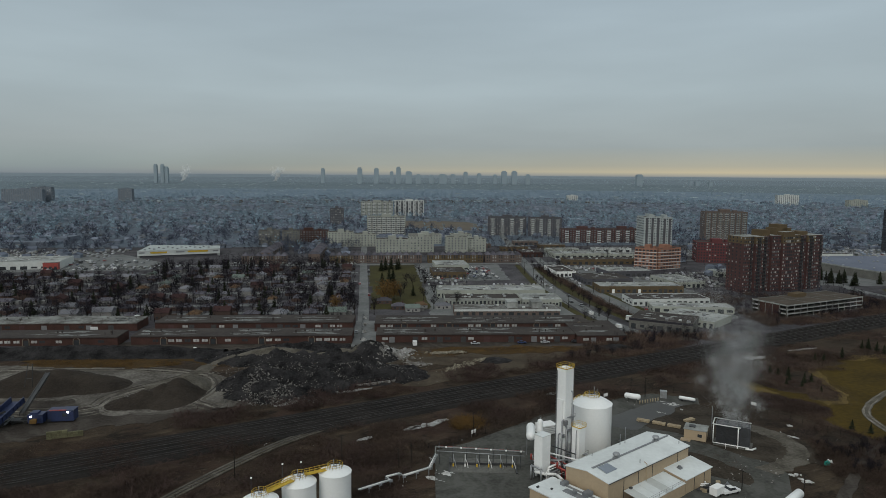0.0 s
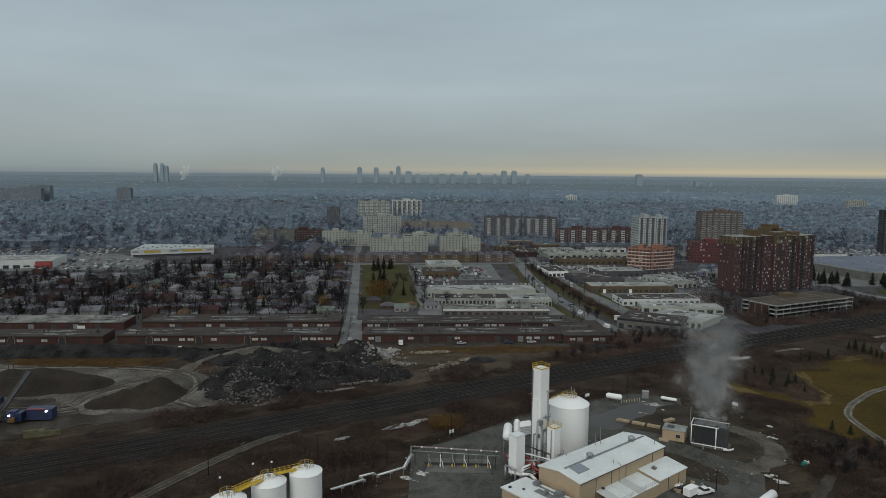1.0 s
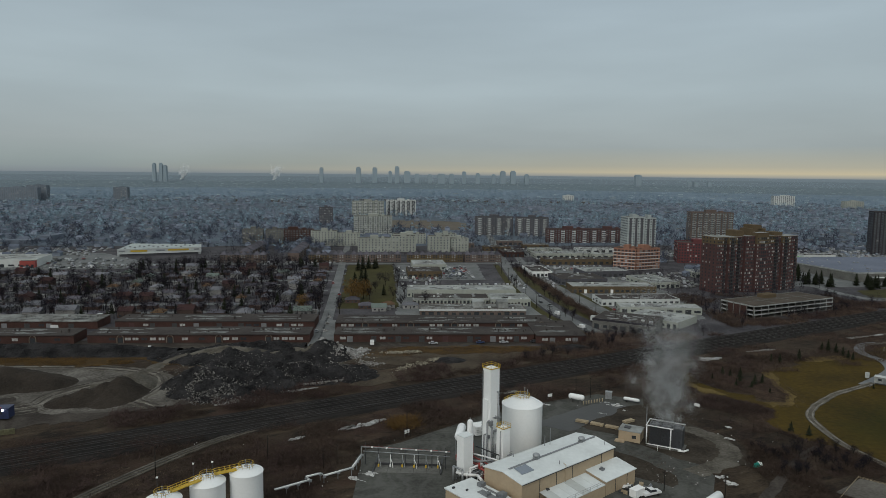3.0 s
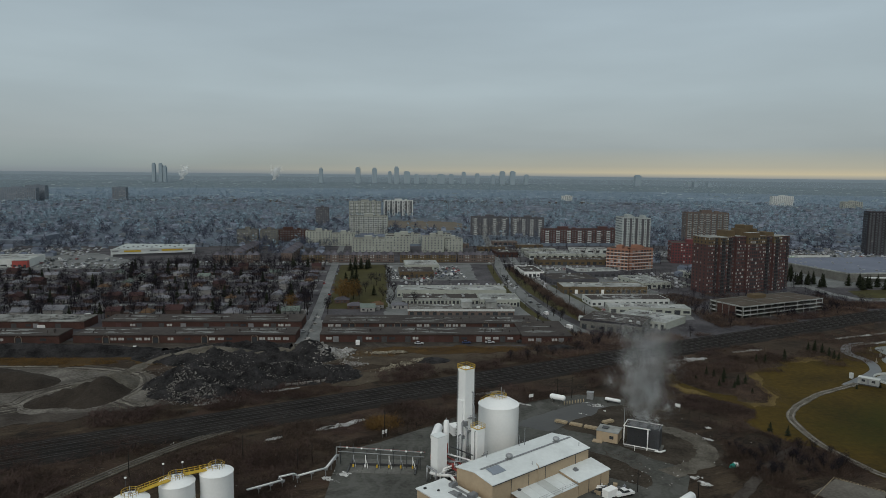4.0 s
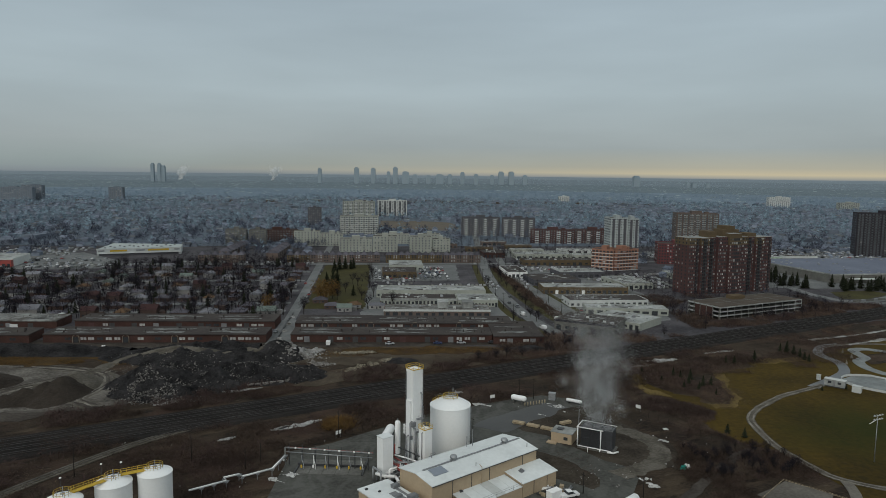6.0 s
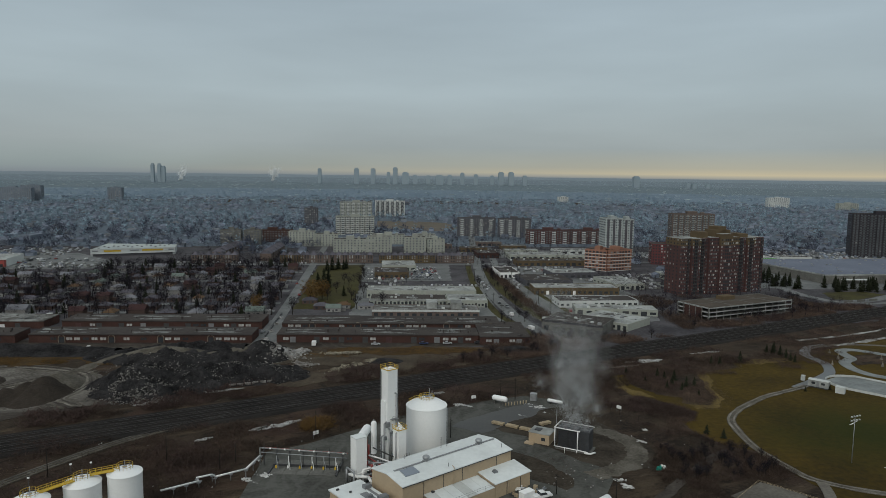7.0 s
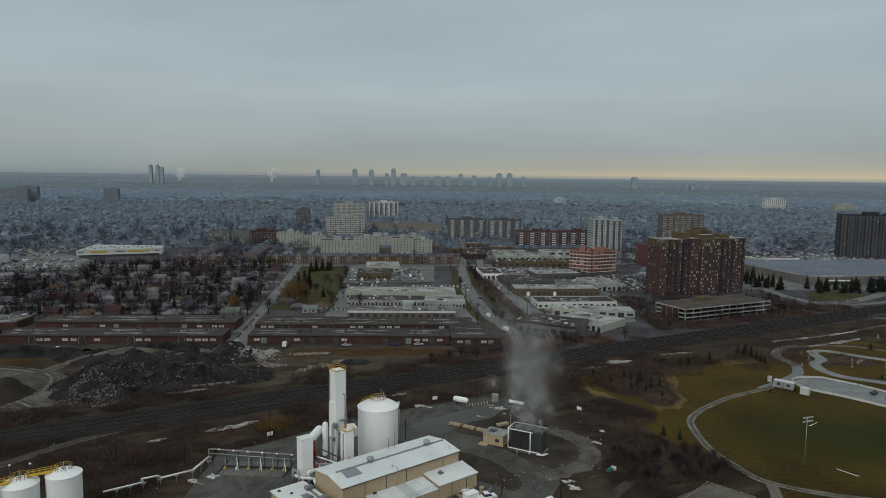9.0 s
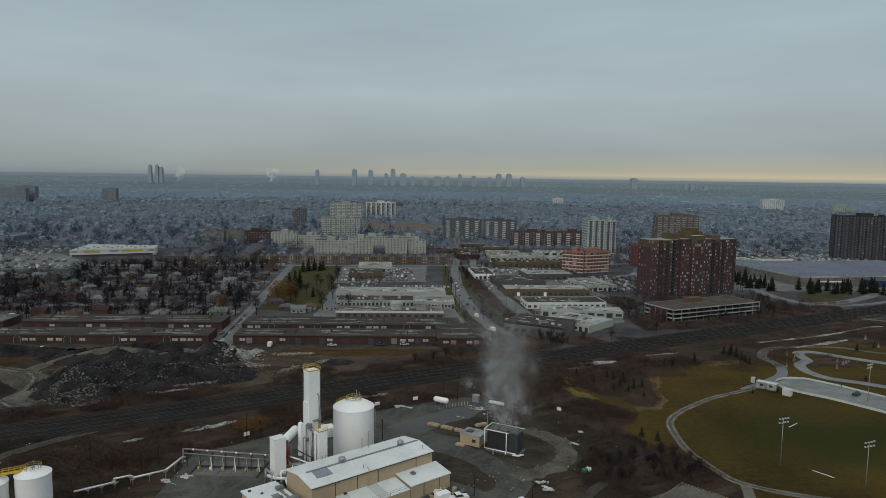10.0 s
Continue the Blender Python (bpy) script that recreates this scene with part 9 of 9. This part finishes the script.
brush("scrub_patch", "dark scrub on the park slope", rect(125, 205, 172, 285), 6000, 0.4, 1.7, "brush", 6, dense=0.35, keep=lambda x, y: not in_park(x, y) and x < 152 + (y - 205) * 0.06 and not (x < 131 and y < 232))
brush("scrub_patch", "brown scrub round the park conifers", rect(140, 243, 182, 300), 4200, 0.3, 1.5, "brush", 22, dense=0.2, keep=lambda x, y: not in_park(x, y) and y > 258 - (x - 149) * 0.9)
brush("scrub_patch", "dark scrub bed along the park grass", rect(124, 226, 158, 270), 1500, 0.5, 1.6, "darkbrush", 23, k=16, dense=0.2, keep=lambda x, y: not in_park(x, y) and y < 262 - (x - 136) * 1.1 and y > 243 - (x - 124) * 0.5)
brush("scrub_patch", "dark scrub by the gravel pad", rect(118, 150, 166, 212), 6000, 0.4, 2.0, "brush", 7, dense=0.3, keep=lambda x, y: not in_park(x, y) and x > 126 - (205 - y) * 0.1 and not (138 < x < 162 and y < 181))
brush("dead_grass", "rust-coloured dead grass tufts", rect(17, 221, 25, 229), 300, 1.0, 3.0, "rust", 8, k=20)
brush("dead_grass", "orange dead grass before the berm", rect(-172, 298, -78, 320), 4000, 0.4, 1.1, "rust", 9, dense=0.38)
brush("dead_grass", "orange-brown grass along the rough ground", rect(0, 312, 112, 330), 3000, 0.3, 0.9, "rust", 10, dense=0.45)
brush("dead_grass", "dry grass tufts on the rough ground", rect(-5, 284, 120, 330), 5000, 0.3, 1.1, "brush", 11, dense=0.4)
brush("ditch_brush", "leafless brush in the roadside ditch", lambda a, b: (134 - a * 12 + (b - 0.5) * 6.5 - (2 if a > 0.2 else 0), 388 + a * 230), 2600, 1.0, 3.2, "brush", 12)
brush("yard_weeds", "weeds on the earth bank by the hall", rect(64, 178, 102, 206), 900, 0.2, 0.8, "brush", 13, dense=0.4, keep=lambda x, y: y > 182 + (x - 70) * 0.1 and y < 206 - abs(x - 80) * 0.4)

brush("yard_brush", "dark leafless scrub round the garage and tower", rect(196, 385, 340, 480), 5000, 0.8, 3.0, "brush", 14, k=14, dense=0.3, keep=lambda x, y: not inside(x, y, CLEAR) and y > 268 + x * 0.505)
brush("yard_weeds", "dry weeds on the dirt beside the cooler", rect(90, 195, 140, 250), 2500, 0.15, 0.5, "brush", 15, k=10, dense=0.42, keep=lambda x, y: not (95 < x < 114 and 196 < y < 216) and y > 330 - x * 1.2)

brush("scrub_patch", "dark leafless bushes south of the railway", strip(-150, 235, -44, -11), 800, 1.4, 3.2, "darkbrush", 16, k=26, dense=0.42, keep=off_yard)
brush("scrub_patch", "dark leafless bushes before the tanks", rect(-120, 130, 10, 212), 800, 1.2, 2.8, "darkbrush", 17, k=26, dense=0.42, keep=lambda x, y: off_yard(x, y) and (x + 62) * 0.55 + 174 < y + 60)
brush("scrub_patch", "dark leafless bushes on the park slope", rect(124, 180, 172, 285), 500, 1.0, 2.4, "darkbrush", 18, k=26, dense=0.45, keep=lambda x, y: not in_park(x, y) and x < 156 + (y - 205) * 0.06 and not (x < 131 and y < 232) and not (138 < x < 162 and y < 181))
brush("scrub_patch", "dark leafless bushes north of the railway", strip(-60, 520, 12, 30), 2200, 1.2, 3.2, "darkbrush", 19, k=24, dense=0.42, keep=lambda x, y: not inside(x, y, CLEAR))
brush("dead_grass", "straw-coloured dry stalks in the scrub", strip(-150, 235, -44, -11), 2600, 0.4, 1.1, "straw", 20, k=8, dense=0.5, keep=off_yard)
brush("dead_grass", "straw-coloured stalks before the tanks", rect(-120, 130, 10, 212), 2000, 0.3, 0.9, "straw", 21, k=8, dense=0.5, keep=lambda x, y: off_yard(x, y) and (x + 62) * 0.55 + 174 < y + 60)
brush("dead_grass", "straw-coloured stalks on park and rough ground", rect(125, 205, 230, 320), 2600, 0.25, 0.8, "straw", 22, k=8, dense=0.5, keep=lambda x, y: 235 + x * 0.1 < y < 208 + x * 0.5)

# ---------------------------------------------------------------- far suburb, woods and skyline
# Far walls, roofs and towers: bluish haze is put into these colours.
M["farhouse"] = mat("hazed_house_walls", (0.2376, 0.275, 0.3335), (0.1188, 0.1408, 0.1748), 0.02, rand=0.6, bump=0)
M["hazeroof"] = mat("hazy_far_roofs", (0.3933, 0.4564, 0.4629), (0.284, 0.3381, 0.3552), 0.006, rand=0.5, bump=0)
M["paleroof"] = mat("hazed_pale_roofs", (0.1818, 0.1961, 0.2104), (0.09567, 0.1061, 0.1196), 0.02, rand=0.5, bump=0)
M["farroof"] = mat("hazed_house_roofs", (0.1294, 0.1481, 0.1873), (0.07161, 0.08512, 0.1109), 0.02, rand=0.5, bump=0)
M["hazeslab"] = mat("hazed_slab_walls", (0.17, 0.20, 0.235), (0.14, 0.167, 0.20), 0.01, bump=0)
M["skyline"] = mat("hazed_towers", (0.2598, 0.3187, 0.3554), (0.2279, 0.2826, 0.3193), 0.002, bump=0)
rs = np.random.RandomState(5)


def fan(n, r0, r1, power=1.0):
    """Random places in the country ahead, thinner with distance."""
    a = rs.uniform(-0.72, 0.80, n)
    r = r0 + (r1 - r0) * rs.rand(n) ** power
    return 38 + r * np.sin(a), r * np.cos(a), r


def clear_of(x, y, zones):
    ok = np.ones(len(x), bool)
    for a, b, c, d in zones:
        ok &= ~((x > a) & (x < c) & (y > b) & (y < d))
    return ok


NEAR = CLEAR + [(-500, 0, 260, 690), (-60, 690, 330, 900), (-330, 560, -150, 760), (100, 930, 225, 985), (190, 850, 305, 885), (-15, 1050, 115, 1225), (260, 300, 420, 480), (330, 480, 560, 760), (520, 690, 640, 770), (-300, 0, 2000, 330)]
hx, hy, hr = fan(5200, 560, 2500, 0.85)
ok = clear_of(hx, hy, NEAR) & (hy > 560 + np.maximum(0, hx - 600) * 0.1)
hx, hy, hr = hx[ok], hy[ok], hr[ok]
far_s = 0.78 * rs.uniform(0.7, 1.1, len(hx)) * np.where(hr < 2400, 1.0, 2400 / hr)
wall_t = Mesher().box(-6, -4.5, 0, 6, 4.5, 4.2)
roof_t = Mesher()
for q in ([(-6.5, -5, 4.1), (6.5, -5, 4.1), (6.5, 0, 6.8), (-6.5, 0, 6.8)], [(6.5, 5, 4.1), (-6.5, 5, 4.1), (-6.5, 0, 6.8), (6.5, 0, 6.8)], [(6.5, -5, 4.1), (6.5, 5, 4.1), (6.5, 0, 6.8)], [(-6.5, 5, 4.1), (-6.5, -5, 4.1), (-6.5, 0, 6.8)]):
    roof_t.poly(q)


def instances(name, label, ms, x, y, sc, rot, material, category):
    T = np.array(ms.v)
    n, k = len(x), len(T)
    V = place(T, x, y, sc, rot)
    me = bpy.data.meshes.new(name)
    F = [tuple(i + o for i in f) for o in range(0, n * k, k) for f in ms.f]
    me.from_pydata(V.tolist(), [], F)
    me.materials.append(M[material])
    return tagged(new(name, me), label, category, kind="stuff")


rot = rs.choice([GA, GA + math.pi / 2], len(hx)) + rs.randn(len(hx)) * 0.15
instances("far_houses", "haze-tinted walls of countless far suburban houses", wall_t, hx, hy, far_s, rot, "farhouse", "houses")
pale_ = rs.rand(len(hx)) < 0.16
instances("far_roofs", "haze-tinted roofs of countless far suburban houses", roof_t, hx[~pale_], hy[~pale_], far_s[~pale_], rot[~pale_], "farroof", "roofs")
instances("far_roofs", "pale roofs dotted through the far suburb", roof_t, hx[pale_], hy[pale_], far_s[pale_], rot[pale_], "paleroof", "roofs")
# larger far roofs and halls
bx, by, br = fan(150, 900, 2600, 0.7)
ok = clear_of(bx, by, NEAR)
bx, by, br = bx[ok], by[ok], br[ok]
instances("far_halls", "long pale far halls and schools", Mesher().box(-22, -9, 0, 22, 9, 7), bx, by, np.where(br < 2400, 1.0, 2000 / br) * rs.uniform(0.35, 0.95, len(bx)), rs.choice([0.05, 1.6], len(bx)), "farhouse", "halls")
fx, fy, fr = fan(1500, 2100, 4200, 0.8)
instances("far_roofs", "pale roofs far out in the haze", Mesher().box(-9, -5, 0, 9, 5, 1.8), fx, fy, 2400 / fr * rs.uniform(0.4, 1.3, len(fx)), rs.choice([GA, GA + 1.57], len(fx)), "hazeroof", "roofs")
# woods between the houses
wx, wy, wr = fan(30000, 540, 4850, 0.72)
wx2, wy2, wr2 = fan(26000, 2200, 4400, 0.8)
wx, wy, wr = np.concatenate([wx, wx2]), np.concatenate([wy, wy2]), np.concatenate([wr, wr2])
# woods gather in patches and leave open strips
dens = np.array([noise.fractal(Vector((a * 0.004, b * 0.0022, 7.0)), 1.0, 2.0, 4) for a, b in zip(wx, wy)])
ok = clear_of(wx, wy, NEAR) & ((wr < 1500) | (dens > rs.randn(len(wx)) * 0.25 - 0.22))
wx, wy, wr = wx[ok], wy[ok], wr[ok]
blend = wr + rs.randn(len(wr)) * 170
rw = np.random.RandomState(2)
# Each band farther out takes a wood colour with more haze in it.
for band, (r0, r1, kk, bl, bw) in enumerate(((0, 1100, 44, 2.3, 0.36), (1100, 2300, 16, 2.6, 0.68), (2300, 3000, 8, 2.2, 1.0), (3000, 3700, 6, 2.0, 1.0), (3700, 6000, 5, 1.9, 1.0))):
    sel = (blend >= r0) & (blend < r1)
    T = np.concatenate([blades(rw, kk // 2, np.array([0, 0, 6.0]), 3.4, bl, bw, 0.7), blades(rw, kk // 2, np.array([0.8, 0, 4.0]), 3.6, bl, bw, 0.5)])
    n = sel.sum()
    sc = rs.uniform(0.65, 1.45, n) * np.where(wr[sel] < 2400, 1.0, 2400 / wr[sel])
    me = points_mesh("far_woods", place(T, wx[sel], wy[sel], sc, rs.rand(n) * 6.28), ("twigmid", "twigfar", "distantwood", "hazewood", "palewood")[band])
    tagged(new("far_woods", me), "bare winter trees filling the far suburb, coloured for haze", "woods", kind="stuff")
ex, ey, er = fan(2200, 560, 1800, 0.7)
ok = clear_of(ex, ey, NEAR)
ex, ey, er = ex[ok], ey[ok], er[ok]
T = conifer_points(9, 9.0, 4, 4)
tagged(new("far_conifers", points_mesh("far_conifers", place(T, ex, ey, rs.uniform(0.7, 1.4, len(ex)) * np.where(er < 2400, 1, 2400 / er), rs.rand(len(ex)) * 6.28), "farevergreen")), "conifers dotted through the far suburb, lightened for haze", "trees", kind="stuff")


cx_, cy_ = rs.uniform(400, 900, 900), rs.uniform(692, 830, 900)
keep_ = (cx_ - 400) * 0.1 + 690 < cy_
cx_, cy_ = np.round(cx_[keep_] / 3.2) * 3.2, np.round(cy_[keep_] / 9) * 9
for nm, mt, sel in (("dark", "carpaint", slice(0, None, 2)), ("pale", "farhouse", slice(1, None, 2))):
    instances("parked_cars", nm + " cars filling the store parking lot", Mesher().box(-0.9, -2.2, 0.3, 0.9, 2.2, 1.0).box(-0.8, -1.2, 1.0, 0.8, 1.0, 1.5), cx_[sel], cy_[sel], np.ones(len(cx_[sel])), np.zeros(len(cx_[sel])), mt, "cars")


lots = [(200, 714, 330, 736, 8, 3.1), (104, 772, 196, 780, 8, 3.1), (330, 728, 420, 776, 9, 3.1), (240, 584, 292, 604, 8, 3.1), (-180, 646, -40, 652, 6, 3.4), (222, 512, 252, 582, 8.5, 3.1), (205, 520, 216, 580, 8.5, 3.1), (150, 600, 215, 634, 9, 3.1), (150, 664, 210, 684, 9, 3.1), (-420, 610, -205, 668, 11, 3.1), (-470, 690, -300, 760, 11, 3.1), (104, 500, 108, 660, 7, 3), (131, 478, 138, 640, 6.5, 3.2), (191, 440, 204, 500, 7, 3.1), (146, 402, 196, 412, 7, 3.2), (16, 520, 44, 548, 8, 3.1), (60, 512, 104, 520, 7, 3.1), (150, 548, 200, 556, 7, 3.1)]
px_, py_ = [], []
for a, b, c, d, dy, dx in lots:
    for yy in np.arange(b, d, dy):
        for xx in np.arange(a, c, dx):
            if rs.rand() < 0.6 and not inside(xx, yy, CLEAR[:-1]):
                px_.append(xx + rs.uniform(-0.2, 0.2)); py_.append(yy + rs.uniform(-0.6, 0.6))
px_, py_ = np.array(px_), np.array(py_)
car_t = Mesher().box(-0.9, -2.2, 0.3, 0.9, 2.2, 0.95).box(-0.8, -1.3, 0.95, 0.8, 1.0, 1.45)
for nm, mt, sel in (("dark", "carpaint", slice(0, None, 3)), ("silver", "palroof", slice(1, None, 3)), ("white", "siding", slice(2, None, 3))):
    instances("parked_cars", nm + " cars crowding the lots between shops", car_t, px_[sel], py_[sel], np.ones(len(px_[sel])), rs.randn(len(px_[sel])) * 0.05, mt, "cars")


def skyline_tower(px_angle, r, w_, h, step=0.0, group="skyline towers"):
    """Distant high-rise: shaft, set-back crown and roof hut."""
    x, y = 38 + r * math.sin(px_angle), r * math.cos(px_angle)
    t = thing("distant_tower", "hazy blue-grey high-rise on the skyline", "tower", (x, y, rise(x, y)), 0, group)
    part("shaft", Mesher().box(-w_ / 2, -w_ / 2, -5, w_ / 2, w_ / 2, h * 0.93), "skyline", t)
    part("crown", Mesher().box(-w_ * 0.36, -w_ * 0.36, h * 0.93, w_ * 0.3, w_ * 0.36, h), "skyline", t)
    return t


YAW = math.atan2(0.085, 1.986)
rnd = random.Random(4)
for px, w_, top in ((273, 5, 290), (285, 5, 290), (292, 6, 294), (567, 6, 297), (632, 8, 296), (661, 8, 297), (688, 6, 303), (700, 8, 295), (718, 11, 303), (778, 13, 308), (796, 8, 308), (818, 7, 304), (842, 7, 307),
                    (886, 9, 303), (904, 9, 303), (928, 7, 309), (1124, 10, 310), (870, 6, 309), (758, 8, 309), (735, 8, 308), (1215, 6, 321), (1226, 7, 322), (1250, 6, 323), (50, 5, 320), (205, 6, 318)):
    a = math.atan((px - 784) / 1207.2) + YAW
    r = 3700
    x, y = 38 + r * math.sin(a), r * math.cos(a)
    yh = 309 + (px - 784) * 0.0105
    z_top = 85 + (yh - top) / 1207 * r
    skyline_tower(a, r, w_ / 1207 * r, z_top - rise(x, y))
for px, w_, base, top, m_ in ((1381, 34, 352, 335, "panel"), (25, 60, 347, 326, "greybrick"), (60, 30, 347, 324, "greybrick"), (208, 22, 337, 316, "panel"), (1000, 18, 353, 341, "panel"), (1505, 30, 362, 350, "cream")):
    a = math.atan((px - 784) / 1207.2) + YAW
    yh = 309 + (px - 784) * 0.0105
    r = min(2250, 85 * 1207 / (base - yh))
    # The leftmost slabs take hazeslab, a wall colour with haze in it.
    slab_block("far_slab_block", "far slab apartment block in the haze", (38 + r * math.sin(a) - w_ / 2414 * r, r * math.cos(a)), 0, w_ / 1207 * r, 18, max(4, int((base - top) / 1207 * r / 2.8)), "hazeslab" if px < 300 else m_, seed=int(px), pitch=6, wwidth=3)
for px, py, n in ((320, 312, 2500), (482, 312, 4500)):
    a = math.atan((px - 784) / 1207.2) + YAW
    r = 3900
    x, y = 38 + r * math.sin(a), r * math.cos(a)
    steam("far_steam", "thin far chimney steam on the horizon", (x, y, rise(x, y)), 75, 8, 38, (30, 0), n * 6, 1.0, int(px), 6, "farsteam")


def park_rim(a, b):
    """A place along the northern and western rim of the park."""
    i = a * 13
    p_, q_ = Vector(PARK[int(i) - 4]), Vector(PARK[int(i) - 3])
    c_ = p_.lerp(q_, i % 1)
    return c_.x + (b - 0.5) * 9, c_.y + (b * 7.3 % 1 - 0.5) * 9


brush("dead_grass", "pale straw grass along the park rim", park_rim, 5200, 0.25, 0.7, "straw", 31, k=10)
